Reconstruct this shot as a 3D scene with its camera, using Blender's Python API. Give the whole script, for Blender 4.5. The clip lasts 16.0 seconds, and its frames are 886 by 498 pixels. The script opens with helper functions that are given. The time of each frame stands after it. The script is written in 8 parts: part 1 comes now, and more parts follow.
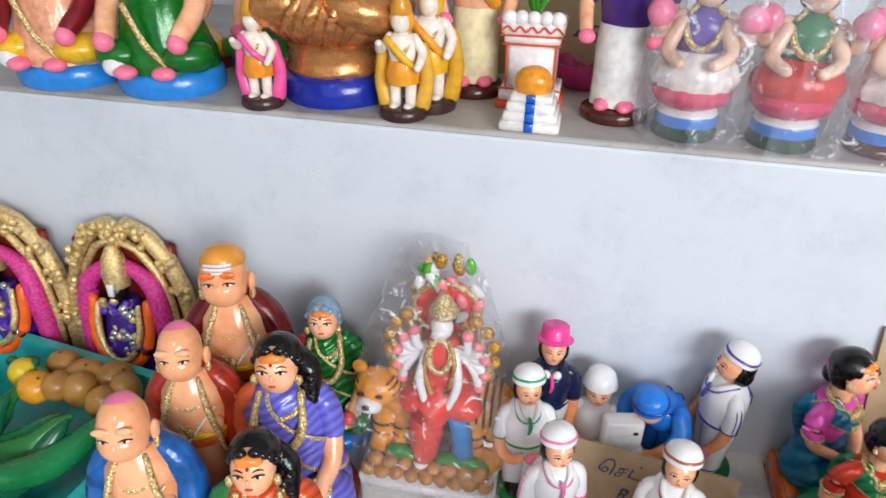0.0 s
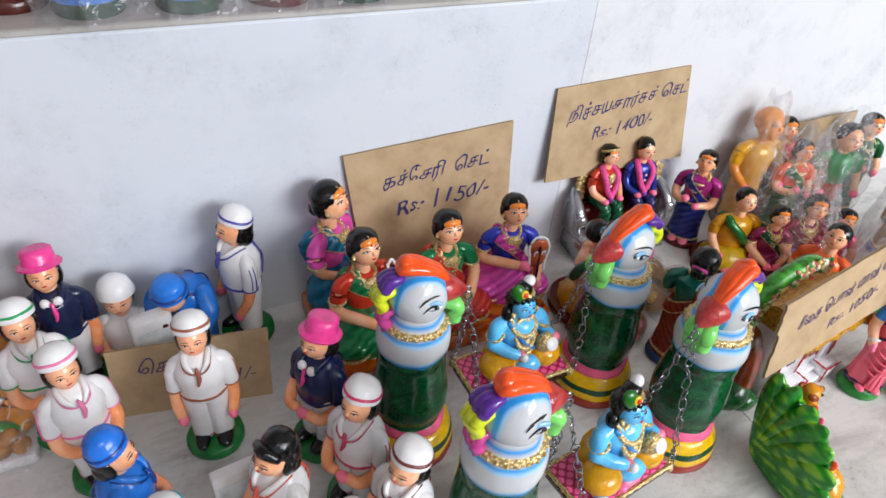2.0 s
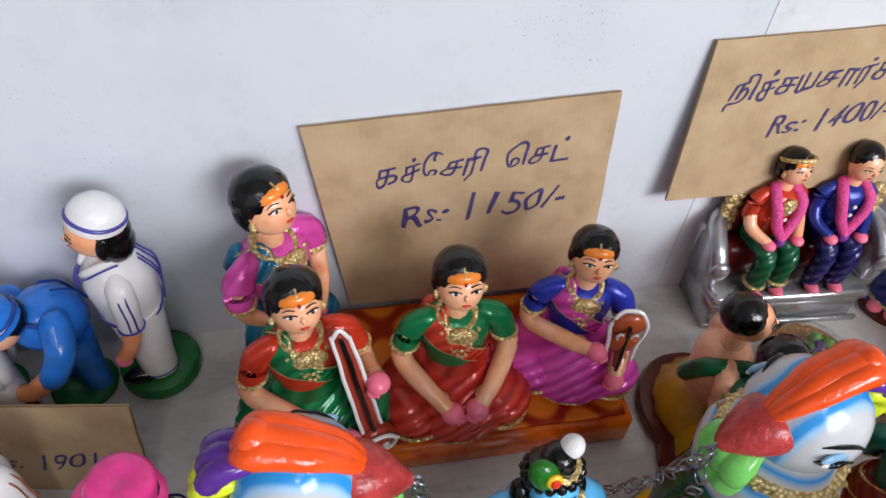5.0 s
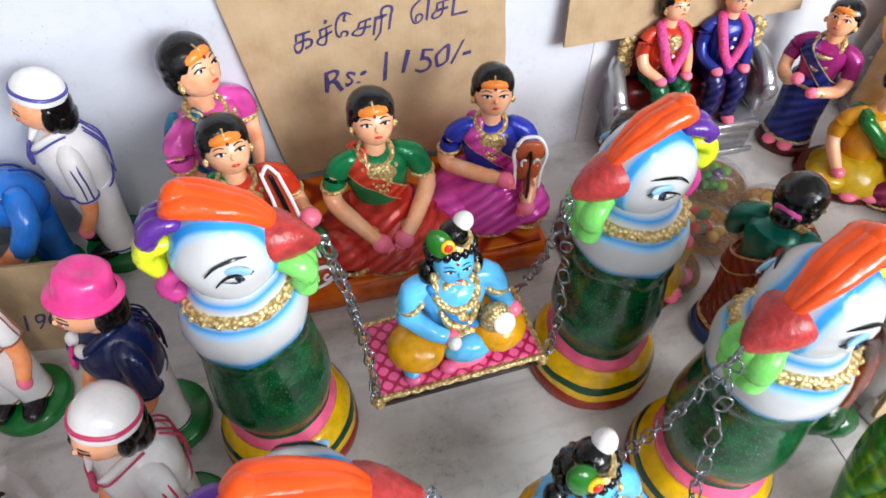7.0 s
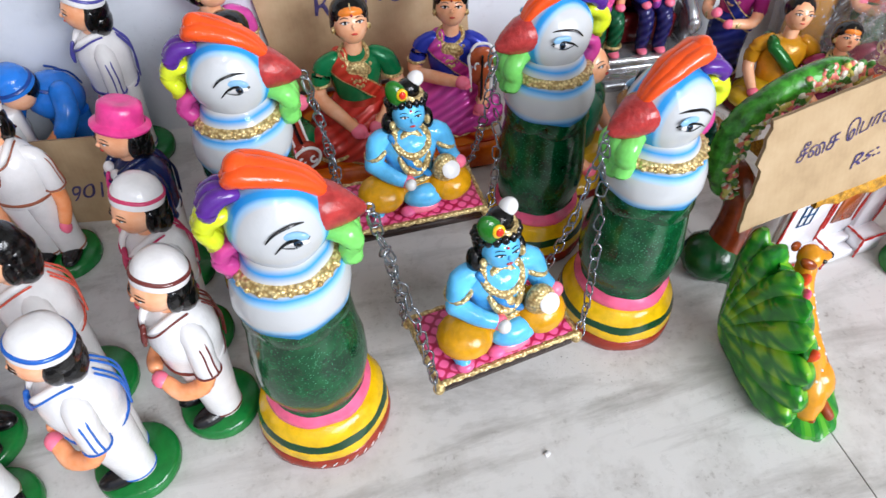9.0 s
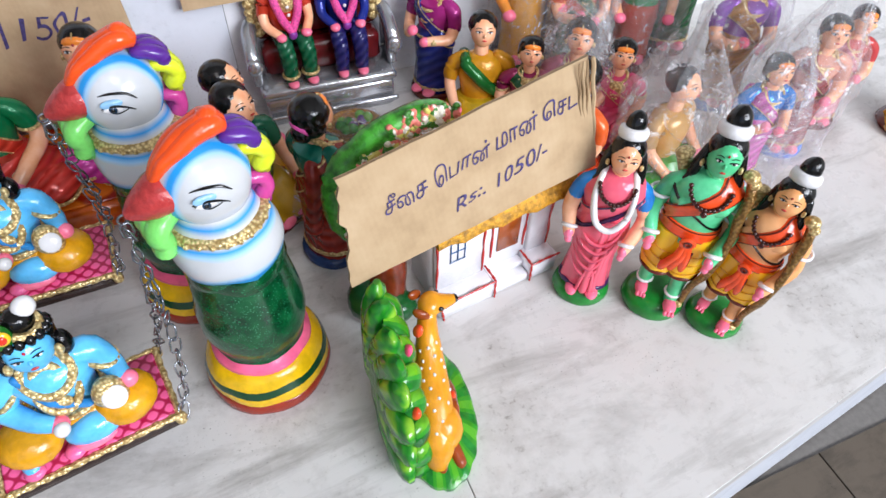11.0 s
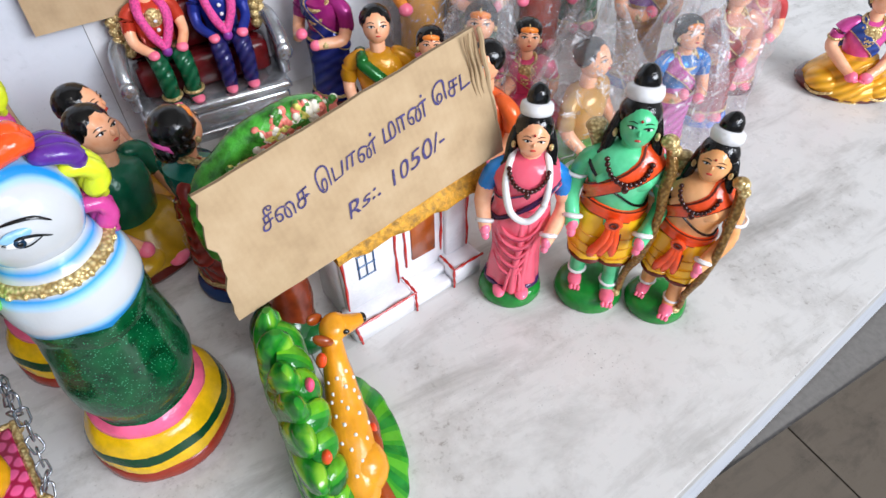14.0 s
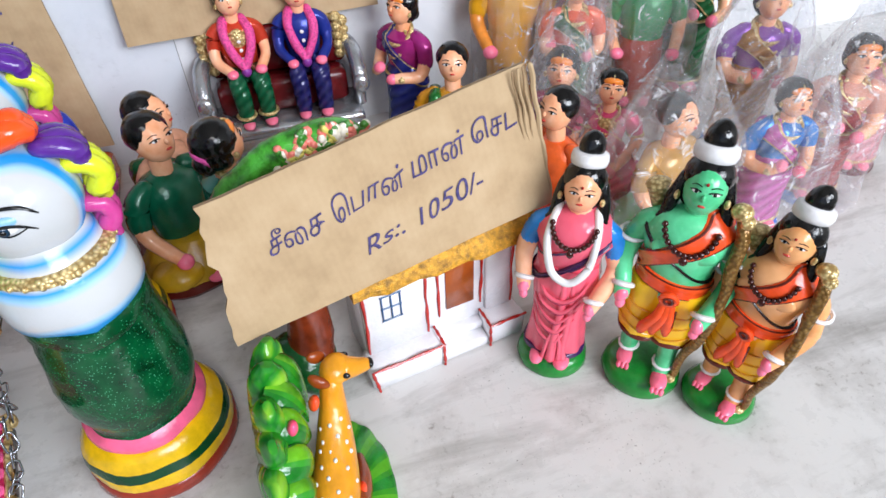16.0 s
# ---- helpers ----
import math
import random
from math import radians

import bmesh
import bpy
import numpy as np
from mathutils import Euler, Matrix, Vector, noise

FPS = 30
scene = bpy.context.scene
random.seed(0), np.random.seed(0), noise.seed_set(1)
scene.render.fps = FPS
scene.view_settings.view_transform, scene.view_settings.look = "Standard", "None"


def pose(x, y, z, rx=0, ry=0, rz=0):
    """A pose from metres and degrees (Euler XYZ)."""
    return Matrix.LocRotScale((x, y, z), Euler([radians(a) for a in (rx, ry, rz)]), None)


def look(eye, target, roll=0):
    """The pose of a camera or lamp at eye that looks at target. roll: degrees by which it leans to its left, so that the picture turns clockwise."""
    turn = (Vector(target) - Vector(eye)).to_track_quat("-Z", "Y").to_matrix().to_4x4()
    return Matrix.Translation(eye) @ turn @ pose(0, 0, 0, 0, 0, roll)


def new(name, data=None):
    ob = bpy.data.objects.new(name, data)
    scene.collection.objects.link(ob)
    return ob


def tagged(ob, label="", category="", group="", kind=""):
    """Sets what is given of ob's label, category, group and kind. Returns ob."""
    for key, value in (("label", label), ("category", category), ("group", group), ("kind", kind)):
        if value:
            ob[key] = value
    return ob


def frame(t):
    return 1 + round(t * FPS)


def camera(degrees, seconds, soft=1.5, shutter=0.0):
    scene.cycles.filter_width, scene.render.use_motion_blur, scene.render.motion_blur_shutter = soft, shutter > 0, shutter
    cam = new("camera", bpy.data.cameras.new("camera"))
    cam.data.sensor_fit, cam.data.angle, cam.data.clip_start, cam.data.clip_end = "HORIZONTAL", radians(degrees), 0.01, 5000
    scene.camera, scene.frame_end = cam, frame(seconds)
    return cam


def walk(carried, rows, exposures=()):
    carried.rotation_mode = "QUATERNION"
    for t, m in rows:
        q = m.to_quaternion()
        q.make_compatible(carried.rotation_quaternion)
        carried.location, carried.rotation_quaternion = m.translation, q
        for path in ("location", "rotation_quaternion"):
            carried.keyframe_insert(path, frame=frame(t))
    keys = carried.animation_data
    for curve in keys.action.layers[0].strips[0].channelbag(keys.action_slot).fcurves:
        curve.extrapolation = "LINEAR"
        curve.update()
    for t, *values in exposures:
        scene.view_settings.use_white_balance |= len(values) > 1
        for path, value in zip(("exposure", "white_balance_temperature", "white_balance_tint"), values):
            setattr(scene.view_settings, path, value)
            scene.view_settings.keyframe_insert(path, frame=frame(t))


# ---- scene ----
cam = camera(68.9, 16.0, shutter=0.12)
PATH = [
    (0, (0.157, 0.205, 0.608), (-0.233, 1.852, -0.456), 0.2),
    (0.5, (0.141, 0.199, 0.594), (0.183, 1.78, -0.63), 0.5),
    (1, (0.143, 0.161, 0.574), (0.644, 1.629, -0.688), 2.1),
    (1.5, (0.187, 0.137, 0.574), (0.899, 1.498, -0.707), 3.6),
    (2, (0.288, 0.164, 0.585), (0.996, 1.57, -0.648), 5.0),
    (2.5, (0.376, 0.181, 0.572), (0.888, 1.697, -0.627), 2.7),
    (3, (0.413, 0.258, 0.544), (0.875, 1.751, -0.705), 4.0),
    (3.5, (0.426, 0.367, 0.515), (0.931, 1.775, -0.812), 6.6),
    (4, (0.442, 0.423, 0.485), (0.938, 1.772, -0.904), 8.4),
    (4.2, (0.448, 0.427, 0.48), (0.922, 1.781, -0.913), 7.8),
    (6.3, (0.54, 0.426, 0.432), (0.611, 1.769, -1.049), -0.5),
    (6.5, (0.532, 0.4, 0.439), (0.641, 1.737, -1.044), -0.5),
    (7, (0.513, 0.322, 0.446), (0.835, 1.564, -1.088), -0.2),
    (7.5, (0.481, 0.25, 0.448), (0.857, 1.425, -1.127), 2.0),
    (8, (0.484, 0.195, 0.435), (0.825, 1.403, -1.122), 2.5),
    (8.5, (0.488, 0.167, 0.439), (0.815, 1.445, -1.065), 1.3),
    (9, (0.508, 0.157, 0.44), (0.827, 1.458, -1.045), -0.5),
    (9.5, (0.575, 0.122, 0.468), (1.003, 1.455, -0.96), -0.6),
    (10, (0.655, 0.127, 0.47), (1.261, 1.407, -0.942), -0.0),
    (10.2, (0.668, 0.137, 0.47), (1.278, 1.382, -0.971), 0.5),
    (12.3, (0.828, 0.152, 0.435), (1.258, 1.336, -1.119), 3.8),
    (12.5, (0.821, 0.153, 0.436), (1.267, 1.328, -1.121), 3.1),
    (13, (0.799, 0.154, 0.439), (1.366, 1.293, -1.103), 3.1),
    (13.5, (0.784, 0.159, 0.438), (1.439, 1.258, -1.099), 2.7),
    (14, (0.784, 0.158, 0.413), (1.457, 1.321, -1.069), -0.7),
    (14.5, (0.811, 0.157, 0.367), (1.453, 1.468, -1.0), -2.1),
    (15, (0.821, 0.159, 0.366), (1.35, 1.534, -0.988), -2.7),
    (15.5, (0.832, 0.157, 0.365), (1.277, 1.546, -1.004), -2.5),
    (16, (0.835, 0.162, 0.384), (1.276, 1.554, -0.982), -2.1),
]
walk(cam, [(t, look(eye, target, roll)) for t, eye, target, roll in PATH],
     [(0.0, 0.03, 6500, 10), (1.0, -0.02, 6500, 10), (2.0, -0.16, 6530, 12), (4.0, -0.23, 6540, 13), (6.4, 0.04, 6560, 14), (7.0, 0.28, 6520, 12), (7.5, 0.26, 6460, 12),
      (8.5, 0.05, 6400, 12), (10.2, -0.03, 6260, 14), (12.3, -0.07, 6220, 13), (16.0, -0.1, 6240, 12)])

# ---- light ----
world = bpy.data.worlds.new("sky")
scene.world = world
world.use_nodes = True
wn = world.node_tree
sky = wn.nodes.new("ShaderNodeTexSky")
sky.sky_type, sky.sun_disc = "NISHITA", False
sky.sun_elevation, sky.sun_rotation = radians(48), radians(200)
wn.nodes["Background"].inputs[1].default_value = 0.105
wn.links.new(sky.outputs[0], wn.nodes["Background"].inputs[0])

sun_data = bpy.data.lights.new("sun", "SUN")
sun_data.energy, sun_data.angle, sun_data.color = 0.4, radians(12), (1.0, 0.95, 0.88)
sun = new("sun", sun_data)
sun.matrix_world = look((1, -6, 7), (0.5, 0.5, 0))

# daylight through the open shop front
sky_data = bpy.data.lights.new("front_daylight", "AREA")
sky_data.shape, sky_data.size, sky_data.size_y = "RECTANGLE", 1.5, 0.9
sky_data.energy, sky_data.color = 92, (0.93, 0.97, 1.0)
front_light = new("front_daylight", sky_data)
front_light.matrix_world = look((1.8, -1.65, 1.32), (0.6, 0.6, 0.12))

# ---- materials ----
MATS = {}


def rgb(h):
    """Linear colour of a hex sRGB value."""
    v = [int(h[i:i + 2], 16) / 255 for i in (0, 2, 4)]
    return [c / 12.92 if c <= 0.04045 else ((c + 0.055) / 1.055) ** 2.4 for c in v]


def nodes_of(name):
    m = bpy.data.materials.new(name)
    m.use_nodes = True
    return m, m.node_tree, m.node_tree.nodes["Principled BSDF"]


def noise_node(nt, scale, detail=4.0, rough=0.55, dist=0.0):
    tc = nt.nodes.new("ShaderNodeTexCoord")
    n = nt.nodes.new("ShaderNodeTexNoise")
    n.inputs["Scale"].default_value, n.inputs["Detail"].default_value = scale, detail
    n.inputs["Roughness"].default_value, n.inputs["Distortion"].default_value = rough, dist
    nt.links.new(tc.outputs["Object"], n.inputs["Vector"])
    return n


def ramp_node(nt, src, stops):
    r = nt.nodes.new("ShaderNodeValToRGB")
    el = r.color_ramp.elements
    while len(el) < len(stops):
        el.new(0.5)
    for e, (p, c) in zip(el, stops):
        e.position, e.color = p, (*c, 1)
    nt.links.new(src, r.inputs[0])
    return r


def bump_node(nt, src, strength, dist, bsdf):
    b = nt.nodes.new("ShaderNodeBump")
    b.inputs["Strength"].default_value, b.inputs["Distance"].default_value = strength, dist
    nt.links.new(src, b.inputs["Height"])
    nt.links.new(b.outputs[0], bsdf.inputs["Normal"])
    return b


def paint(hexa, rough=0.32, metal=0.0, vary=0.16, grain=90, bump=0.25, second=None):
    """Hand-brushed enamel or poster paint on clay."""
    key = ("paint", hexa, rough, metal, vary, second)
    if key in MATS:
        return MATS[key]
    m, nt, b = nodes_of("paint_" + hexa)
    c = rgb(hexa)
    lo = [x * (1 - vary) for x in c] if not second else rgb(second)
    hi = [min(1, x * (1 + vary * 0.6)) for x in c]
    n = noise_node(nt, grain, 5)
    r = ramp_node(nt, n.outputs[0], [(0.32, lo), (0.62, hi)])
    nt.links.new(r.outputs[0], b.inputs["Base Color"])
    b.inputs["Metallic"].default_value = metal
    n2 = noise_node(nt, grain * 4, 3)
    rr = nt.nodes.new("ShaderNodeMapRange")
    rr.inputs[3].default_value, rr.inputs[4].default_value = rough * 0.4, rough * 0.85
    nt.links.new(n2.outputs[0], rr.inputs[0])
    nt.links.new(rr.outputs[0], b.inputs["Roughness"])
    bump_node(nt, n2.outputs[0], min(1, bump * 1.8), 0.0007, b)
    MATS[key] = m
    return m


def gold(hexa="ecd39a", rough=0.3):
    key = ("gold", hexa)
    if key in MATS:
        return MATS[key]
    m, nt, b = nodes_of("gold_paint")
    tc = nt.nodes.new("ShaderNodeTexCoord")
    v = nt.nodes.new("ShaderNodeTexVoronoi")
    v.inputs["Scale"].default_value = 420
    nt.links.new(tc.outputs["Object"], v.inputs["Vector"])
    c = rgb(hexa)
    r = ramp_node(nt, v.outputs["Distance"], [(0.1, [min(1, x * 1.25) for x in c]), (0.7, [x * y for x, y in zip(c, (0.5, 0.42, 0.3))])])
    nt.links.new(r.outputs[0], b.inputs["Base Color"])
    b.inputs["Metallic"].default_value, b.inputs["Roughness"].default_value = 0.4, rough
    bump_node(nt, v.outputs["Distance"], 0.8, -0.0012, b)
    MATS[key] = m
    return m


def sari(hexa, metal=0.12):
    """Brushed metallic paint over modelled diagonal folds, darker in the grooves."""
    key = ("sari", hexa, metal)
    if key in MATS:
        return MATS[key]
    m, nt, b = nodes_of("sari_" + hexa)
    tc = nt.nodes.new("ShaderNodeTexCoord")
    mp = nt.nodes.new("ShaderNodeMapping")
    mp.inputs["Rotation"].default_value = (0.5, 0.55, 0.6)
    nt.links.new(tc.outputs["Object"], mp.inputs[0])
    w = nt.nodes.new("ShaderNodeTexWave")
    w.bands_direction = "Z"
    w.inputs["Scale"].default_value, w.inputs["Distortion"].default_value = 36, 7.0
    w.inputs["Detail"].default_value, w.inputs["Detail Scale"].default_value = 1.5, 0.45
    nt.links.new(mp.outputs[0], w.inputs["Vector"])
    c = rgb(hexa)
    r = ramp_node(nt, w.outputs[0], [(0.0, [x * 0.74 for x in c]), (0.35, [x * 0.95 for x in c]), (0.9, [min(1, x * 1.12 + 0.01) for x in c])])
    nt.links.new(r.outputs[0], b.inputs["Base Color"])
    b.inputs["Metallic"].default_value, b.inputs["Roughness"].default_value = metal, 0.2
    bump_node(nt, w.outputs[0], 0.5, 0.0022, b)
    MATS[key] = m
    return m


def glitter_green():
    if "glitter" in MATS:
        return MATS["glitter"]
    m, nt, b = nodes_of("glitter_green")
    tc = nt.nodes.new("ShaderNodeTexCoord")
    v = nt.nodes.new("ShaderNodeTexVoronoi")
    v.inputs["Scale"].default_value = 620
    nt.links.new(tc.outputs["Object"], v.inputs["Vector"])
    n = noise_node(nt, 75, 5)
    base = ramp_node(nt, n.outputs[0], [(0.3, rgb("012c17")), (0.72, rgb("085a30"))])
    dots = ramp_node(nt, v.outputs["Distance"], [(0.1, (0.62, 0.62, 0.62)), (0.23, (0, 0, 0))])
    mix = nt.nodes.new("ShaderNodeMix")
    mix.data_type = "RGBA"
    nt.links.new(dots.outputs[0], mix.inputs[0])
    nt.links.new(base.outputs[0], mix.inputs[6])
    mix.inputs[7].default_value = (*rgb("63cf9d"), 1)
    nt.links.new(mix.outputs[2], b.inputs["Base Color"])
    b.inputs["Metallic"].default_value, b.inputs["Roughness"].default_value = 0.1, 0.13
    bump_node(nt, n.outputs[0], 0.5, 0.0015, b)
    MATS["glitter"] = m
    return m


def leaf_paint():
    if "leafp" in MATS:
        return MATS["leafp"]
    m, nt, b = nodes_of("leaf_green_paint")
    tc = nt.nodes.new("ShaderNodeTexCoord")
    mp = nt.nodes.new("ShaderNodeMapping")
    mp.inputs["Scale"].default_value = (1, 0.62, 1.25)
    mp.inputs["Rotation"].default_value = (0.5, 0, 0)
    nt.links.new(tc.outputs["Object"], mp.inputs[0])
    v = nt.nodes.new("ShaderNodeTexVoronoi")
    v.feature = "DISTANCE_TO_EDGE"
    v.inputs["Scale"].default_value = 66
    nt.links.new(mp.outputs[0], v.inputs["Vector"])
    n = noise_node(nt, 70, 3)
    ad = nt.nodes.new("ShaderNodeMath")
    ad.operation = "MULTIPLY_ADD"
    ad.inputs[1].default_value = 0.3
    nt.links.new(n.outputs[0], ad.inputs[0])
    nt.links.new(v.outputs["Distance"], ad.inputs[2])
    r = ramp_node(nt, ad.outputs[0], [(0.12, rgb("136a1e")), (0.3, rgb("2c8c20")), (0.5, rgb("86be30"))])
    nt.links.new(r.outputs[0], b.inputs["Base Color"])
    b.inputs["Roughness"].default_value = 0.12
    bump_node(nt, ad.outputs[0], 0.45, 0.003, b)
    MATS["leafp"] = m
    return m


def spotted_flowers():
    if "flow" in MATS:
        return MATS["flow"]
    m, nt, b = nodes_of("blossom_paint")
    tc = nt.nodes.new("ShaderNodeTexCoord")
    v = nt.nodes.new("ShaderNodeTexVoronoi")
    v.inputs["Scale"].default_value = 230
    nt.links.new(tc.outputs["Object"], v.inputs["Vector"])
    sep = nt.nodes.new("ShaderNodeSeparateColor")
    nt.links.new(v.outputs["Color"], sep.inputs[0])
    r = ramp_node(nt, sep.outputs[0], [(0.0, rgb("3f7f2a")), (0.3, rgb("e8e2d0")), (0.55, rgb("e07a6a")), (0.78, rgb("d9cf6a"))])
    r.color_ramp.interpolation = "CONSTANT"
    nt.links.new(r.outputs[0], b.inputs["Base Color"])
    b.inputs["Roughness"].default_value = 0.35
    bump_node(nt, v.outputs["Distance"], 0.8, -0.002, b)
    MATS["flow"] = m
    return m


def marble(name, light, dark, stain, rough=0.3):
    """Polished white marble with soft grey veins, dirt smudges and scratches."""
    m, nt, b = nodes_of(name)
    n1 = noise_node(nt, 4.5, 9, 0.66, 0.35)
    mp = nt.nodes.new("ShaderNodeMapping")
    mp.inputs["Rotation"].default_value, mp.inputs["Scale"].default_value = (0, 0, radians(-38)), (0.8, 3.4, 0.8)
    nt.links.new(n1.inputs["Vector"].links[0].from_socket, mp.inputs[0])
    nt.links.new(mp.outputs[0], n1.inputs["Vector"])
    veins = ramp_node(nt, n1.outputs[0], [(0.34, rgb(dark)), (0.46, rgb(light)), (0.55, rgb(light)), (0.7, rgb(dark))])
    n2 = noise_node(nt, 13, 8, 0.7)
    smear = ramp_node(nt, n2.outputs[0], [(0.5, (0, 0, 0)), (0.72, (0.75, 0.75, 0.75))])
    n3 = noise_node(nt, 160, 3, 0.7)
    speck = ramp_node(nt, n3.outputs[0], [(0.55, (0, 0, 0)), (0.7, (1, 1, 1))])
    mul = nt.nodes.new("ShaderNodeMath")
    mul.operation = "MULTIPLY"
    add = nt.nodes.new("ShaderNodeMath")
    add.operation = "ADD"
    nt.links.new(smear.outputs[0], mul.inputs[0])
    nt.links.new(speck.outputs[0], mul.inputs[1])
    sc = nt.nodes.new("ShaderNodeMath")
    sc.operation = "MULTIPLY"
    sc.inputs[1].default_value = 0.5
    nt.links.new(smear.outputs[0], sc.inputs[0])
    nt.links.new(mul.outputs[0], add.inputs[0])
    nt.links.new(sc.outputs[0], add.inputs[1])
    mix = nt.nodes.new("ShaderNodeMix")
    mix.data_type = "RGBA"
    nt.links.new(add.outputs[0], mix.inputs[0])
    nt.links.new(veins.outputs[0], mix.inputs[6])
    mix.inputs[7].default_value = (*rgb(stain), 1)
    n4 = noise_node(nt, 480, 2, 0.6)
    n5 = noise_node(nt, 7, 4, 0.6)
    dots = ramp_node(nt, n4.outputs[0], [(0.66, (0, 0, 0)), (0.72, (0.8, 0.8, 0.8))])
    where = ramp_node(nt, n5.outputs[0], [(0.5, (0, 0, 0)), (0.66, (1, 1, 1))])
    both = nt.nodes.new("ShaderNodeMath")
    both.operation = "MULTIPLY"
    nt.links.new(dots.outputs[0], both.inputs[0])
    nt.links.new(where.outputs[0], both.inputs[1])
    mix2 = nt.nodes.new("ShaderNodeMix")
    mix2.data_type = "RGBA"
    nt.links.new(both.outputs[0], mix2.inputs[0])
    nt.links.new(mix.outputs[2], mix2.inputs[6])
    mix2.inputs[7].default_value = (*[0.4 * x for x in rgb(stain)], 1)
    nt.links.new(mix2.outputs[2], b.inputs["Base Color"])
    rr = nt.nodes.new("ShaderNodeMapRange")
    rr.inputs[3].default_value, rr.inputs[4].default_value = rough * 0.8, rough * 1.5
    nt.links.new(n2.outputs[0], rr.inputs[0])
    nt.links.new(rr.outputs[0], b.inputs["Roughness"])
    bump_node(nt, n3.outputs[0], 0.05, 0.0005, b)
    return m


def cardboard_mat():
    if "card" in MATS:
        return MATS["card"]
    m, nt, b = nodes_of("brown_cardboard")
    tc = nt.nodes.new("ShaderNodeTexCoord")
    w = nt.nodes.new("ShaderNodeTexWave")
    w.bands_direction = "X"
    w.inputs["Scale"].default_value, w.inputs["Distortion"].default_value = 75, 0.6
    nt.links.new(tc.outputs["Object"], w.inputs["Vector"])
    n = noise_node(nt, 26, 7, 0.6)
    n2 = noise_node(nt, 520, 2)
    mixf = nt.nodes.new("ShaderNodeMath")
    mixf.operation = "MULTIPLY_ADD"
    mixf.inputs[1].default_value = 0.02
    nt.links.new(w.outputs[0], mixf.inputs[0])
    nt.links.new(n.outputs[0], mixf.inputs[2])
    r = ramp_node(nt, mixf.outputs[0], [(0.28, rgb("a58a68")), (0.5, rgb("b89d79")), (0.75, rgb("c5ab88"))])
    nt.links.new(r.outputs[0], b.inputs["Base Color"])
    b.inputs["Roughness"].default_value = 0.85
    bump_node(nt, n2.outputs[0], 0.2, 0.0004, b)
    MATS["card"] = m
    return m


def film_mat(veil=0.03):
    """Thin clear wrapping film: mostly see-through, glossy on its creases, with white glints painted in."""
    key = ("film", veil)
    if key in MATS:
        return MATS[key]
    m = bpy.data.materials.new("clear_wrapping_film")
    m.use_nodes = True
    nt = m.node_tree
    nt.nodes.clear()
    out = nt.nodes.new("ShaderNodeOutputMaterial")
    tr = nt.nodes.new("ShaderNodeBsdfTransparent")
    tr.inputs[0].default_value = (0.99, 0.99, 0.99, 1)
    gl = nt.nodes.new("ShaderNodeBsdfGlossy")
    gl.inputs["Roughness"].default_value = 0.16
    gl.inputs[0].default_value = (0.95, 0.97, 1, 1)
    lw = nt.nodes.new("ShaderNodeLayerWeight")
    lw.inputs[0].default_value = 0.22
    n = noise_node(nt, 38, 7, 0.72, 2.2)
    bp = nt.nodes.new("ShaderNodeBump")
    bp.inputs["Strength"].default_value, bp.inputs["Distance"].default_value = 1.0, 0.006
    nt.links.new(n.outputs[0], bp.inputs["Height"])
    nt.links.new(bp.outputs[0], gl.inputs["Normal"])
    nt.links.new(bp.outputs[0], lw.inputs["Normal"])
    mr = nt.nodes.new("ShaderNodeMapRange")
    mr.inputs[3].default_value, mr.inputs[4].default_value = 0.03, 0.42
    nt.links.new(lw.outputs["Facing"], mr.inputs[0])
    mx = nt.nodes.new("ShaderNodeMixShader")
    nt.links.new(mr.outputs[0], mx.inputs[0])
    nt.links.new(tr.outputs[0], mx.inputs[1])
    nt.links.new(gl.outputs[0], mx.inputs[2])
    # matte white patches painted as highlights, over an even pale veil that brightens the film
    df = nt.nodes.new("ShaderNodeBsdfDiffuse")
    df.inputs[0].default_value = (0.9, 0.9, 0.92, 1)
    mr2 = nt.nodes.new("ShaderNodeMapRange")
    mr2.inputs[1].default_value, mr2.inputs[2].default_value = 0.57, 0.68
    mr2.inputs[3].default_value, mr2.inputs[4].default_value = veil, 0.9
    nt.links.new(n.outputs[0], mr2.inputs[0])
    mx2 = nt.nodes.new("ShaderNodeMixShader")
    nt.links.new(mr2.outputs[0], mx2.inputs[0])
    nt.links.new(mx.outputs[0], mx2.inputs[1])
    nt.links.new(df.outputs[0], mx2.inputs[2])
    nt.links.new(mx2.outputs[0], out.inputs[0])
    MATS[key] = m
    return m


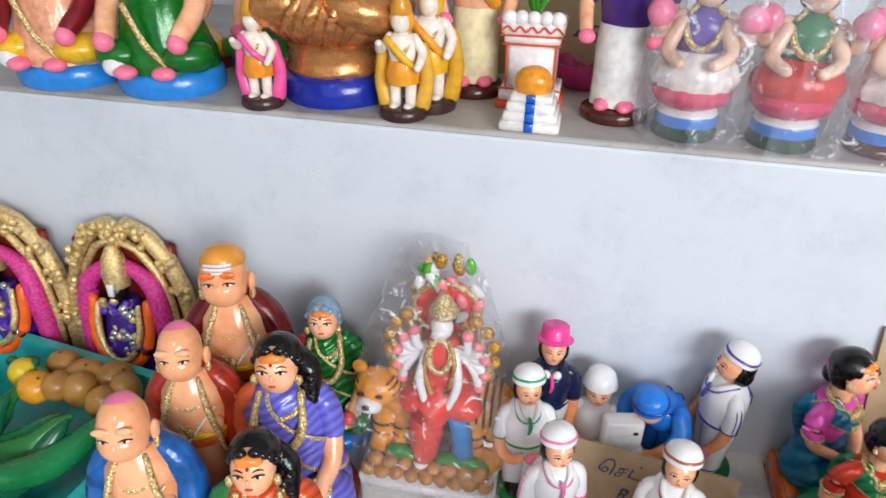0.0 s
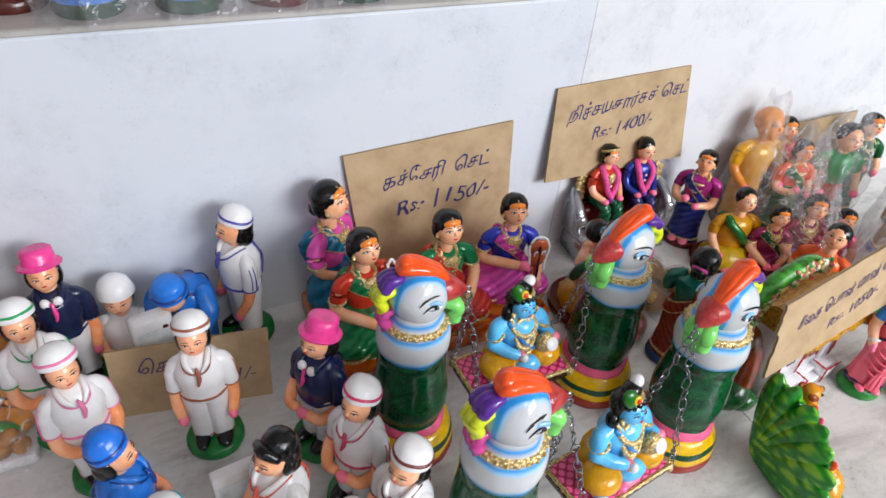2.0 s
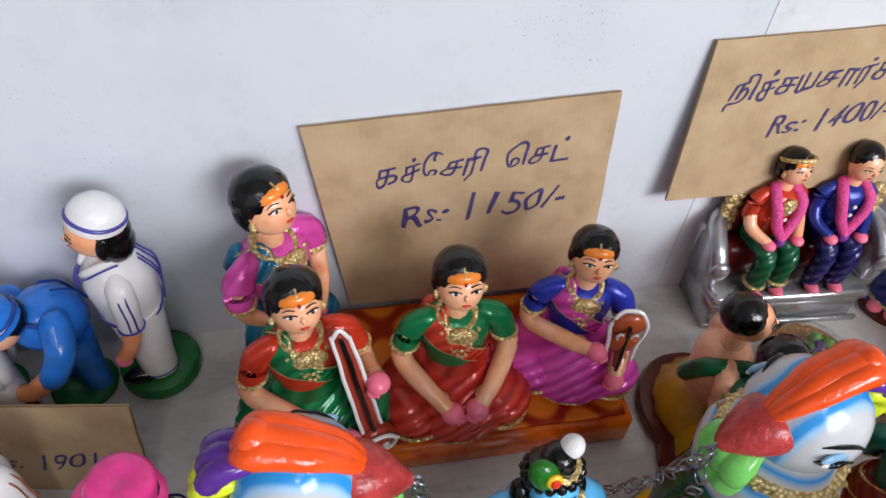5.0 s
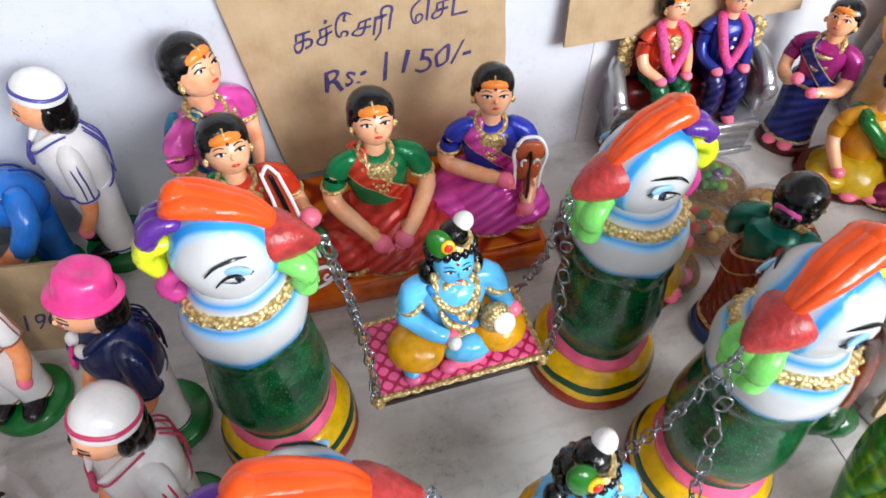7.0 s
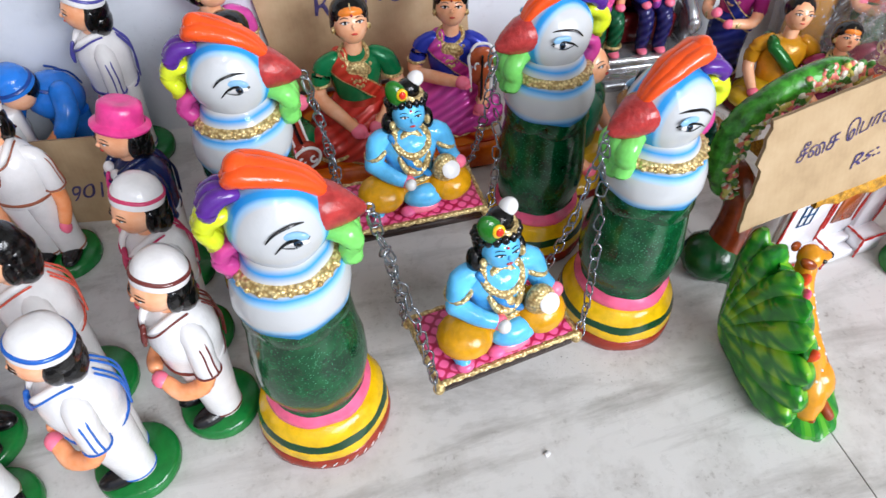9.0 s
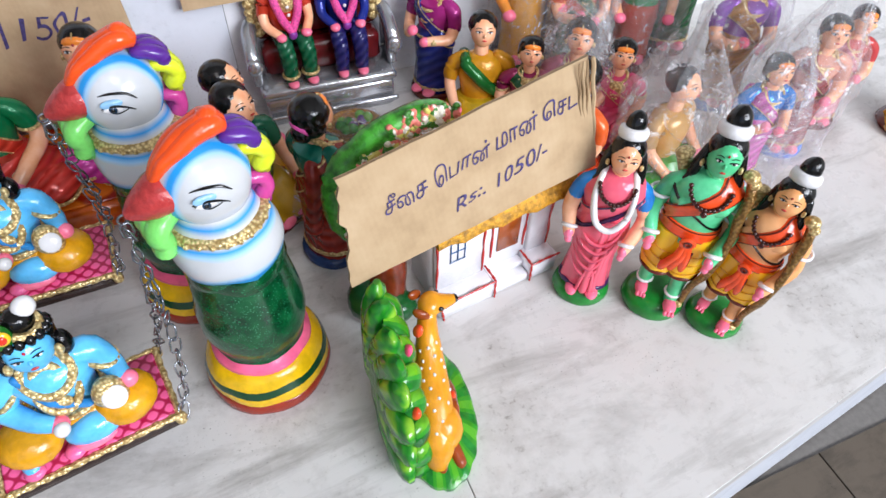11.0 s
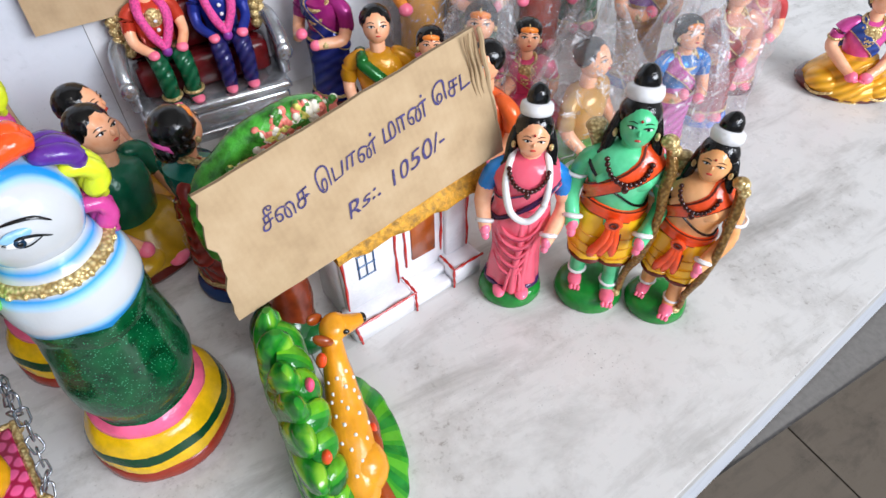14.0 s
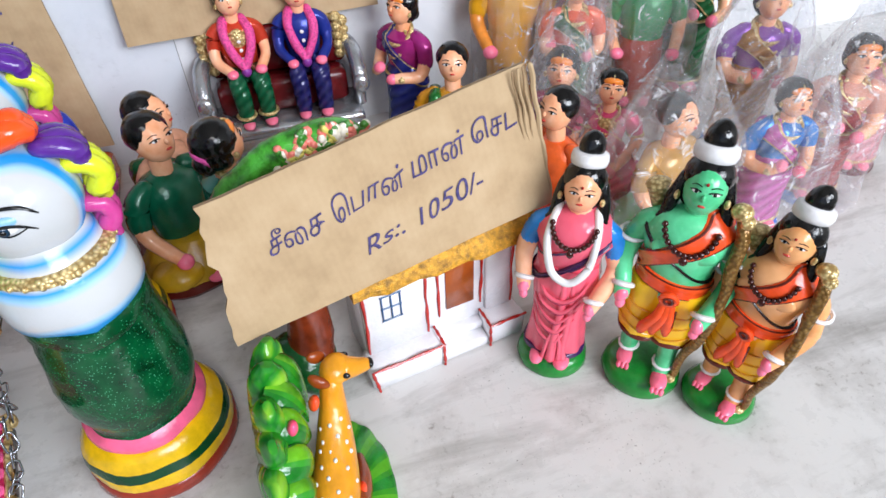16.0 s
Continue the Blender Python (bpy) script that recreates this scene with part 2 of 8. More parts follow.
def brocade(c1, c2, scale=130, rough=0.4):
    """Cross-hatched painted cloth."""
    key = ("broc", c1, c2)
    if key in MATS:
        return MATS[key]
    m, nt, b = nodes_of("hatched_cloth_paint")
    tc = nt.nodes.new("ShaderNodeTexCoord")
    mp = nt.nodes.new("ShaderNodeMapping")
    mp.inputs["Rotation"].default_value = (0, 0, radians(45))
    nt.links.new(tc.outputs["Object"], mp.inputs[0])
    vals = []
    for d in ("X", "Y"):
        w = nt.nodes.new("ShaderNodeTexWave")
        w.bands_direction = d
        w.inputs["Scale"].default_value, w.inputs["Distortion"].default_value = scale / 3.2, 1.2
        nt.links.new(mp.outputs[0], w.inputs["Vector"])
        vals.append(w)
    mul = nt.nodes.new("ShaderNodeMath")
    mul.operation = "MULTIPLY"
    nt.links.new(vals[0].outputs[0], mul.inputs[0])
    nt.links.new(vals[1].outputs[0], mul.inputs[1])
    r = ramp_node(nt, mul.outputs[0], [(0.02, rgb(c1)), (0.2, rgb(c2))])
    nt.links.new(r.outputs[0], b.inputs["Base Color"])
    b.inputs["Roughness"].default_value = rough
    bump_node(nt, mul.outputs[0], 0.3, 0.0008, b)
    MATS[key] = m
    return m




def airbrushed(kind):
    """White enamel with soft sprayed blue edging, laid out in the pillar's own space."""
    m, nt, b = nodes_of("white_airbrushed_" + kind)
    tc = nt.nodes.new("ShaderNodeTexCoord")
    sep = nt.nodes.new("ShaderNodeSeparateXYZ")
    nt.links.new(tc.outputs["Object"], sep.inputs[0])
    wh, bl = rgb("c8cacc"), rgb("2a97e0")
    pale = rgb("9fcdf0")
    if kind == "neck":
        mr = nt.nodes.new("ShaderNodeMapRange")
        mr.inputs[1].default_value, mr.inputs[2].default_value = 0.139, 0.195
        nt.links.new(sep.outputs[2], mr.inputs[0])
        r = ramp_node(nt, mr.outputs[0], [(0.02, bl), (0.1, bl), (0.16, pale), (0.22, wh), (0.47, wh), (0.52, pale), (0.57, bl), (0.61, wh), (0.72, wh), (0.79, bl), (0.86, wh)])
    else:
        sub = nt.nodes.new("ShaderNodeVectorMath")
        sub.operation = "SUBTRACT"
        sub.inputs[1].default_value = (0.003, 0, 0.2035)
        nt.links.new(tc.outputs["Object"], sub.inputs[0])
        mul = nt.nodes.new("ShaderNodeVectorMath")
        mul.operation = "MULTIPLY"
        mul.inputs[1].default_value = (1, 0, 0.92)
        nt.links.new(sub.outputs[0], mul.inputs[0])
        ln = nt.nodes.new("ShaderNodeVectorMath")
        ln.operation = "LENGTH"
        nt.links.new(mul.outputs[0], ln.inputs[0])
        mr = nt.nodes.new("ShaderNodeMapRange")
        mr.inputs[1].default_value, mr.inputs[2].default_value = 0.0, 0.03
        nt.links.new(ln.outputs["Value"], mr.inputs[0])
        r = ramp_node(nt, mr.outputs[0], [(0.68, wh), (0.745, pale), (0.785, bl), (0.83, bl), (0.88, wh)])
    nt.links.new(r.outputs[0], b.inputs["Base Color"])
    n2 = noise_node(nt, 300, 3)
    b.inputs["Roughness"].default_value = 0.16
    bump_node(nt, n2.outputs[0], 0.3, 0.0006, b)
    return m


WHITE = paint("e6e4e4", 0.24, 0, 0.05)
SKIN = paint("f7bd98", 0.3, 0, 0.08, 60, 0.25, "f0a070")
HAND = paint("fb7f9c", 0.32, 0, 0.12, 70, 0.2, "f76f8c")
ARM = paint("f9b083", 0.32, 0, 0.1, 50, 0.25, "f48d4c")
BROW = paint("f28a34", 0.32, 0, 0.15, 60, 0.2)
HAIR = paint("0b0a0b", 0.14, 0, 0.3, 60, 0.5)
BLACK = paint("0d0c0e", 0.3)
GREEN_BASE = paint("12702f", 0.28, 0, 0.2)
MAROON = paint("5a1c16", 0.3)
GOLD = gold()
INK = paint("4a4372", 0.6, 0, 0.5, 300)
STEEL = paint("8d9096", 0.35, 0.9, 0.25)
SILVER = paint("b4b6ba", 0.3, 0.75, 0.15)


# ---- mesh tools ----
class Shape:
    """Collects rounded forms, each with its own paint, into one mesh."""

    def __init__(self):
        self.v, self.f, self.m, self.mats = [], [], [], []

    def slot(self, mat):
        if mat not in self.mats:
            self.mats.append(mat)
        return self.mats.index(mat)

    def grid(self, rows, mat_of, closed=True, cap=True):
        """Rings of points joined into a skin."""
        s0, n = len(self.v), len(rows[0])
        for r in rows:
            self.v += [tuple(p) for p in r]
        for i in range(len(rows) - 1):
            k = self.slot(mat_of(i) if callable(mat_of) else mat_of)
            for j in range(n if closed else n - 1):
                a, b = s0 + i * n + j, s0 + i * n + (j + 1) % n
                self.f.append((a, b, b + n, a + n))
                self.m.append(k)
        if cap and closed:
            self.f.append(tuple(s0 + j for j in reversed(range(n))))
            self.m.append(self.slot(mat_of(0) if callable(mat_of) else mat_of))
            e = s0 + (len(rows) - 1) * n
            self.f.append(tuple(e + j for j in range(n)))
            self.m.append(self.slot(mat_of(len(rows) - 2) if callable(mat_of) else mat_of))
        return self

    def ell(self, c, r, mat, rot=(0, 0, 0), seg=16, rings=9):
        m = pose(*c, *rot)
        rows = []
        for i in range(rings + 1):
            a = -math.pi / 2 + math.pi * min(max(i / rings, 0.02), 0.98)
            rows.append([m @ Vector((r[0] * math.cos(a) * math.cos(t), r[1] * math.cos(a) * math.sin(t), r[2] * math.sin(a)))
                         for t in (2 * math.pi * j / seg for j in range(seg))])
        return self.grid(rows, mat)

    def lathe(self, prof, mat=None, c=(0, 0, 0), sy=1.0, seg=28, fold=0.0, waves=9, rot=(0, 0, 0)):
        """prof: (radius, height[, paint of the band above])."""
        m = pose(*c, *rot)
        rows = []
        for p in prof:
            rows.append([m @ Vector((p[0] * (1 + fold * math.sin(waves * t + 9 * p[1])) * math.cos(t),
                                     sy * p[0] * (1 + fold * math.sin(waves * t + 9 * p[1])) * math.sin(t), p[1]))
                         for t in (2 * math.pi * j / seg for j in range(seg))])
        band = [p[2] if len(p) > 2 else mat for p in prof]
        return self.grid(rows, lambda i: band[i])

    def tube(self, pts, rad, mat, seg=12):
        pts = [Vector(p) for p in pts]
        if 2 < len(pts) < 12:
            rl = list(rad) if isinstance(rad, (list, tuple)) else [rad] * len(pts)
            fine, fr = [], []
            for i in range(len(pts) - 1):
                p0, p1, p2, p3 = pts[max(i - 1, 0)], pts[i], pts[i + 1], pts[min(i + 2, len(pts) - 1)]
                for k in range(4):
                    u = k / 4
                    fine.append(0.5 * (2 * p1 + (p2 - p0) * u + (2 * p0 - 5 * p1 + 4 * p2 - p3) * u * u + (3 * p1 - p0 - 3 * p2 + p3) * u ** 3))
                    fr.append(rl[i] + (rl[i + 1] - rl[i]) * u)
            pts, rad = fine + [pts[-1]], fr + [rl[-1]]
        rows = []
        side = Vector((0.31, 0.17, 0.93)).normalized()
        for i, p in enumerate(pts):
            d = (pts[min(i + 1, len(pts) - 1)] - pts[max(i - 1, 0)]).normalized()
            u = d.cross(side)
            if u.length < 0.05:
                u = d.cross(Vector((1, 0, 0)))
            u.normalize()
            w = d.cross(u)
            r = rad[i] if isinstance(rad, (list, tuple)) else rad
            ring = [p + r * (math.cos(t) * u + math.sin(t) * w) for t in (2 * math.pi * j / seg for j in range(seg))]
            if i == 0:
                for k, q in ((0.92, 0.38), (0.6, 0.8)):
                    rows.append([p - d * (r * k) + (v - p) * q for v in ring])
            rows.append(ring)
            if i == len(pts) - 1:
                for k, q in ((0.6, 0.8), (0.92, 0.38)):
                    rows.append([p + d * (r * k) + (v - p) * q for v in ring])
        return self.grid(rows, mat)

    def ring(self, c, rx, ry, r, mat, rot=(0, 0, 0), seg=26, side=6, arc=(0, 360)):
        m = pose(*c, *rot)
        full = arc[1] - arc[0] >= 360
        pts = [m @ Vector((rx * math.cos(a), ry * math.sin(a), 0)) for a in
               (radians(arc[0] + (arc[1] - arc[0]) * i / seg) for i in range(seg + 1))]
        return self.tube(pts, r, mat, side)

    def box(self, lo, hi, mat, bev=0.1, rot=(0, 0, 0), about=None):
        """A box with softened edges."""
        lo, hi = Vector(lo), Vector(hi)
        c = (lo + hi) / 2 if about is None else Vector(about)
        m = pose(*c, *rot)
        h = (hi - lo) / 2
        o = (lo + hi) / 2 - c
        b = min(h) * bev * 2
        rows = []
        for dx, z in ((b, -h.z), (0, -h.z + b), (0, h.z - b), (b, h.z)):
            x, y = h.x - dx, h.y - dx
            rows.append([m @ (o + Vector(p)) for p in ((x - b, -y, z), (x, -y + b, z), (x, y - b, z), (x - b, y, z),
                                                       (-x + b, y, z), (-x, y - b, z), (-x, -y + b, z), (-x + b, -y, z))])
        return self.grid(rows, mat)

    def wrap(self, prof, sy, zmid, zamp, turn, hw, mat, edge=None, off=0.007, arc=(0, 360), seg=40):
        """A flat sash wound aslant round a lathed body."""
        pz = [p[1] for p in prof]
        pr = [p[0] for p in prof]
        span = arc[1] - arc[0]

        def rad(z):
            for i in range(len(pz) - 1):
                if z <= pz[i + 1]:
                    u = max(0.0, min(1.0, (z - pz[i]) / max(1e-6, pz[i + 1] - pz[i])))
                    return pr[i] + (pr[i + 1] - pr[i]) * u
            return pr[-1]
        cols = []
        for j in range(seg + (0 if span >= 360 else 1)):
            t = radians(arc[0] + span * j / seg)
            zc = zmid + zamp * math.cos(t - radians(turn))
            col = []
            for dz, o in ((-hw, -0.01), (-hw, off * 0.8), (-hw * 0.8, off), (-hw * 0.3, off * 0.55), (hw * 0.2, off), (hw * 0.8, off), (hw, off * 0.8), (hw, -0.01)):
                r = rad(zc + dz) + o
                col.append((r * math.cos(t), sy * r * math.sin(t), zc + dz))
            cols.append(col)
        rows = [[c[k] for c in cols] for k in range(8)]
        return self.grid(rows, lambda i: edge if edge and i in (1, 5) else mat, span >= 360, False)

    def quad(self, pts, mat):
        s0 = len(self.v)
        self.v += [tuple(p) for p in pts]
        self.f.append(tuple(range(s0, s0 + len(pts))))
        self.m.append(self.slot(mat))
        return self

    def turn(self, start, about, rx):
        """Tilts all that was added since start."""
        m = Matrix.Translation(about) @ pose(0, 0, 0, rx) @ Matrix.Translation(about).inverted()
        self.v[start:] = [tuple(m @ Vector(p)) for p in self.v[start:]]
        return self

    def scaled(self, k):
        self.v = [(p[0] * k, p[1] * k, p[2] * k) for p in self.v]
        return self

    def mesh(self, name, rough=0.0, smooth=True, freq=60):
        me = bpy.data.meshes.new(name)
        v = self.v
        if rough:
            v = [tuple(Vector(p) + rough * noise.noise_vector(Vector(p) * freq)) for p in v]
        me.from_pydata(v, [], self.f)
        for mt in self.mats:
            me.materials.append(mt)
        me.polygons.foreach_set("material_index", self.m)
        me.polygons.foreach_set("use_smooth", [smooth] * len(self.f))
        me.update()
        return me


def part(name, shape, parent=None, label="", rough=0.0, smooth=True, m=None):
    ob = new(name, shape.mesh(name, rough, smooth))
    if smooth:
        ob.data.set_sharp_from_angle(angle=radians(52))
    if parent is not None:
        ob.parent = parent
    if m is not None:
        ob.matrix_basis = m
    return tagged(ob, label)


def thing(name, shape, m, label, category, group="", rough=0.0, smooth=True, kind=""):
    ob = part(name, shape, None, "", rough, smooth, m)
    return tagged(ob, label, category, group, kind)


def empty(name, m, label, category, group=""):
    ob = new(name)
    ob.empty_display_size = 0.02
    ob.matrix_basis = m
    return tagged(ob, label, category, group)


def writing(body, size, m, parent, shear=0.34, gap=1.0, thick=0.0012, squeeze=1.0):
    """Marker-pen lettering laid on a board."""
    cu = bpy.data.curves.new("lettering", "FONT")
    cu.body, cu.size, cu.shear, cu.space_character = body, size, shear, gap
    cu.align_x, cu.align_y = "CENTER", "CENTER"
    tmp = new("lettering_source", cu)
    bpy.context.view_layer.update()
    me = bpy.data.meshes.new_from_object(tmp.evaluated_get(bpy.context.evaluated_depsgraph_get()))
    bpy.data.objects.remove(tmp)
    me.materials.clear()
    me.materials.append(INK)
    for v in me.vertices:
        v.co += 0.12 * size * noise.noise_vector(v.co * 60)
        v.co.y = v.co.y * (0.92 + 0.3 * noise.noise(Vector((v.co.x * 32, size * 90, 4)))) + 0.14 * size * noise.noise(Vector((v.co.x * 38, size * 70, 1)))
        v.co.z = 0
        v.co.x *= squeeze
    ob = new("lettering", me)
    ob.parent = parent
    ob.matrix_basis = m
    return tagged(ob, "dark violet marker-pen handwriting")


# ---- structure ----
TOP = marble("marble_ledge", "d2d0cd", "aaa7a3", "6c6359", 0.25)
RISER = marble("marble_riser", "d5d9e0", "cbd0d8", "b6bac0", 0.42)
RISER_B = marble("marble_riser_pale", "dedfe2", "d2d4d8", "b0b2b6", 0.38)
FLOORM = marble("floor_tiles", "564c40", "443b31", "2c2620", 0.65)
PLASTER = paint("c9c7c2", 0.8, 0, 0.06, 9)
GROUT = paint("6f6b66", 0.8)


def plate(name, outline, z0, z1, mat, label=""):
    """A slab with the plan outline and an eased upper edge."""
    s = Shape()
    n = len(outline)
    cx, cy = sum(p[0] for p in outline) / n, sum(p[1] for p in outline) / n
    e = 0.0004 if z1 == 0.0 else 0.004

    def inset(p, d):
        return (p[0] - d * (1 if p[0] > cx else -1), p[1] - d * (1 if p[1] > cy else -1))
    rows = [[(*p, z0) for p in outline], [(*p, z1 - e) for p in outline], [(*inset(p, e * 0.4), z1 - e * 0.3) for p in outline],
            [(*inset(p, e), z1) for p in outline]]
    s.grid(rows, mat)
    ob = part(name, s, None, label, smooth=False)
    ob["kind"] = "structure"
    return ob


def front_y(x):
    return 0.227 + 0.147 * (x - 0.96)


# display ledge: marble slabs with a dirty joint between them
JOINT = 0.832
XL, XR = -2.4, 2.6
ledge = new("ledge")
tagged(ledge, "long display ledge of white veined marble slabs", "ledge", kind="structure")
for x0, x1 in ((XL, -0.62), (-0.619, JOINT - 0.0004), (JOINT + 0.0004, XR)):
    o = plate("marble_slab", [(x0, front_y(x0) - 0.01), (x1, front_y(x1) - 0.01), (x1, 0.792), (x0, 0.792)], -0.03, 0.0, TOP)
    o.parent = ledge
o = plate("joint_filler", [(JOINT - 0.02, front_y(JOINT)), (JOINT + 0.02, front_y(JOINT)), (JOINT + 0.02, 0.79), (JOINT - 0.02, 0.79)], -0.029, -0.0009, GROUT)
o.parent = ledge
o = plate("ledge_front", [(XL, front_y(XL) + 0.015), (XR, front_y(XR) + 0.015), (XR, 0.8), (XL, 0.8)], -0.55, -0.03, RISER)
o.parent = ledge

SEAM, SHELF = 0.777, 0.372
wall = new("wall_riser")
tagged(wall, "upright marble riser of pale blue-grey slabs between the ledges", "wall", kind="structure")
for x0, x1, mt in ((XL, SEAM - 0.0003, RISER), (SEAM + 0.0003, XR, RISER_B)):
    o = plate("marble_panel", [(x0, 0.79), (x1, 0.79), (x1, 0.82), (x0, 0.82)], -0.03, SHELF - 0.005, mt)
    o.parent = wall
o = plate("panel_joint", [(SEAM - 0.01, 0.7915), (SEAM + 0.01, 0.7915), (SEAM + 0.01, 0.818), (SEAM - 0.01, 0.818)], -0.02, SHELF - 0.02, GROUT)
o.parent = wall
TOP2 = marble("marble_upper_ledge", "aeaaa5", "98948f", "6b6762", 0.4)
o = plate("upper_ledge", [(XL, 0.789), (XR, 0.789), (XR, 1.25), (XL, 1.25)], SHELF - 0.005, SHELF, TOP2)
tagged(o, "grey-stained marble upper display ledge", "ledge")
o = plate("wall_riser_upper", [(XL, 1.25), (XR, 1.25), (XR, 1.3), (XL, 1.3)], 0.2, 0.85, RISER)
tagged(o, "upper marble riser", "wall")
o = plate("ledge_top", [(XL, 1.24), (XR, 1.24), (XR, 1.8), (XL, 1.8)], 0.85, 0.87, TOP2)
tagged(o, "top marble ledge", "ledge")
o = plate("wall_back", [(XL, 1.8), (XR, 1.8), (XR, 1.9), (XL, 1.9)], -0.55, 2.6, PLASTER)
tagged(o, "plain plastered back wall", "wall")
for nm, x0 in (("wall_left", XL - 0.1), ("wall_right", XR)):
    o = plate(nm, [(x0, -2.4), (x0 + 0.1, -2.4), (x0 + 0.1, 1.9), (x0, 1.9)], -0.55, 2.6, PLASTER)
    tagged(o, "plain plastered side wall", "wall")
o = plate("ceiling", [(XL - 0.1, -1.3), (XR + 0.1, -1.3), (XR + 0.1, 1.9), (XL - 0.1, 1.9)], 2.6, 2.7, PLASTER)
tagged(o, "plain plastered ceiling", "ceiling")

floor = new("floor")
tagged(floor, "worn grey-brown stone floor tiles with dark joints", "floor", kind="structure")
o = plate("floor_bed", [(-30, -60), (30, -60), (30, 1.8), (-30, 1.8)], -0.7, -0.556, GROUT)
o.parent = floor
tile = plate("floor_tile", [(0, 0), (0.297, 0), (0.297, 0.297), (0, 0.297)], -0.02, 0.0, FLOORM)
tile.parent = floor
tile.matrix_basis = pose(-0.3, 0.0, -0.55)
del tile["kind"]
for i in range(11):
    for j in range(5):
        if (i, j) != (0, 4):
            o = tile.copy()
            scene.collection.objects.link(o)
            o.matrix_basis = pose(-0.3 + 0.3 * i, -1.2 + 0.3 * j, -0.55)


# ---- clay dolls: each one plain mesh, facing -y, of unit height before scaling ----
def face_marks(s, c, r, hair=HAIR, bindi=None, dark=BLACK, skin=SKIN):
    """Small painted dabs on the front of a head."""
    cx, cy, cz = c
    for sx in (-1, 1):
        s.ell((cx + sx * r * 0.38, cy - r * 0.85, cz + r * 0.1), (r * 0.165, r * 0.06, r * 0.075), WHITE, seg=8, rings=5)
        s.ell((cx + sx * r * 0.37, cy - r * 0.88, cz + r * 0.1), (r * 0.08, r * 0.05, r * 0.075), dark, seg=8, rings=5)
        s.tube([(cx + sx * r * 0.17, cy - r * 0.93, cz + r * 0.13), (cx + sx * r * 0.38, cy - r * 0.92, cz + r * 0.2), (cx + sx * r * 0.6, cy - r * 0.76, cz + r * 0.12)], r * 0.03, dark, 5)
        s.tube([(cx + sx * r * 0.2, cy - r * 0.9, cz + r * 0.33), (cx + sx * r * 0.4, cy - r * 0.855, cz + r * 0.385),
                (cx + sx * r * 0.6, cy - r * 0.735, cz + r * 0.3)], [r * 0.022, r * 0.024, r * 0.012], dark, 5)
    s.ell((cx, cy - r * 0.97, cz - r * 0.1), (r * 0.1, r * 0.13, r * 0.16), skin, seg=8, rings=5)
    s.ell((cx, cy - r * 0.9, cz - r * 0.46), (r * 0.17, r * 0.07, r * 0.06), paint("c8443c"), seg=8, rings=4)
    if bindi:
        s.ell((cx, cy - r * 0.92, cz + r * 0.46), (r * 0.07, r * 0.05, r * 0.08), bindi, seg=6, rings=4)


def put_doll(s, H, x, y, face, label, group="", name="clay_doll", z=0.0, category="doll", lean=0.0, side=0.0):
    s.scaled(H)
    return thing(name, s, pose(x, y, z, lean, side, face + 90), label, category, group, rough=0.0009)


def doll_base(s, r, h, mat, sy=1.0):
    s.lathe([(r * 0.96, 0), (r, h * 0.25), (r * 0.98, h * 0.8), (r * 0.9, h)], mat, sy=sy)


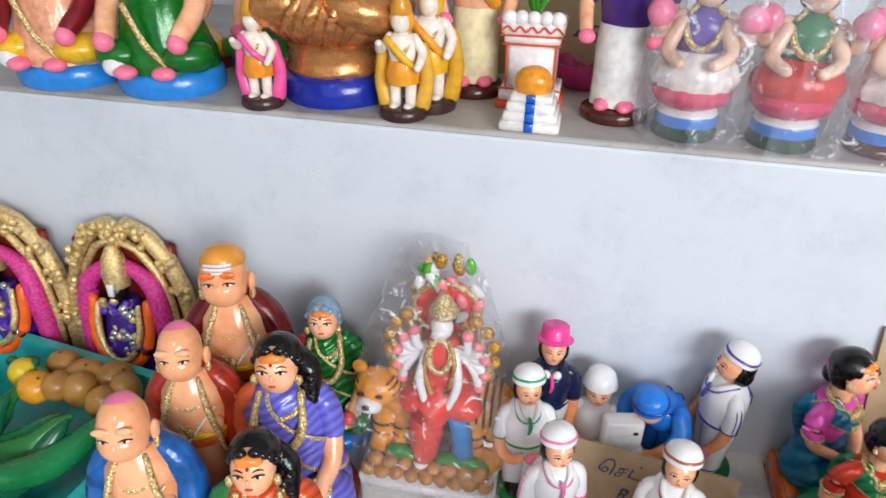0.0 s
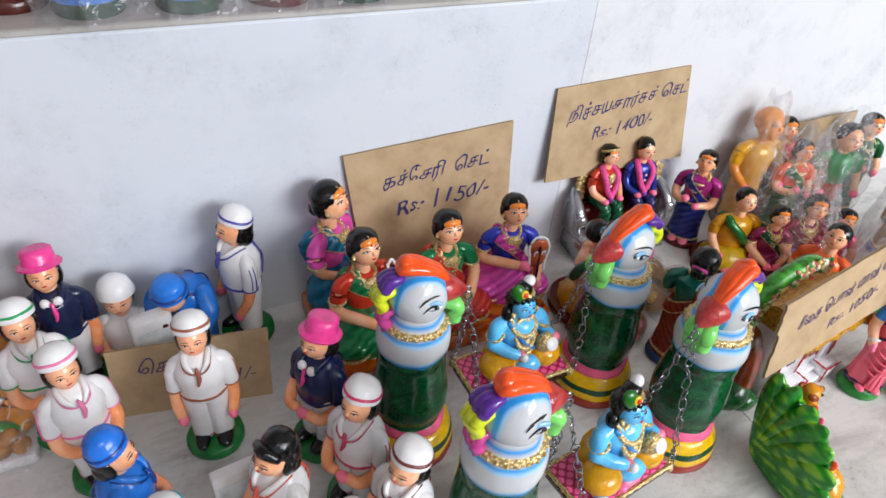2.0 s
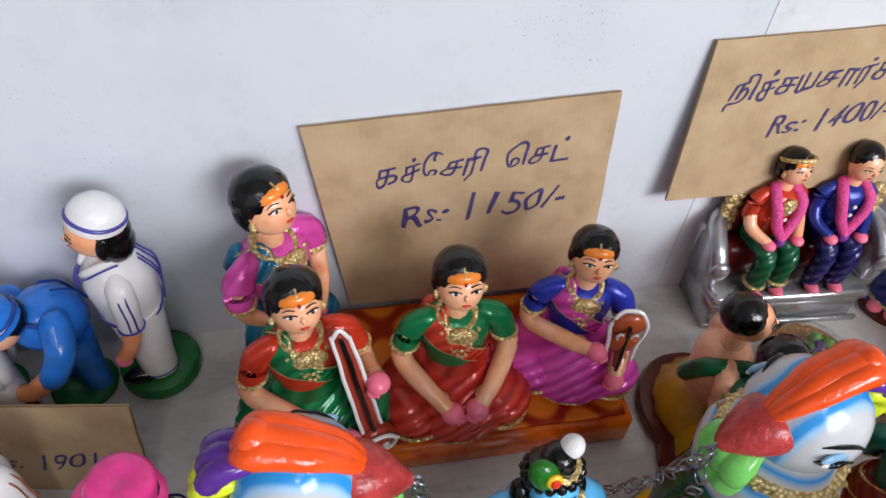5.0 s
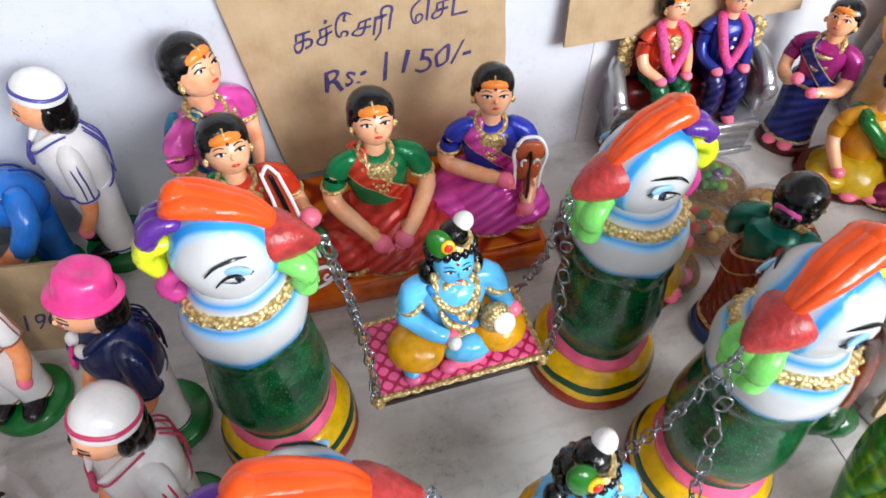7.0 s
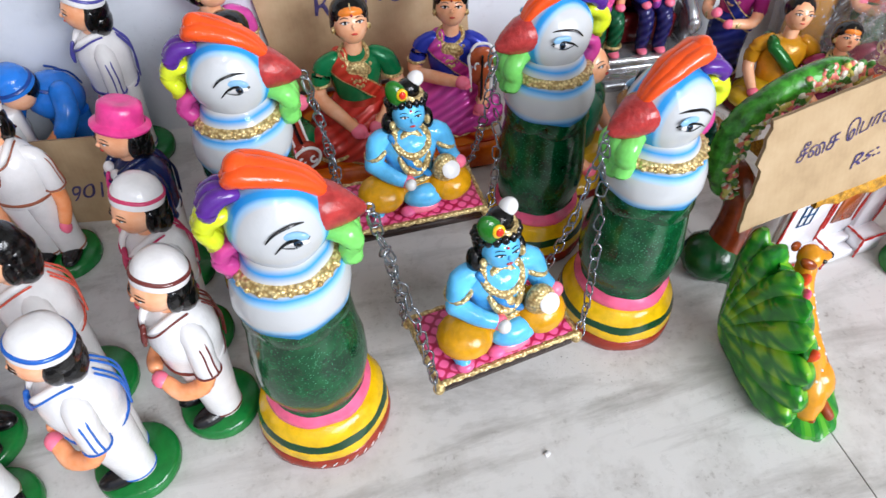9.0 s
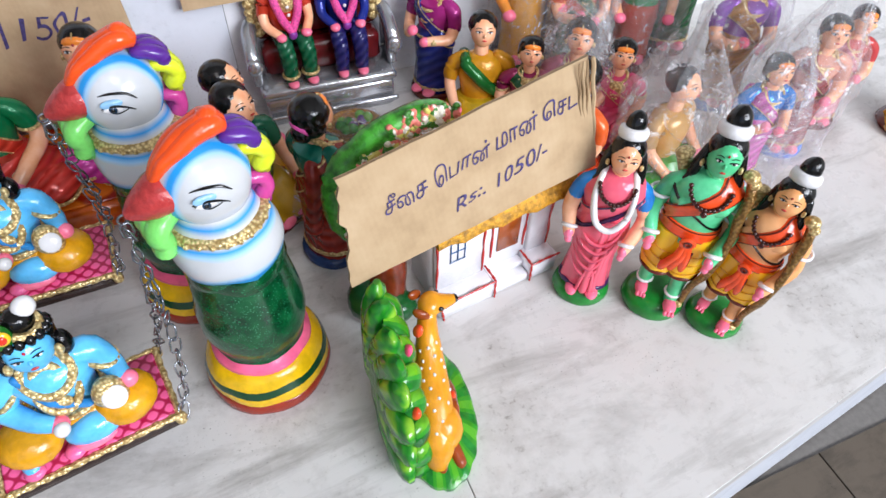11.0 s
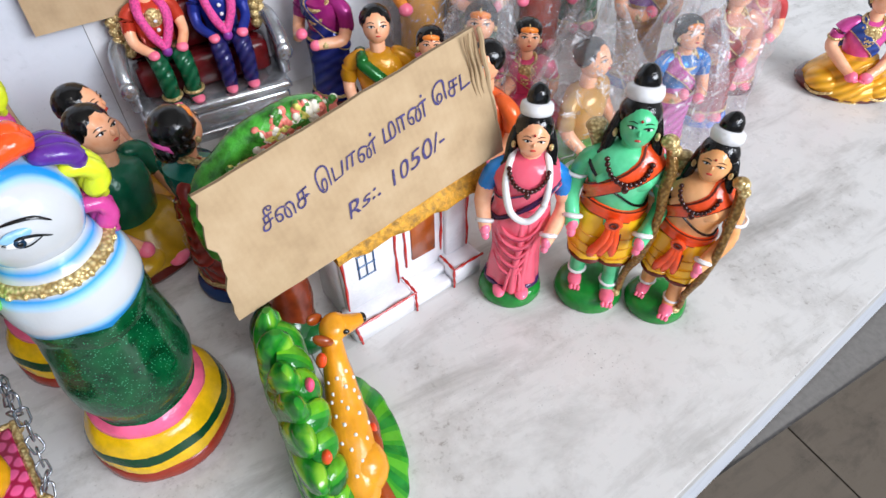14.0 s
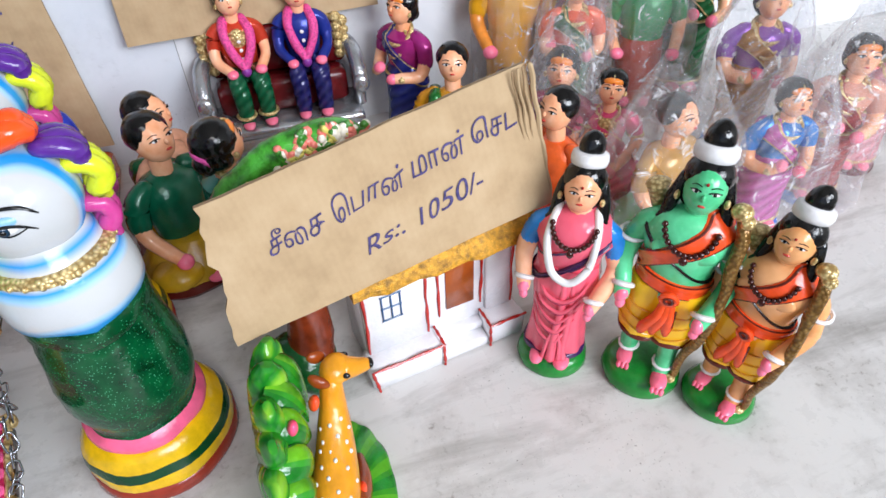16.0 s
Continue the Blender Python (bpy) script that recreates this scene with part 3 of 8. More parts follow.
def staff_doll(x, y, face, label, shirt=WHITE, legs=WHITE, stripe="8a2a34", cap="white", H=0.178, bare=False, fold_arms=True, sleeve=None):
    s = Shape()
    st = paint(stripe)
    sleeve = sleeve or shirt
    doll_base(s, 0.162, 0.065, GREEN_BASE)
    for sx in (-1, 1):
        s.ell((sx * 0.06, -0.055, 0.088), (0.044, 0.088, 0.036), BLACK)
        s.lathe([(0.058, 0.082), (0.062, 0.1), (0.066, 0.2), (0.077, 0.34), (0.084, 0.44), (0.08, 0.49)], legs, (sx * 0.049, 0.004, 0), 1.12, 22, 0.012, 7)
        s.lathe([(0.0605, 0.096), (0.064, 0.099), (0.064, 0.106), (0.061, 0.109)], st, (sx * 0.049, 0.004, 0), 1.12)
    shirt_form = [(0.12, 0.44), (0.126, 0.455), (0.124, 0.48), (0.128, 0.54), (0.136, 0.6), (0.131, 0.65), (0.106, 0.702), (0.074, 0.732), (0.045, 0.75)]
    s.lathe(shirt_form, shirt, sy=0.88, seg=40, fold=0.01, waves=9)
    s.lathe([(0.126, 0.462), (0.1305, 0.465), (0.1305, 0.476), (0.125, 0.479)], st, sy=0.88)
    s.lathe([(0.045, 0.72), (0.045, 0.79)], SKIN)
    for sx in (-1, 1):
        # turned-down collar, edged in the trim colour
        s.tube([(sx * 0.052, 0.03, 0.748), (sx * 0.06, -0.03, 0.745), (sx * 0.05, -0.08, 0.722), (sx * 0.022, -0.106, 0.692)], [0.014, 0.016, 0.016, 0.007], shirt, 8)
        s.tube([(sx * 0.068, 0.02, 0.735), (sx * 0.072, -0.04, 0.728), (sx * 0.058, -0.096, 0.7), (sx * 0.016, -0.118, 0.686), (0.0, -0.11, 0.712)], 0.0045, st, 6)
    tie = paint("e6408f", 0.3) if cap == "pink" else st
    s.tube([(0.0, -0.108, 0.712), (0.004, -0.126, 0.66), (-0.004, -0.132, 0.615)], [0.009, 0.012, 0.007], tie)
    if cap == "pink":
        for sx in (-1, 1):
            s.ell((sx * 0.03, -0.09, 0.71), (0.026, 0.022, 0.03), WHITE, (0, sx * 25, 0), 10, 7)
    for sx in (-1, 1):
        for dx in (0.016, 0.036):
            s.tube([(sx * dx, 0.085, 0.715), (sx * dx * 1.1, 0.122, 0.65), (sx * dx * 1.1, 0.131, 0.58), (sx * dx, 0.12, 0.48)], 0.0042, st, 6)
        s.tube([(sx * 0.055, 0.0, 0.69), (sx * 0.108, 0.0, 0.665), (sx * 0.13, -0.004, 0.61), (sx * 0.139, -0.008, 0.54), (sx * 0.142, -0.01, 0.505)], [0.036, 0.045, 0.047, 0.046, 0.044], sleeve)
        for dy in (-0.012, 0.012):
            s.tube([(sx * 0.115, dy, 0.704), (sx * 0.166, dy, 0.645), (sx * 0.182, dy, 0.56), (sx * 0.184, dy, 0.51)], 0.0038, st, 6)
        s.ring((sx * 0.142, -0.01, 0.498), 0.044, 0.044, 0.0045, st, seg=18)
        if fold_arms:
            s.tube([(sx * 0.142, -0.012, 0.5), (sx * 0.146, -0.05, 0.43), (sx * 0.1, -0.118, 0.405), (sx * 0.04, -0.14, 0.425)],
                   [0.034, 0.034, 0.03, 0.026], ARM)
        else:
            s.tube([(sx * 0.142, -0.012, 0.5), (sx * 0.15, -0.035, 0.41), (sx * 0.132, -0.075, 0.33)], [0.034, 0.032, 0.026], ARM)
            s.ell((sx * 0.128, -0.085, 0.305), (0.026, 0.03, 0.038), HAND)
    if fold_arms:
        s.ell((0.02, -0.15, 0.43), (0.036, 0.028, 0.03), HAND)
    hc = (0, -0.02, 0.848)
    v0 = len(s.v)
    s.ell(hc, (0.07, 0.077, 0.092), SKIN)
    face_marks(s, hc, 0.078)
    s.ell((0, 0.03, 0.855), (0.083, 0.074, 0.095), HAIR)
    s.ell((0, 0.046, 0.8), (0.085, 0.062, 0.078), HAIR)
    for sx in (-1, 1):
        s.ell((sx * 0.066, 0.012, 0.825), (0.02, 0.034, 0.06), HAIR, seg=10, rings=7)
    if cap == "none":
        s.ell((0, 0.008, 0.905), (0.078, 0.078, 0.075), HAIR)
        s.tube([(-0.05, -0.06, 0.91), (0.01, -0.075, 0.93), (0.06, -0.05, 0.91)], [0.02, 0.028, 0.02], HAIR, 8)
    else:
        cm = {"white": WHITE, "pink": paint("e6408f"), "blue": paint("1f6fd2"), "teal": WHITE}[cap]
        hgt = 0.06 if cap in ("pink", "blue") else 0.038
        if cap == "pink":
            s.lathe([(0.08, -0.012), (0.104, -0.01), (0.108, 0.0), (0.1, 0.008), (0.084, 0.014), (0.08, 0.05), (0.076, 0.082), (0.06, 0.093), (0.03, 0.088), (0.008, 0.084)], cm, (0, 0.004, 0.902), rot=(-9, 0, 0))
        else:
            s.lathe([(0.08, -0.013), (0.091, -0.007), (0.093, 0.012), (0.088, 0.021), (0.085, 0.025 + hgt * 0.35), (0.071, 0.037 + hgt * 0.7), (0.04, 0.045 + hgt), (0.01, 0.048 + hgt)],
                    cm, (0, 0.004, 0.906), rot=(-9, 0, 0))
        if cap in ("white", "blue"):
            s.lathe([(0.0895, 0.016), (0.0942, 0.018), (0.0928, 0.026), (0.086, 0.03)], st, (0, 0.004, 0.906), rot=(-9, 0, 0))
    s.turn(v0, hc, -8)
    return put_doll(s, H, x, y, face, label, "set of uniformed clay dolls", "uniformed_doll", side=2.5 if face < 220 else 0)


def head_woman(s, c, r, skin=SKIN, bindi="9a1020", bun=True, hairlen=0.0, ornament=None):
    cx, cy, cz = c
    v0 = len(s.v)
    s.ell(c, (r * 0.88, r * 0.93, r * 1.08), skin)
    face_marks(s, c, r * 0.97, bindi=paint(bindi) if bindi else None)
    s.ell((cx, cy - r * 0.3, cz + r * 0.42), (r * 0.72, r * 0.62, r * 0.36), BROW, (-24, 0, 0))
    s.ell((cx, cy + r * 0.2, cz + r * 0.38), (r * 1.03, r * 1.02, r * 0.92), HAIR)
    s.ell((cx, cy + r * 0.42, cz - r * 0.08), (r * 1.02, r * 0.8, r * 0.95), HAIR)
    s.tube([(cx, cy - r * 0.6, cz + r * 0.92), (cx, cy - r * 0.82, cz + r * 0.72)], [r * 0.05, r * 0.03], GOLD, 6)
    if bun:
        s.ell((cx, cy + r * 1.05, cz - r * 0.35), (r * 0.62, r * 0.5, r * 0.55), HAIR)
    if hairlen:
        s.tube([(cx, cy + r * 0.9, cz), (cx + r * 0.15, cy + r * 1.05, cz - r * 1.0), (cx + r * 0.1, cy + r * 1.0, cz - r * 1.0 - hairlen)],
               [r * 0.6, r * 0.5, r * 0.2], HAIR)
    if ornament:
        s.ring((cx, cy + r * 0.95, cz - r * 0.1), r * 0.5, r * 0.5, r * 0.16, ornament, (70, 0, 0), seg=16)
    for sx in (-1, 1):
        s.ell((cx + sx * r * 0.9, cy - r * 0.1, cz - r * 0.3), (r * 0.13, r * 0.13, r * 0.18), GOLD, seg=8, rings=5)
    s.turn(v0, c, -16)


def sit_woman(x, y, face, label, sari_c, blouse, drape=None, H=0.135, z=0.0, prop=None, legs=True, group="", basemat=None, skin=SKIN, bun=True, hairlen=0.0, slim=1.0):
    """Cross-legged seated woman in a sari."""
    s = Shape()
    sm, bm = sari(sari_c), paint(blouse, 0.3, 0.2)
    dm = sari(drape) if drape else bm
    if basemat:
        s.lathe([(0.4, 0), (0.42, 0.03), (0.4, 0.07), (0.36, 0.08)], basemat, sy=0.8)
    s.lathe([(0.34, 0.0), (0.37, 0.05), (0.35, 0.12), (0.27, 0.21), (0.2, 0.28), (0.17, 0.33)], sm, (0, -0.03, 0.01), 0.86, 40, 0.035, 17)
    for sx in (-1, 1):
        s.ell((sx * 0.22, -0.16, 0.12), (0.16, 0.15, 0.1), sm, (0, 0, sx * 25))
        s.ring((sx * 0.2, -0.17, 0.12), 0.165, 0.15, 0.012, GOLD, (22, sx * 16, 0), 18, 5, (190, 350))
    s.ell((0, -0.27, 0.06), (0.12, 0.08, 0.05), sm)
    s.ring((0, -0.22, 0.07), 0.18, 0.12, 0.014, GOLD, (35, 0, 0), 16, 5, (200, 340))
    s.lathe([(0.145, 0.27), (0.135, 0.34), (0.155, 0.43), (0.17, 0.52), (0.15, 0.6), (0.06, 0.645)], bm, sy=0.8)
    body = [(0.145, 0.27), (0.135, 0.34), (0.155, 0.43), (0.17, 0.52), (0.15, 0.6), (0.06, 0.645)]
    s.wrap(body, 0.8, 0.455, 0.155, 195, 0.062, dm, GOLD, 0.016)
    s.tube([(-0.09, 0.1, 0.58), (-0.1, 0.145, 0.45), (-0.06, 0.16, 0.25)], [0.04, 0.05, 0.06], dm, 10)
    s.tube([(0, 0, 0.6), (0, -0.005, 0.72)], [0.06, 0.055], skin)
    s.ring((0, -0.02, 0.635), 0.085, 0.085, 0.016, GOLD, (24, 0, 0))
    s.ell((0, -0.098, 0.545), (0.088, 0.042, 0.085), GOLD, (18, 0, 0), 20, 12)
    for k in range(-4, 5):
        s.ell((0.021 * k, -0.142 + 0.0028 * k * k, 0.505 + 0.0055 * k * k), (0.013, 0.011, 0.015), GOLD, seg=8, rings=5)
        if abs(k) < 3:
            s.ell((0.017 * k, -0.147 + 0.003 * k * k, 0.465 + 0.008 * k * k), (0.011, 0.01, 0.013), GOLD, seg=8, rings=5)
    s.ring((0, -0.01, 0.3), 0.155, 0.13, 0.014, GOLD)
    hands = {"veena": ((0.07, -0.36, 0.25), (0.24, -0.28, 0.48)), "violin": ((0.07, -0.27, 0.42), (0.2, -0.3, 0.22)),
             "lap": ((-0.06, -0.3, 0.25), (0.06, -0.3, 0.25)), "side": ((-0.3, -0.2, 0.26), (0.28, -0.2, 0.26))}[prop or "lap"]
    for sx, hd in zip((-1, 1), hands):
        el = (sx * 0.25, -0.06, 0.38)
        s.tube([(sx * 0.13, 0, 0.6), (sx * 0.2, -0.005, 0.55), (sx * 0.235, -0.02, 0.46)], [0.055, 0.064, 0.06], bm)
        s.ring((sx * 0.235, -0.02, 0.46), 0.06, 0.06, 0.012, GOLD, seg=14)
        s.tube([(sx * 0.235, -0.02, 0.47), el, ((el[0] + hd[0]) / 2, (el[1] + hd[1]) / 2 - 0.02, (el[2] + hd[2]) / 2), hd], [0.053, 0.051, 0.044, 0.036], skin)
        q = Vector(el) * 0.25 + Vector(hd) * 0.75
        s.ell(tuple(q), (0.05, 0.05, 0.03), GOLD, seg=10, rings=5)
        s.ell(hd, (0.054, 0.056, 0.046), HAND)
        for k in range(3):
            s.ell((hd[0] - sx * (0.02 + 0.014 * k), hd[1] - 0.036 + 0.008 * k, hd[2] - 0.018), (0.013, 0.026, 0.013), HAND, seg=8, rings=5)
    if prop == "veena":
        wood, trim = paint("9a3320", 0.2), WHITE
        a, b = Vector((0.19, -0.34, 0.17)), Vector((0.125, -0.17, 0.74))
        for k in (-1, 0, 1):
            o = Vector((0.026 * k, 0.012 * abs(k), -0.01 * k))
            s.tube([a + o, a.lerp(b, 0.5) + o, b + o], [0.03, 0.026, 0.022], wood, 10)
        for k in (-1, 1):
            o = Vector((0.048 * k, -0.012, -0.018 * k))
            s.tube([a + o, a.lerp(b, 0.5) + o * 0.95, b + o * 0.8], 0.0095, trim, 6)
        s.tube([b + Vector((-0.035, -0.012, 0.01)), b + Vector((0.0, -0.01, 0.05)), b + Vector((0.035, -0.012, -0.01))], 0.0095, trim, 6)
        o = Vector((0, -0.032, 0.008))
        s.tube([a + o, a.lerp(b, 0.5) + o, b + o], 0.011, BLACK, 6)
        s.ell((0.19, -0.335, 0.14), (0.105, 0.06, 0.11), wood, (10, -8, 0))
        s.ring((0.19, -0.382, 0.145), 0.086, 0.088, 0.0105, trim, (98, 0, 0))
        for k in (-1, 1):
            s.ring((0.19 + 0.038 * k, -0.394, 0.14), 0.02, 0.026, 0.0075, trim, (98, 0, 0), 12, 5, (90, 330))
    if prop == "violin":
        wood, trim = paint("a9502c", 0.2), WHITE
        s.ell((0.2, -0.2, 0.56), (0.095, 0.04, 0.095), wood, (12, 0, 0))
        s.ell((0.2, -0.225, 0.45), (0.075, 0.036, 0.1), wood, (12, 0, 0))
        s.tube([(0.2, -0.235, 0.4), (0.2, -0.255, 0.24)], [0.024, 0.018], wood, 8)
        s.tube([(0.128, -0.25, 0.34), (0.126, -0.235, 0.46), (0.112, -0.225, 0.58), (0.15, -0.205, 0.655), (0.2, -0.2, 0.668), (0.25, -0.205, 0.655), (0.29, -0.225, 0.58), (0.274, -0.235, 0.46), (0.262, -0.25, 0.34)], 0.0105, trim, 6)
        s.tube([(0.2, -0.25, 0.6), (0.2, -0.268, 0.42), (0.2, -0.278, 0.26)], 0.009, BLACK, 6)
        for k in (-1, 1):
            s.ring((0.2 + 0.034 * k, -0.255, 0.53), 0.015, 0.028, 0.007, trim, (100, 0, 0), 12, 5, (60, 300))
    head_woman(s, (0, -0.03, 0.845), 0.118, skin, bun=bun, hairlen=hairlen, ornament=paint("e05aa8") if bun else None)
    if slim < 1:
        wide = [slim + (1 - slim) * min(1.0, max(0.0, (q[2] - 0.25) / 0.25)) for q in s.v]
        s.v = [(q[0] * k, q[1] * k, q[2]) for q, k in zip(s.v, wide)]
    return put_doll(s, H, x, y, face, label, group, "seated_lady_doll", z)


def stand_woman(x, y, face, label, sari_c, blouse, H=0.155, base=MAROON, group="", hairlen=0.0, z=0.0):
    s = Shape()
    sm, bm = sari(sari_c), paint(blouse, 0.3, 0.25)
    doll_base(s, 0.17, 0.06, base, 0.9)
    for sx in (-1, 1):
        s.ell((sx * 0.05, -0.12, 0.075), (0.045, 0.06, 0.028), HAND)
    s.lathe([(0.15, 0.06), (0.15, 0.1), (0.135, 0.25), (0.14, 0.4), (0.145, 0.47), (0.11, 0.54)], sm, sy=0.82, seg=40, fold=0.03, waves=15)
    s.lathe([(0.151, 0.085), (0.157, 0.09), (0.156, 0.105), (0.15, 0.11)], GOLD, sy=0.83)
    s.lathe([(0.11, 0.52), (0.115, 0.58), (0.135, 0.66), (0.125, 0.72), (0.05, 0.755)], bm, sy=0.8)
    body = [(0.145, 0.4), (0.14, 0.47), (0.115, 0.54), (0.118, 0.58), (0.136, 0.66), (0.126, 0.72), (0.06, 0.755)]
    s.wrap(body, 0.82, 0.59, 0.125, 195, 0.052, sm, GOLD, 0.014)
    s.tube([(-0.07, 0.09, 0.68), (-0.07, 0.115, 0.5), (-0.05, 0.125, 0.3)], [0.04, 0.045, 0.05], sm, 10)
    s.ring((0, -0.012, 0.5), 0.128, 0.105, 0.009, GOLD, (8, 0, 0))
    s.tube([(0, 0, 0.73), (0, 0, 0.81)], 0.045, SKIN)
    s.ring((0, -0.03, 0.735), 0.075, 0.08, 0.016, GOLD, (35, 0, 0))
    s.ring((0, -0.06, 0.69), 0.065, 0.09, 0.012, GOLD, (60, 0, 0))
    for sx, hd in ((-1, (-0.05, -0.18, 0.56)), (1, (0.06, -0.19, 0.52))):
        s.tube([(sx * 0.1, 0, 0.72), (sx * 0.155, 0, 0.67), (sx * 0.175, -0.01, 0.59)], [0.045, 0.052, 0.048], bm)
        s.tube([(sx * 0.175, -0.01, 0.6), (sx * 0.17, -0.06, 0.52), (sx * 0.1, -0.15, 0.52), hd], [0.042, 0.038, 0.034, 0.028], SKIN)
        s.ell((sx * 0.1, -0.15, 0.52), (0.04, 0.04, 0.03), GOLD, seg=10, rings=5)
        s.ell(hd, (0.036, 0.036, 0.034), HAND)
    head_woman(s, (0, -0.01, 0.885), 0.09, hairlen=hairlen, ornament=paint("e05aa8"))
    return put_doll(s, H, x, y, face, label, group, "standing_lady_doll", z)


def man_doll(x, y, face, label, top, low, H=0.13, z=0.0, seated=True, base=MAROON, skin=SKIN, group="", hair=HAIR, extra=None):
    s = Shape()
    tm, lm = paint(top, 0.3, 0.1), paint(low, 0.32)
    if seated:
        s.lathe([(0.36, 0), (0.38, 0.03), (0.36, 0.07)], base, sy=0.85)
        s.lathe([(0.3, 0.06), (0.31, 0.12), (0.24, 0.2), (0.17, 0.28)], lm, (0, -0.04, 0), 0.9, 32, 0.03, 13)
        for sx in (-1, 1):
            s.ell((sx * 0.22, -0.15, 0.14), (0.15, 0.13, 0.08), lm, (0, 0, sx * 28))
            s.ell((sx * 0.08, -0.3, 0.09), (0.07, 0.05, 0.035), HAND)
        z0, k = 0.0, 1.0
    else:
        doll_base(s, 0.17, 0.06, base)
        for sx in (-1, 1):
            s.ell((sx * 0.055, -0.06, 0.08), (0.045, 0.09, 0.035), HAND)
        s.lathe([(0.13, 0.07), (0.125, 0.2), (0.13, 0.35), (0.12, 0.46)], lm, sy=0.8, fold=0.03, waves=11)
        z0, k = 0.24, 0.76
    def zz(v):
        return z0 + k * v if not seated else v
    s.lathe([(0.15 * k, zz(0.25)), (0.165 * k, zz(0.35)), (0.19 * k, zz(0.5)), (0.165 * k, zz(0.6)), (0.07 * k, zz(0.65))], tm, sy=0.78)
    s.tube([(0, 0, zz(0.6)), (0, -0.005, zz(0.72))], 0.058 * k, skin)
    for sx in (-1, 1):
        hd = (sx * 0.2 * k, -0.22 * k, zz(0.24))
        s.tube([(sx * 0.14 * k, 0, zz(0.61)), (sx * 0.215 * k, 0, zz(0.55)), (sx * 0.24 * k, -0.01, zz(0.44))], [0.055 * k, 0.066 * k, 0.062 * k], tm)
        s.tube([(sx * 0.24 * k, -0.01, zz(0.46)), (sx * 0.25 * k, -0.06 * k, zz(0.36)), hd], [0.05 * k, 0.046 * k, 0.036 * k], skin)
        s.ell(hd, (0.05 * k, 0.05 * k, 0.045 * k), HAND)
    if extra:
        em = paint(extra, 0.3, 0.2)
        s.tube([(-0.13 * k, -0.1 * k, zz(0.6)), (0.0, -0.155 * k, zz(0.48)), (0.13 * k, -0.1 * k, zz(0.33))], [0.05 * k, 0.055 * k, 0.045 * k], em, 10)
        s.tube([(-0.13 * k, -0.08 * k, zz(0.62)), (-0.13 * k, 0.09 * k, zz(0.58)), (-0.05 * k, 0.15 * k, zz(0.4))], [0.05 * k, 0.05 * k, 0.05 * k], em, 10)
    r = 0.118 * k if seated else 0.14 * k
    hc = (0, -0.02, 1 - r * 1.25)
    v0 = len(s.v)
    s.ell(hc, (r * 0.86, r * 0.92, r * 1.08), skin)
    face_marks(s, hc, r * 0.96, skin=skin)
    s.ell((0, hc[1] + r * 0.24, hc[2] + r * 0.34), (r * 1.0, r * 0.98, r * 0.92), hair)
    s.turn(v0, hc, -15)
    return put_doll(s, H, x, y, face, label, group, "man_doll", z)


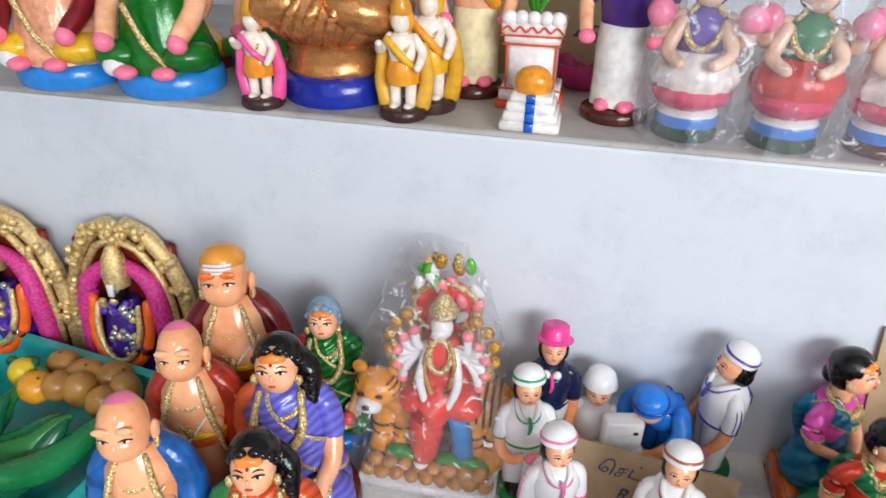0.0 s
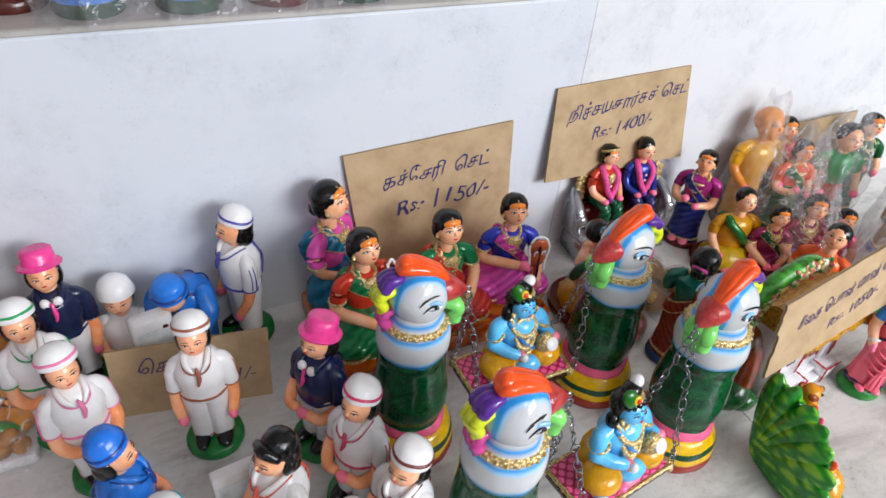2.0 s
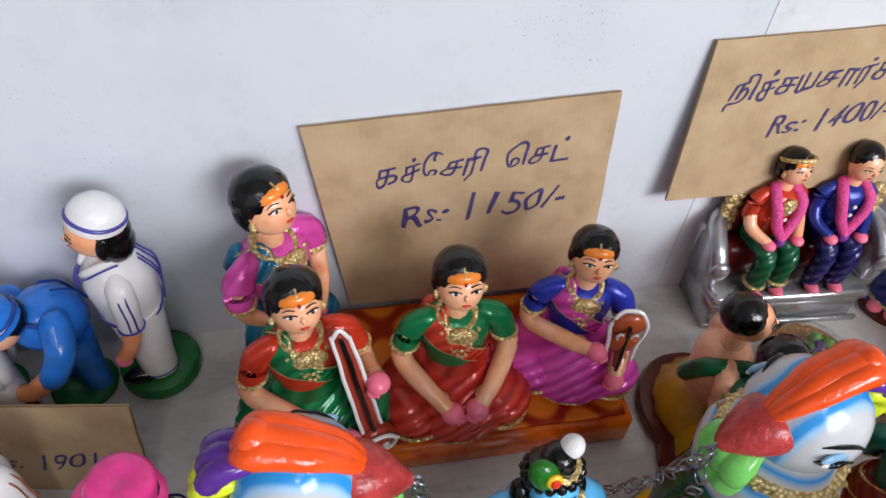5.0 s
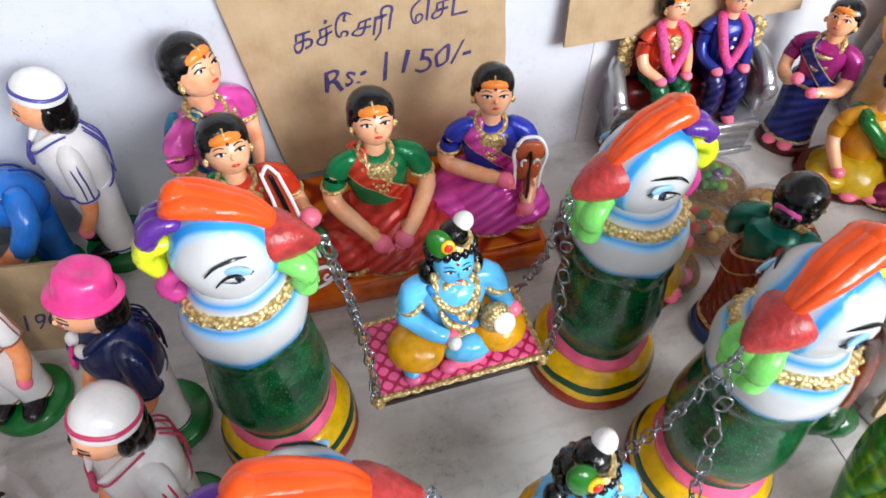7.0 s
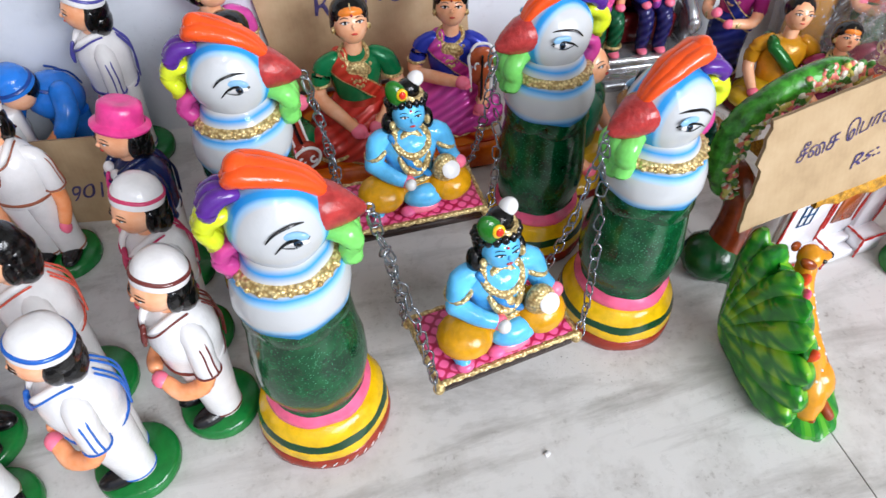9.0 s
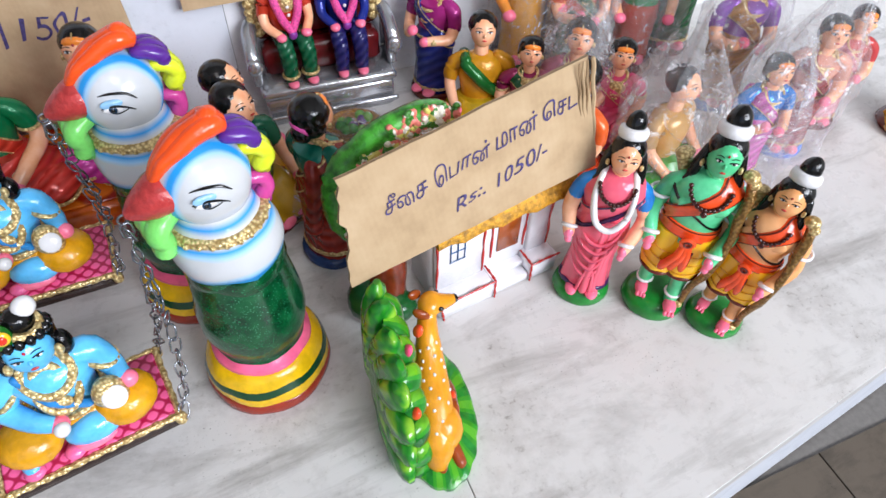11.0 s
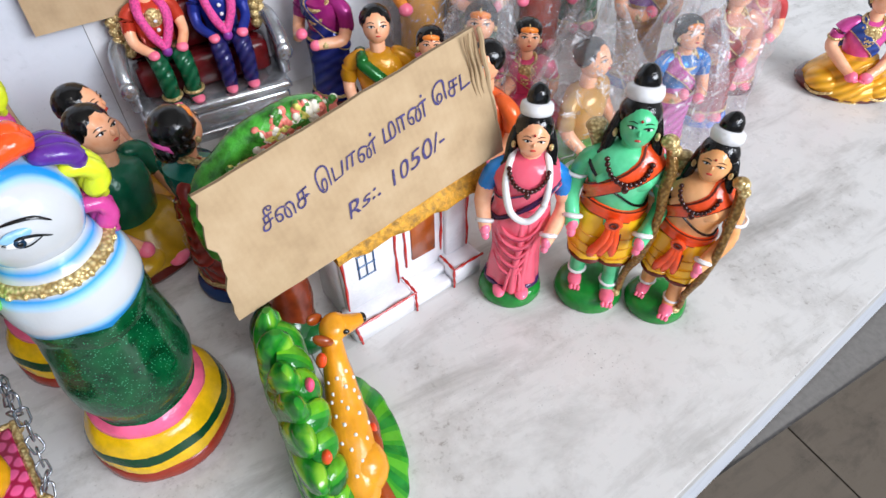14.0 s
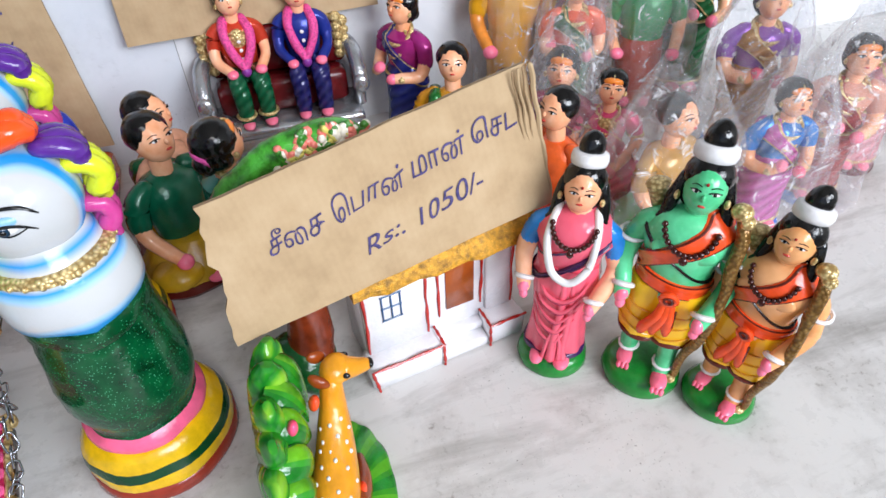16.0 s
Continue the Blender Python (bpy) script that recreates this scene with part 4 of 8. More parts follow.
def deity_doll(x, y, face, label, skin, dhoti, sash, H=0.2, bow=True, garland=False, dress=None):
    """Standing draped doll on an oval green base with a topknot."""
    s = Shape()
    gm = paint("1c7a2c", 0.26, 0, 0.25)
    s.lathe([(0.124, 0), (0.132, 0.02), (0.128, 0.05), (0.108, 0.072), (0.06, 0.082)], gm, sy=0.95)
    dm, sm = paint(dhoti, 0.22, 0, 0.06, 40, 0.3), paint(sash, 0.2, 0, 0.2)
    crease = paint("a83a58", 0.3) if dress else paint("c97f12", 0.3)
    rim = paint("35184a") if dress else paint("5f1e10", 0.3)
    toe = paint("f4738f", 0.3, 0, 0.12)
    if dress:
        skirt = [(0.1, 0.08), (0.108, 0.1), (0.1, 0.2), (0.094, 0.28), (0.108, 0.4), (0.112, 0.46), (0.1, 0.53)]
        s.lathe(skirt, dm, sy=0.86, seg=64, fold=0.035, waves=9)
        # drawn-up folds across the thighs and pleats down the front
        for k in range(5):
            z0, e = 0.45 - 0.05 * k, 0.006 * k
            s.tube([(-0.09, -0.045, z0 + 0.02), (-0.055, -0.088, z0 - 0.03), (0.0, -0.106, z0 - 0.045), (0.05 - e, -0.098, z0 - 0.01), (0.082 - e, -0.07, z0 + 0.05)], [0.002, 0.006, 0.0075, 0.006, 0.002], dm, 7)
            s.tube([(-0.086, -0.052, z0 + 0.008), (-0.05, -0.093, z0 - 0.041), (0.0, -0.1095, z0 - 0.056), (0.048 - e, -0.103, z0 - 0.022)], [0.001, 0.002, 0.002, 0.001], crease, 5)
        for k in range(4):
            s.tube([(0.004 * k - 0.006, -0.1, 0.27), (0.016 * k - 0.02, -0.104, 0.18), (0.02 * k - 0.026, -0.1, 0.1)], [0.003, 0.008, 0.01], dm, 7)
        s.lathe([(0.108, 0.088), (0.115, 0.092), (0.113, 0.108), (0.105, 0.112)], rim, sy=0.86)
        for sx in (-1, 1):
            s.ell((sx * 0.045, -0.092, 0.088), (0.028, 0.045, 0.018), toe)
        s.tube([(0.0, -0.085, 0.5), (0.008, -0.092, 0.35), (0.0, -0.098, 0.2), (0.006, -0.1, 0.1)], [0.012, 0.016, 0.016, 0.018], dm, 8)
        s.tube([(0.03, -0.08, 0.5), (0.04, -0.085, 0.35), (0.035, -0.09, 0.2), (0.045, -0.092, 0.1)], [0.01, 0.013, 0.014, 0.016], dm, 8)
    else:
        for sx in (-1, 1):
            fy = -0.02 - 0.03 * sx
            s.tube([(sx * 0.058, fy, 0.085), (sx * 0.06, fy * 0.5, 0.17), (sx * 0.052, 0, 0.34)], [0.024, 0.032, 0.05], skin)
            s.ell((sx * 0.06, fy - 0.035, 0.088), (0.026, 0.05, 0.018), toe)
            for k in range(3):
                s.ell((sx * 0.06 + 0.014 * (k - 1), fy - 0.082, 0.088), (0.0085, 0.014, 0.011), toe, seg=8, rings=5)
            s.ring((sx * 0.059, fy * 0.7, 0.12), 0.029, 0.029, 0.007, WHITE, seg=12)
            leg = [(0.05, 0.238), (0.068, 0.24), (0.076, 0.3), (0.078, 0.4), (0.07, 0.47)]
            s.lathe(leg, dm, (sx * 0.046, -0.004, 0), 1.0, 30, 0.04, 7)
            for zz, am in ((0.3, 0.02), (0.35, 0.022), (0.4, 0.022)):
                s.ring((sx * 0.046, -0.008, zz), 0.077, 0.076, 0.003, paint("e09a16", 0.3), (14, -16 * sx, 0), 16, 5, (200, 340))
            s.lathe([(0.066, 0.234), (0.073, 0.238), (0.074, 0.25), (0.07, 0.254)], rim, (sx * 0.046, -0.004, 0))
        # waist knot and tails
        for k, (dx, ex) in enumerate(((-0.014, -0.04), (0.004, -0.012), (0.018, 0.02))):
            s.tube([(dx * 0.5, -0.1, 0.475), (dx, -0.108, 0.41), (ex, -0.104, 0.34 + 0.012 * k), (ex * 1.2, -0.1, 0.31 + 0.01 * k)], [0.01, 0.015, 0.019, 0.012], sm, 9)
            s.tube([(dx + 0.012, -0.112, 0.44), (ex + 0.012, -0.116, 0.35 + 0.012 * k)], 0.0032, rim, 5)
        s.ring((0, -0.108, 0.478), 0.02, 0.018, 0.01, sm, (90, 0, 0), 14)
        s.ring((0, -0.116, 0.478), 0.012, 0.011, 0.004, rim, (90, 0, 0), 12)
    torso = [(0.104, 0.44), (0.101, 0.48), (0.097, 0.53), (0.106, 0.58), (0.124, 0.635), (0.12, 0.67), (0.09, 0.712), (0.042, 0.742)]
    s.lathe(torso, skin if not dress else dm, sy=0.76, seg=32)
    if dress:
        s.wrap(torso, 0.76, 0.6, 0.1, 15, 0.06, dm, rim, 0.01)
        s.wrap([(0.113, 0.42), (0.113, 0.46), (0.104, 0.5), (0.1, 0.53), (0.104, 0.58), (0.118, 0.635), (0.114, 0.68)], 0.87, 0.555, 0.105, 5, 0.0095, rim, None, 0.011)
    else:
        s.wrap(torso, 0.76, 0.618, 0.1, 340, 0.036, sm, rim, 0.014)
        s.wrap(torso, 0.76, 0.49, 0.012, 195, 0.026, sm, rim, 0.013)
        s.wrap(torso, 0.76, 0.6, 0.085, 165, 0.005, BLACK, None, 0.006)
        for sx in (-1, 1):
            s.ell((sx * 0.048, -0.073, 0.635), (0.042, 0.014, 0.03), skin)
    s.tube([(0, 0, 0.7), (0, 0, 0.78)], 0.04, skin)
    bead = paint("3a120e", 0.25)
    for k in range(15):
        a = radians(190 + 11.4 * k)
        s.ell((0.07 * math.cos(a), -0.062 + 0.06 * math.sin(a) * 0.75, 0.725 + 0.075 * math.sin(a)), (0.0095, 0.0095, 0.0095), bead, seg=7, rings=4)
    s.ell((0, -0.114, 0.636), (0.012, 0.009, 0.014), bead, seg=8, rings=5)
    if garland:
        s.tube([(-0.06, -0.01, 0.74), (-0.075, -0.085, 0.66), (-0.05, -0.112, 0.56), (-0.012, -0.118, 0.52), (0.03, -0.116, 0.525), (0.068, -0.1, 0.59), (0.075, -0.07, 0.68), (0.058, -0.01, 0.74)],
               0.0135, WHITE, 8)
    for sx in (-1, 1):
        up = paint("2a86d8", 0.26) if dress else skin
        s.tube([(sx * 0.075, 0, 0.685), (sx * 0.112, 0.0, 0.655), (sx * 0.132, 0.0, 0.61), (sx * 0.14, -0.004, 0.56)], [0.032, 0.036, 0.034, 0.031], up)
        hd = (sx * 0.128, -0.085, 0.43) if sx < 0 else (sx * 0.098, -0.115, 0.415)
        s.tube([(sx * 0.14, -0.003, 0.57), (sx * 0.15, -0.025, 0.51), hd], [0.034, 0.031, 0.023], skin)
        s.ring((hd[0] + sx * 0.006, hd[1] + 0.016, hd[2] + 0.026), 0.027, 0.027, 0.009, WHITE, (-38, 0, 0), 14)
        if not dress:
            s.ring((sx * 0.144, 0, 0.6), 0.037, 0.037, 0.007, WHITE, seg=14)
        s.ell(hd, (0.021, 0.026, 0.028), HAND)
        s.ell((hd[0] - sx * 0.004, hd[1] - 0.014, hd[2] - 0.024), (0.015, 0.013, 0.02), HAND, seg=10, rings=6)
    if bow:
        s.tube([(0.108, -0.025, 0.765), (0.128, -0.045, 0.7), (0.13, -0.062, 0.6), (0.138, -0.075, 0.52), (0.134, -0.088, 0.43), (0.122, -0.08, 0.32), (0.1, -0.06, 0.2), (0.1, -0.055, 0.12), (0.09, -0.06, 0.085)],
               [0.017, 0.02, 0.0175, 0.0155, 0.0155, 0.0155, 0.0145, 0.013, 0.013], gold("9c7a44"), 10)
        s.ell((0.104, -0.028, 0.775), (0.03, 0.028, 0.024), GOLD)
        s.ell((0.124, -0.036, 0.752), (0.022, 0.022, 0.02), GOLD)
        s.ell((0.09, -0.064, 0.09), (0.018, 0.018, 0.014), GOLD)
        s.lathe([(0.02, 0), (0.026, 0.05), (0.034, 0.075), (0.03, 0.08), (0.012, 0.09)], GOLD, (-0.094, 0.03, 0.69), rot=(-4, -16, 0))
    r = 0.065
    hc = (0, -0.018, 0.818)
    v0 = len(s.v)
    s.ell(hc, (r * 0.84, r * 0.92, r * 1.14), skin, seg=20, rings=12)
    face_marks(s, hc, r * 0.97, bindi=paint("a01818"), skin=skin)
    s.ell((0, 0.002, 0.847), (r * 1.0, r * 0.99, r * 0.95), HAIR, seg=20, rings=12)
    s.ell((0, 0.022, 0.795), (r * 0.97, r * 0.72, r * 0.95), HAIR)
    for sx in (-1, 1):
        s.tube([(sx * 0.054, 0.012, 0.83), (sx * 0.068, 0.014, 0.765), (sx * 0.076, 0.014, 0.715), (sx * 0.092, 0.01, 0.7)], [0.017, 0.02, 0.018, 0.008], HAIR)
        s.ell((sx * 0.063, -0.02, 0.785), (0.008, 0.008, 0.014), GOLD, seg=8, rings=4)
    s.lathe([(0.044, 0.886), (0.054, 0.892), (0.057, 0.908), (0.054, 0.926), (0.044, 0.932)], WHITE, (0, 0.01, 0))
    s.lathe([(0.037, 0.928), (0.04, 0.942), (0.036, 0.965), (0.024, 0.984), (0.008, 0.994)], HAIR, (0, 0.01, 0))
    s.turn(v0, hc, -15)
    return put_doll(s, H, x, y, face, label, "forest set of three draped dolls", "draped_doll", side=2)


def krishna(x, y, z, face, label, H=0.108):
    s = Shape()
    blue, dark = paint("5fbaf0", 0.18, 0, 0.3, 55), paint("2f83c4", 0.25)
    yel = paint("d99a12", 0.26, 0, 0.25)
    s.ell((0, 0.02, 0.14), (0.3, 0.24, 0.14), yel)
    for sx in (-1, 1):
        s.ell((sx * 0.26, -0.14, 0.16), (0.18, 0.17, 0.13), yel, (0, 0, sx * 20))
    s.ell((0.05, -0.2, 0.12), (0.16, 0.1, 0.1), blue)
    s.tube([(-0.3, -0.14, 0.1), (-0.31, -0.21, 0.06), (-0.31, -0.25, 0.05)], [0.07, 0.06, 0.05], blue)
    s.ell((-0.31, -0.27, 0.04), (0.06, 0.05, 0.035), paint("f26aa0", 0.3, 0, 0.2))
    s.ell((-0.09, -0.26, 0.045), (0.06, 0.05, 0.035), paint("f26aa0", 0.3, 0, 0.2))
    s.ell((0.02, -0.25, 0.05), (0.13, 0.05, 0.045), HAND)
    s.ring((-0.3, -0.17, 0.09), 0.075, 0.075, 0.018, GOLD, (60, 0, 0), 14)
    s.lathe([(0.19, 0.2), (0.17, 0.3), (0.2, 0.42), (0.21, 0.5), (0.17, 0.58), (0.07, 0.63)], blue, sy=0.82)
    s.ring((0, -0.01, 0.25), 0.19, 0.16, 0.022, GOLD)
    s.tube([(-0.14, -0.06, 0.6), (-0.05, -0.17, 0.45), (0.1, -0.17, 0.3)], 0.025, dark, 7)
    s.ring((0, -0.07, 0.575), 0.12, 0.13, 0.032, GOLD, (42, 0, 0))
    s.ring((0, -0.125, 0.48), 0.1, 0.15, 0.026, GOLD, (66, 0, 0))
    s.ell((0, -0.17, 0.4), (0.05, 0.03, 0.06), GOLD)
    for sx, hd in ((-1, (-0.07, -0.22, 0.3)), (1, (0.33, -0.17, 0.36))):
        el = (sx * 0.285, -0.05, 0.37)
        s.tube([(sx * 0.1, 0, 0.57), (sx * 0.225, 0, 0.53), el], [0.07, 0.08, 0.068], blue)
        s.ring((sx * 0.255, -0.02, 0.46), 0.082, 0.082, 0.018, GOLD, (0, sx * 25, 0), 14)
        s.tube([el, ((el[0] + hd[0]) / 2, (el[1] + hd[1]) / 2 - 0.03, (el[2] + hd[2]) / 2), hd], [0.068, 0.058, 0.045], blue)
        s.ell(hd, (0.055, 0.055, 0.052), HAND)
    s.ell((-0.06, -0.27, 0.31), (0.045, 0.045, 0.045), WHITE)
    s.ell((0.22, -0.19, 0.34), (0.1, 0.08, 0.12), GOLD)
    s.lathe([(0.062, 0), (0.066, 0.02), (0.055, 0.03)], WHITE, (0.24, -0.25, 0.37), rot=(55, 0, 0))
    hc, r = (0, -0.03, 0.76), 0.13
    v0 = len(s.v)
    s.ell(hc, (r * 0.92, r * 0.93, r * 1.05), blue)
    face_marks(s, hc, r * 0.97, bindi=paint("c02a3a"), skin=blue)
    s.ell((0, 0.03, 0.79), (r * 1.12, r * 0.95, r * 1.05), HAIR)
    for k in range(16):
        a = radians(22.5 * k)
        s.ell((r * 1.0 * math.cos(a), 0.0 + r * 0.85 * math.sin(a), 0.85), (0.03, 0.03, 0.035), HAIR, seg=7, rings=4)
    for sx in (-1, 1):
        s.ell((sx * 0.14, 0.03, 0.68), (0.05, 0.06, 0.08), HAIR)
        s.ell((sx * 0.125, -0.06, 0.7), (0.025, 0.025, 0.035), GOLD, seg=8, rings=5)
    s.ell((-0.08, -0.08, 0.93), (0.07, 0.05, 0.1), paint("1f6a1c", 0.2), (0, -25, 0))
    s.ell((-0.05, -0.125, 0.93), (0.04, 0.02, 0.045), paint("f0c020", 0.25))
    s.ell((-0.05, -0.14, 0.93), (0.024, 0.014, 0.028), paint("d8321c", 0.25))
    s.ell((0.02, 0.0, 0.92), (0.085, 0.08, 0.08), HAIR)
    s.ring((0.03, -0.02, 0.9), 0.08, 0.08, 0.024, GOLD, (20, 15, 0), 16)
    s.ell((0.08, 0.0, 0.985), (0.058, 0.055, 0.055), WHITE)
    s.turn(v0, hc, -14)
    return put_doll(s, H, x, y, face, label, "swing dolls", "seated_blue_doll", z)


# ---- uniformed dolls ----
U = "white-uniformed clay doll with "
staff_doll(0.151, 0.742, 275, "clay doll in navy jacket with pink hat", paint("17203f", 0.3), WHITE, "1d2850", "pink", 0.186, False, False)
staff_doll(0.132, 0.682, 285, U + "green-striped cap on green base", stripe="2a9a5a")
staff_doll(0.167, 0.613, 292, U + "pink trim and folded arms", stripe="e27aa6")
staff_doll(0.272, 0.616, 262, U + "brown-striped cap, arms lowered", stripe="9a5a44", fold_arms=False)
staff_doll(0.331, 0.758, 196, U + "violet piping standing by the wall", stripe="4a4796", H=0.192, fold_arms=False)
staff_doll(0.372, 0.575, 212, "clay doll in navy coat with pink hat", paint("14204c", 0.28), WHITE, "1a2758", "pink", 0.184, False, True)
staff_doll(0.386, 0.499, 214, U + "crimson-edged cap and collar", stripe="c43a62")
staff_doll(0.202, 0.515, 345, "blue-uniformed clay doll with blue hat", paint("2478d8", 0.26), paint("2478d8", 0.26), "123f8f", "blue", 0.172)
staff_doll(0.312, 0.472, 205, "white-shirted clay doll with bare black hair", stripe="cf5a48", cap="none", H=0.184, fold_arms=True)
staff_doll(0.403, 0.430, 208, U + "dark brown cap band", stripe="6a2f2a")
staff_doll(0.346, 0.397, 196, U + "blue-striped cap and sailor collar", stripe="1f5fb8")
staff_doll(0.236, 0.440, 345, U + "teal-striped cap", stripe="1f98a8")
staff_doll(0.257, 0.384, 300, U + "plain olive-edged cap", stripe="6f6a4a")


def sitting_clerk(x, y, face):
    s = Shape()
    doll_base(s, 0.2, 0.05, GREEN_BASE)
    s.box((-0.15, -0.12, 0.05), (0.15, 0.1, 0.2), BLACK, 0.2)
    s.lathe([(0.17, 0.18), (0.18, 0.3), (0.19, 0.45), (0.17, 0.56), (0.06, 0.62)], WHITE, sy=0.8)
    for sx in (-1, 1):
        s.tube([(sx * 0.15, 0, 0.55), (sx * 0.22, -0.01, 0.47), (sx * 0.22, -0.03, 0.38)], [0.06, 0.07, 0.065], WHITE)
        s.tube([(sx * 0.22, -0.03, 0.4), (sx * 0.18, -0.15, 0.33), (sx * 0.06, -0.22, 0.33)], [0.05, 0.045, 0.04], SKIN)
    s.tube([(0, 0, 0.58), (0, 0, 0.7)], 0.06, SKIN)
    s.ell((0, -0.02, 0.78), (0.115, 0.12, 0.14), SKIN)
    face_marks(s, (0, -0.02, 0.78), 0.12)
    s.ell((0, 0.03, 0.78), (0.125, 0.11, 0.14), HAIR)
    s.lathe([(0.13, 0.0), (0.15, 0.01), (0.145, 0.04), (0.115, 0.13), (0.05, 0.17)], WHITE, (0, 0, 0.83), rot=(-6, 0, 0))
    return put_doll(s, 0.128, x, y, face, "white-capped clay doll sitting at a small desk", "set of uniformed clay dolls", "seated_clerk_doll")


def stooping_cook(x, y, face):
    s = Shape()
    blue, trim = paint("2478d8", 0.26), paint("123f8f")
    doll_base(s, 0.18, 0.06, GREEN_BASE)
    for sx in (-1, 1):
        s.lathe([(0.07, 0.06), (0.075, 0.25), (0.1, 0.5)], blue, (sx * 0.08, 0.05, 0))
    s.ell((0, 0.02, 0.62), (0.19, 0.2, 0.17), blue, (-35, 0, 0))
    s.ring((0, -0.05, 0.72), 0.14, 0.1, 0.012, trim, (-30, 0, 0))
    for sx in (-1, 1):
        s.tube([(sx * 0.17, -0.03, 0.72), (sx * 0.24, -0.1, 0.62), (sx * 0.22, -0.18, 0.5)], [0.075, 0.075, 0.065], blue)
        s.tube([(sx * 0.22, -0.17, 0.52), (sx * 0.14, -0.26, 0.42), (sx * 0.03, -0.3, 0.38)], [0.055, 0.05, 0.045], ARM)
    s.ell((0, -0.31, 0.38), (0.1, 0.08, 0.085), WHITE)
    s.lathe([(0.05, 0.06), (0.06, 0.3)], paint("7a3a22"), (0, -0.3, 0))
    s.ell((0, -0.2, 0.78), (0.11, 0.11, 0.12), SKIN)
    s.ell((0, -0.16, 0.81), (0.12, 0.115, 0.12), HAIR)
    s.lathe([(0.125, 0.0), (0.142, 0.006), (0.14, 0.03), (0.128, 0.042), (0.12, 0.09), (0.095, 0.125), (0.03, 0.14)], blue, (0, -0.2, 0.82), rot=(14, 0, 0))
    s.lathe([(0.138, 0.03), (0.142, 0.033), (0.138, 0.044), (0.126, 0.05)], trim, (0, -0.2, 0.82), rot=(14, 0, 0))
    for k in (-1, 1):
        s.tube([(k * 0.05, 0.08, 0.8), (k * 0.055, 0.17, 0.72), (k * 0.055, 0.215, 0.62)], 0.0075, trim, 6)
    return put_doll(s, 0.138, x, y, face, "stooping blue-uniformed clay doll holding a white pot", "set of uniformed clay dolls", "stooping_doll")


sitting_clerk(0.205, 0.752, 268)
stooping_cook(0.274, 0.748, 232)


def slab_block(name, x, y, rz, w, d, h, tilt, label):
    s = Shape()
    s.box((-w / 2, -d / 2, 0), (w / 2, d / 2, h), WHITE, 0.14)
    s.box((-w * 0.4, -d / 2 - 0.0012, h * 0.15), (w * 0.4, -d / 2, h * 0.85), paint("d3d8da", 0.4), 0.2)
    s.ell((w * 0.3, -d / 2, h * 0.86), (0.0032, 0.0012, 0.0032), paint("4a1c22"))
    return thing(name, s, pose(x, y, 0, tilt, 0, rz), label, "desk", rough=0.0008)


slab_block("toy_desk", 0.232, 0.716, 12, 0.042, 0.02, 0.098, 0, "small white-painted clay desk before the clerk doll")
slab_block("white_block", 0.284, 0.512, 8, 0.042, 0.013, 0.078, -6, "small white-painted clay panel with a dark knob")


# ---- peacock swings ----
NECK, CHEEK = airbrushed("neck"), airbrushed("head")


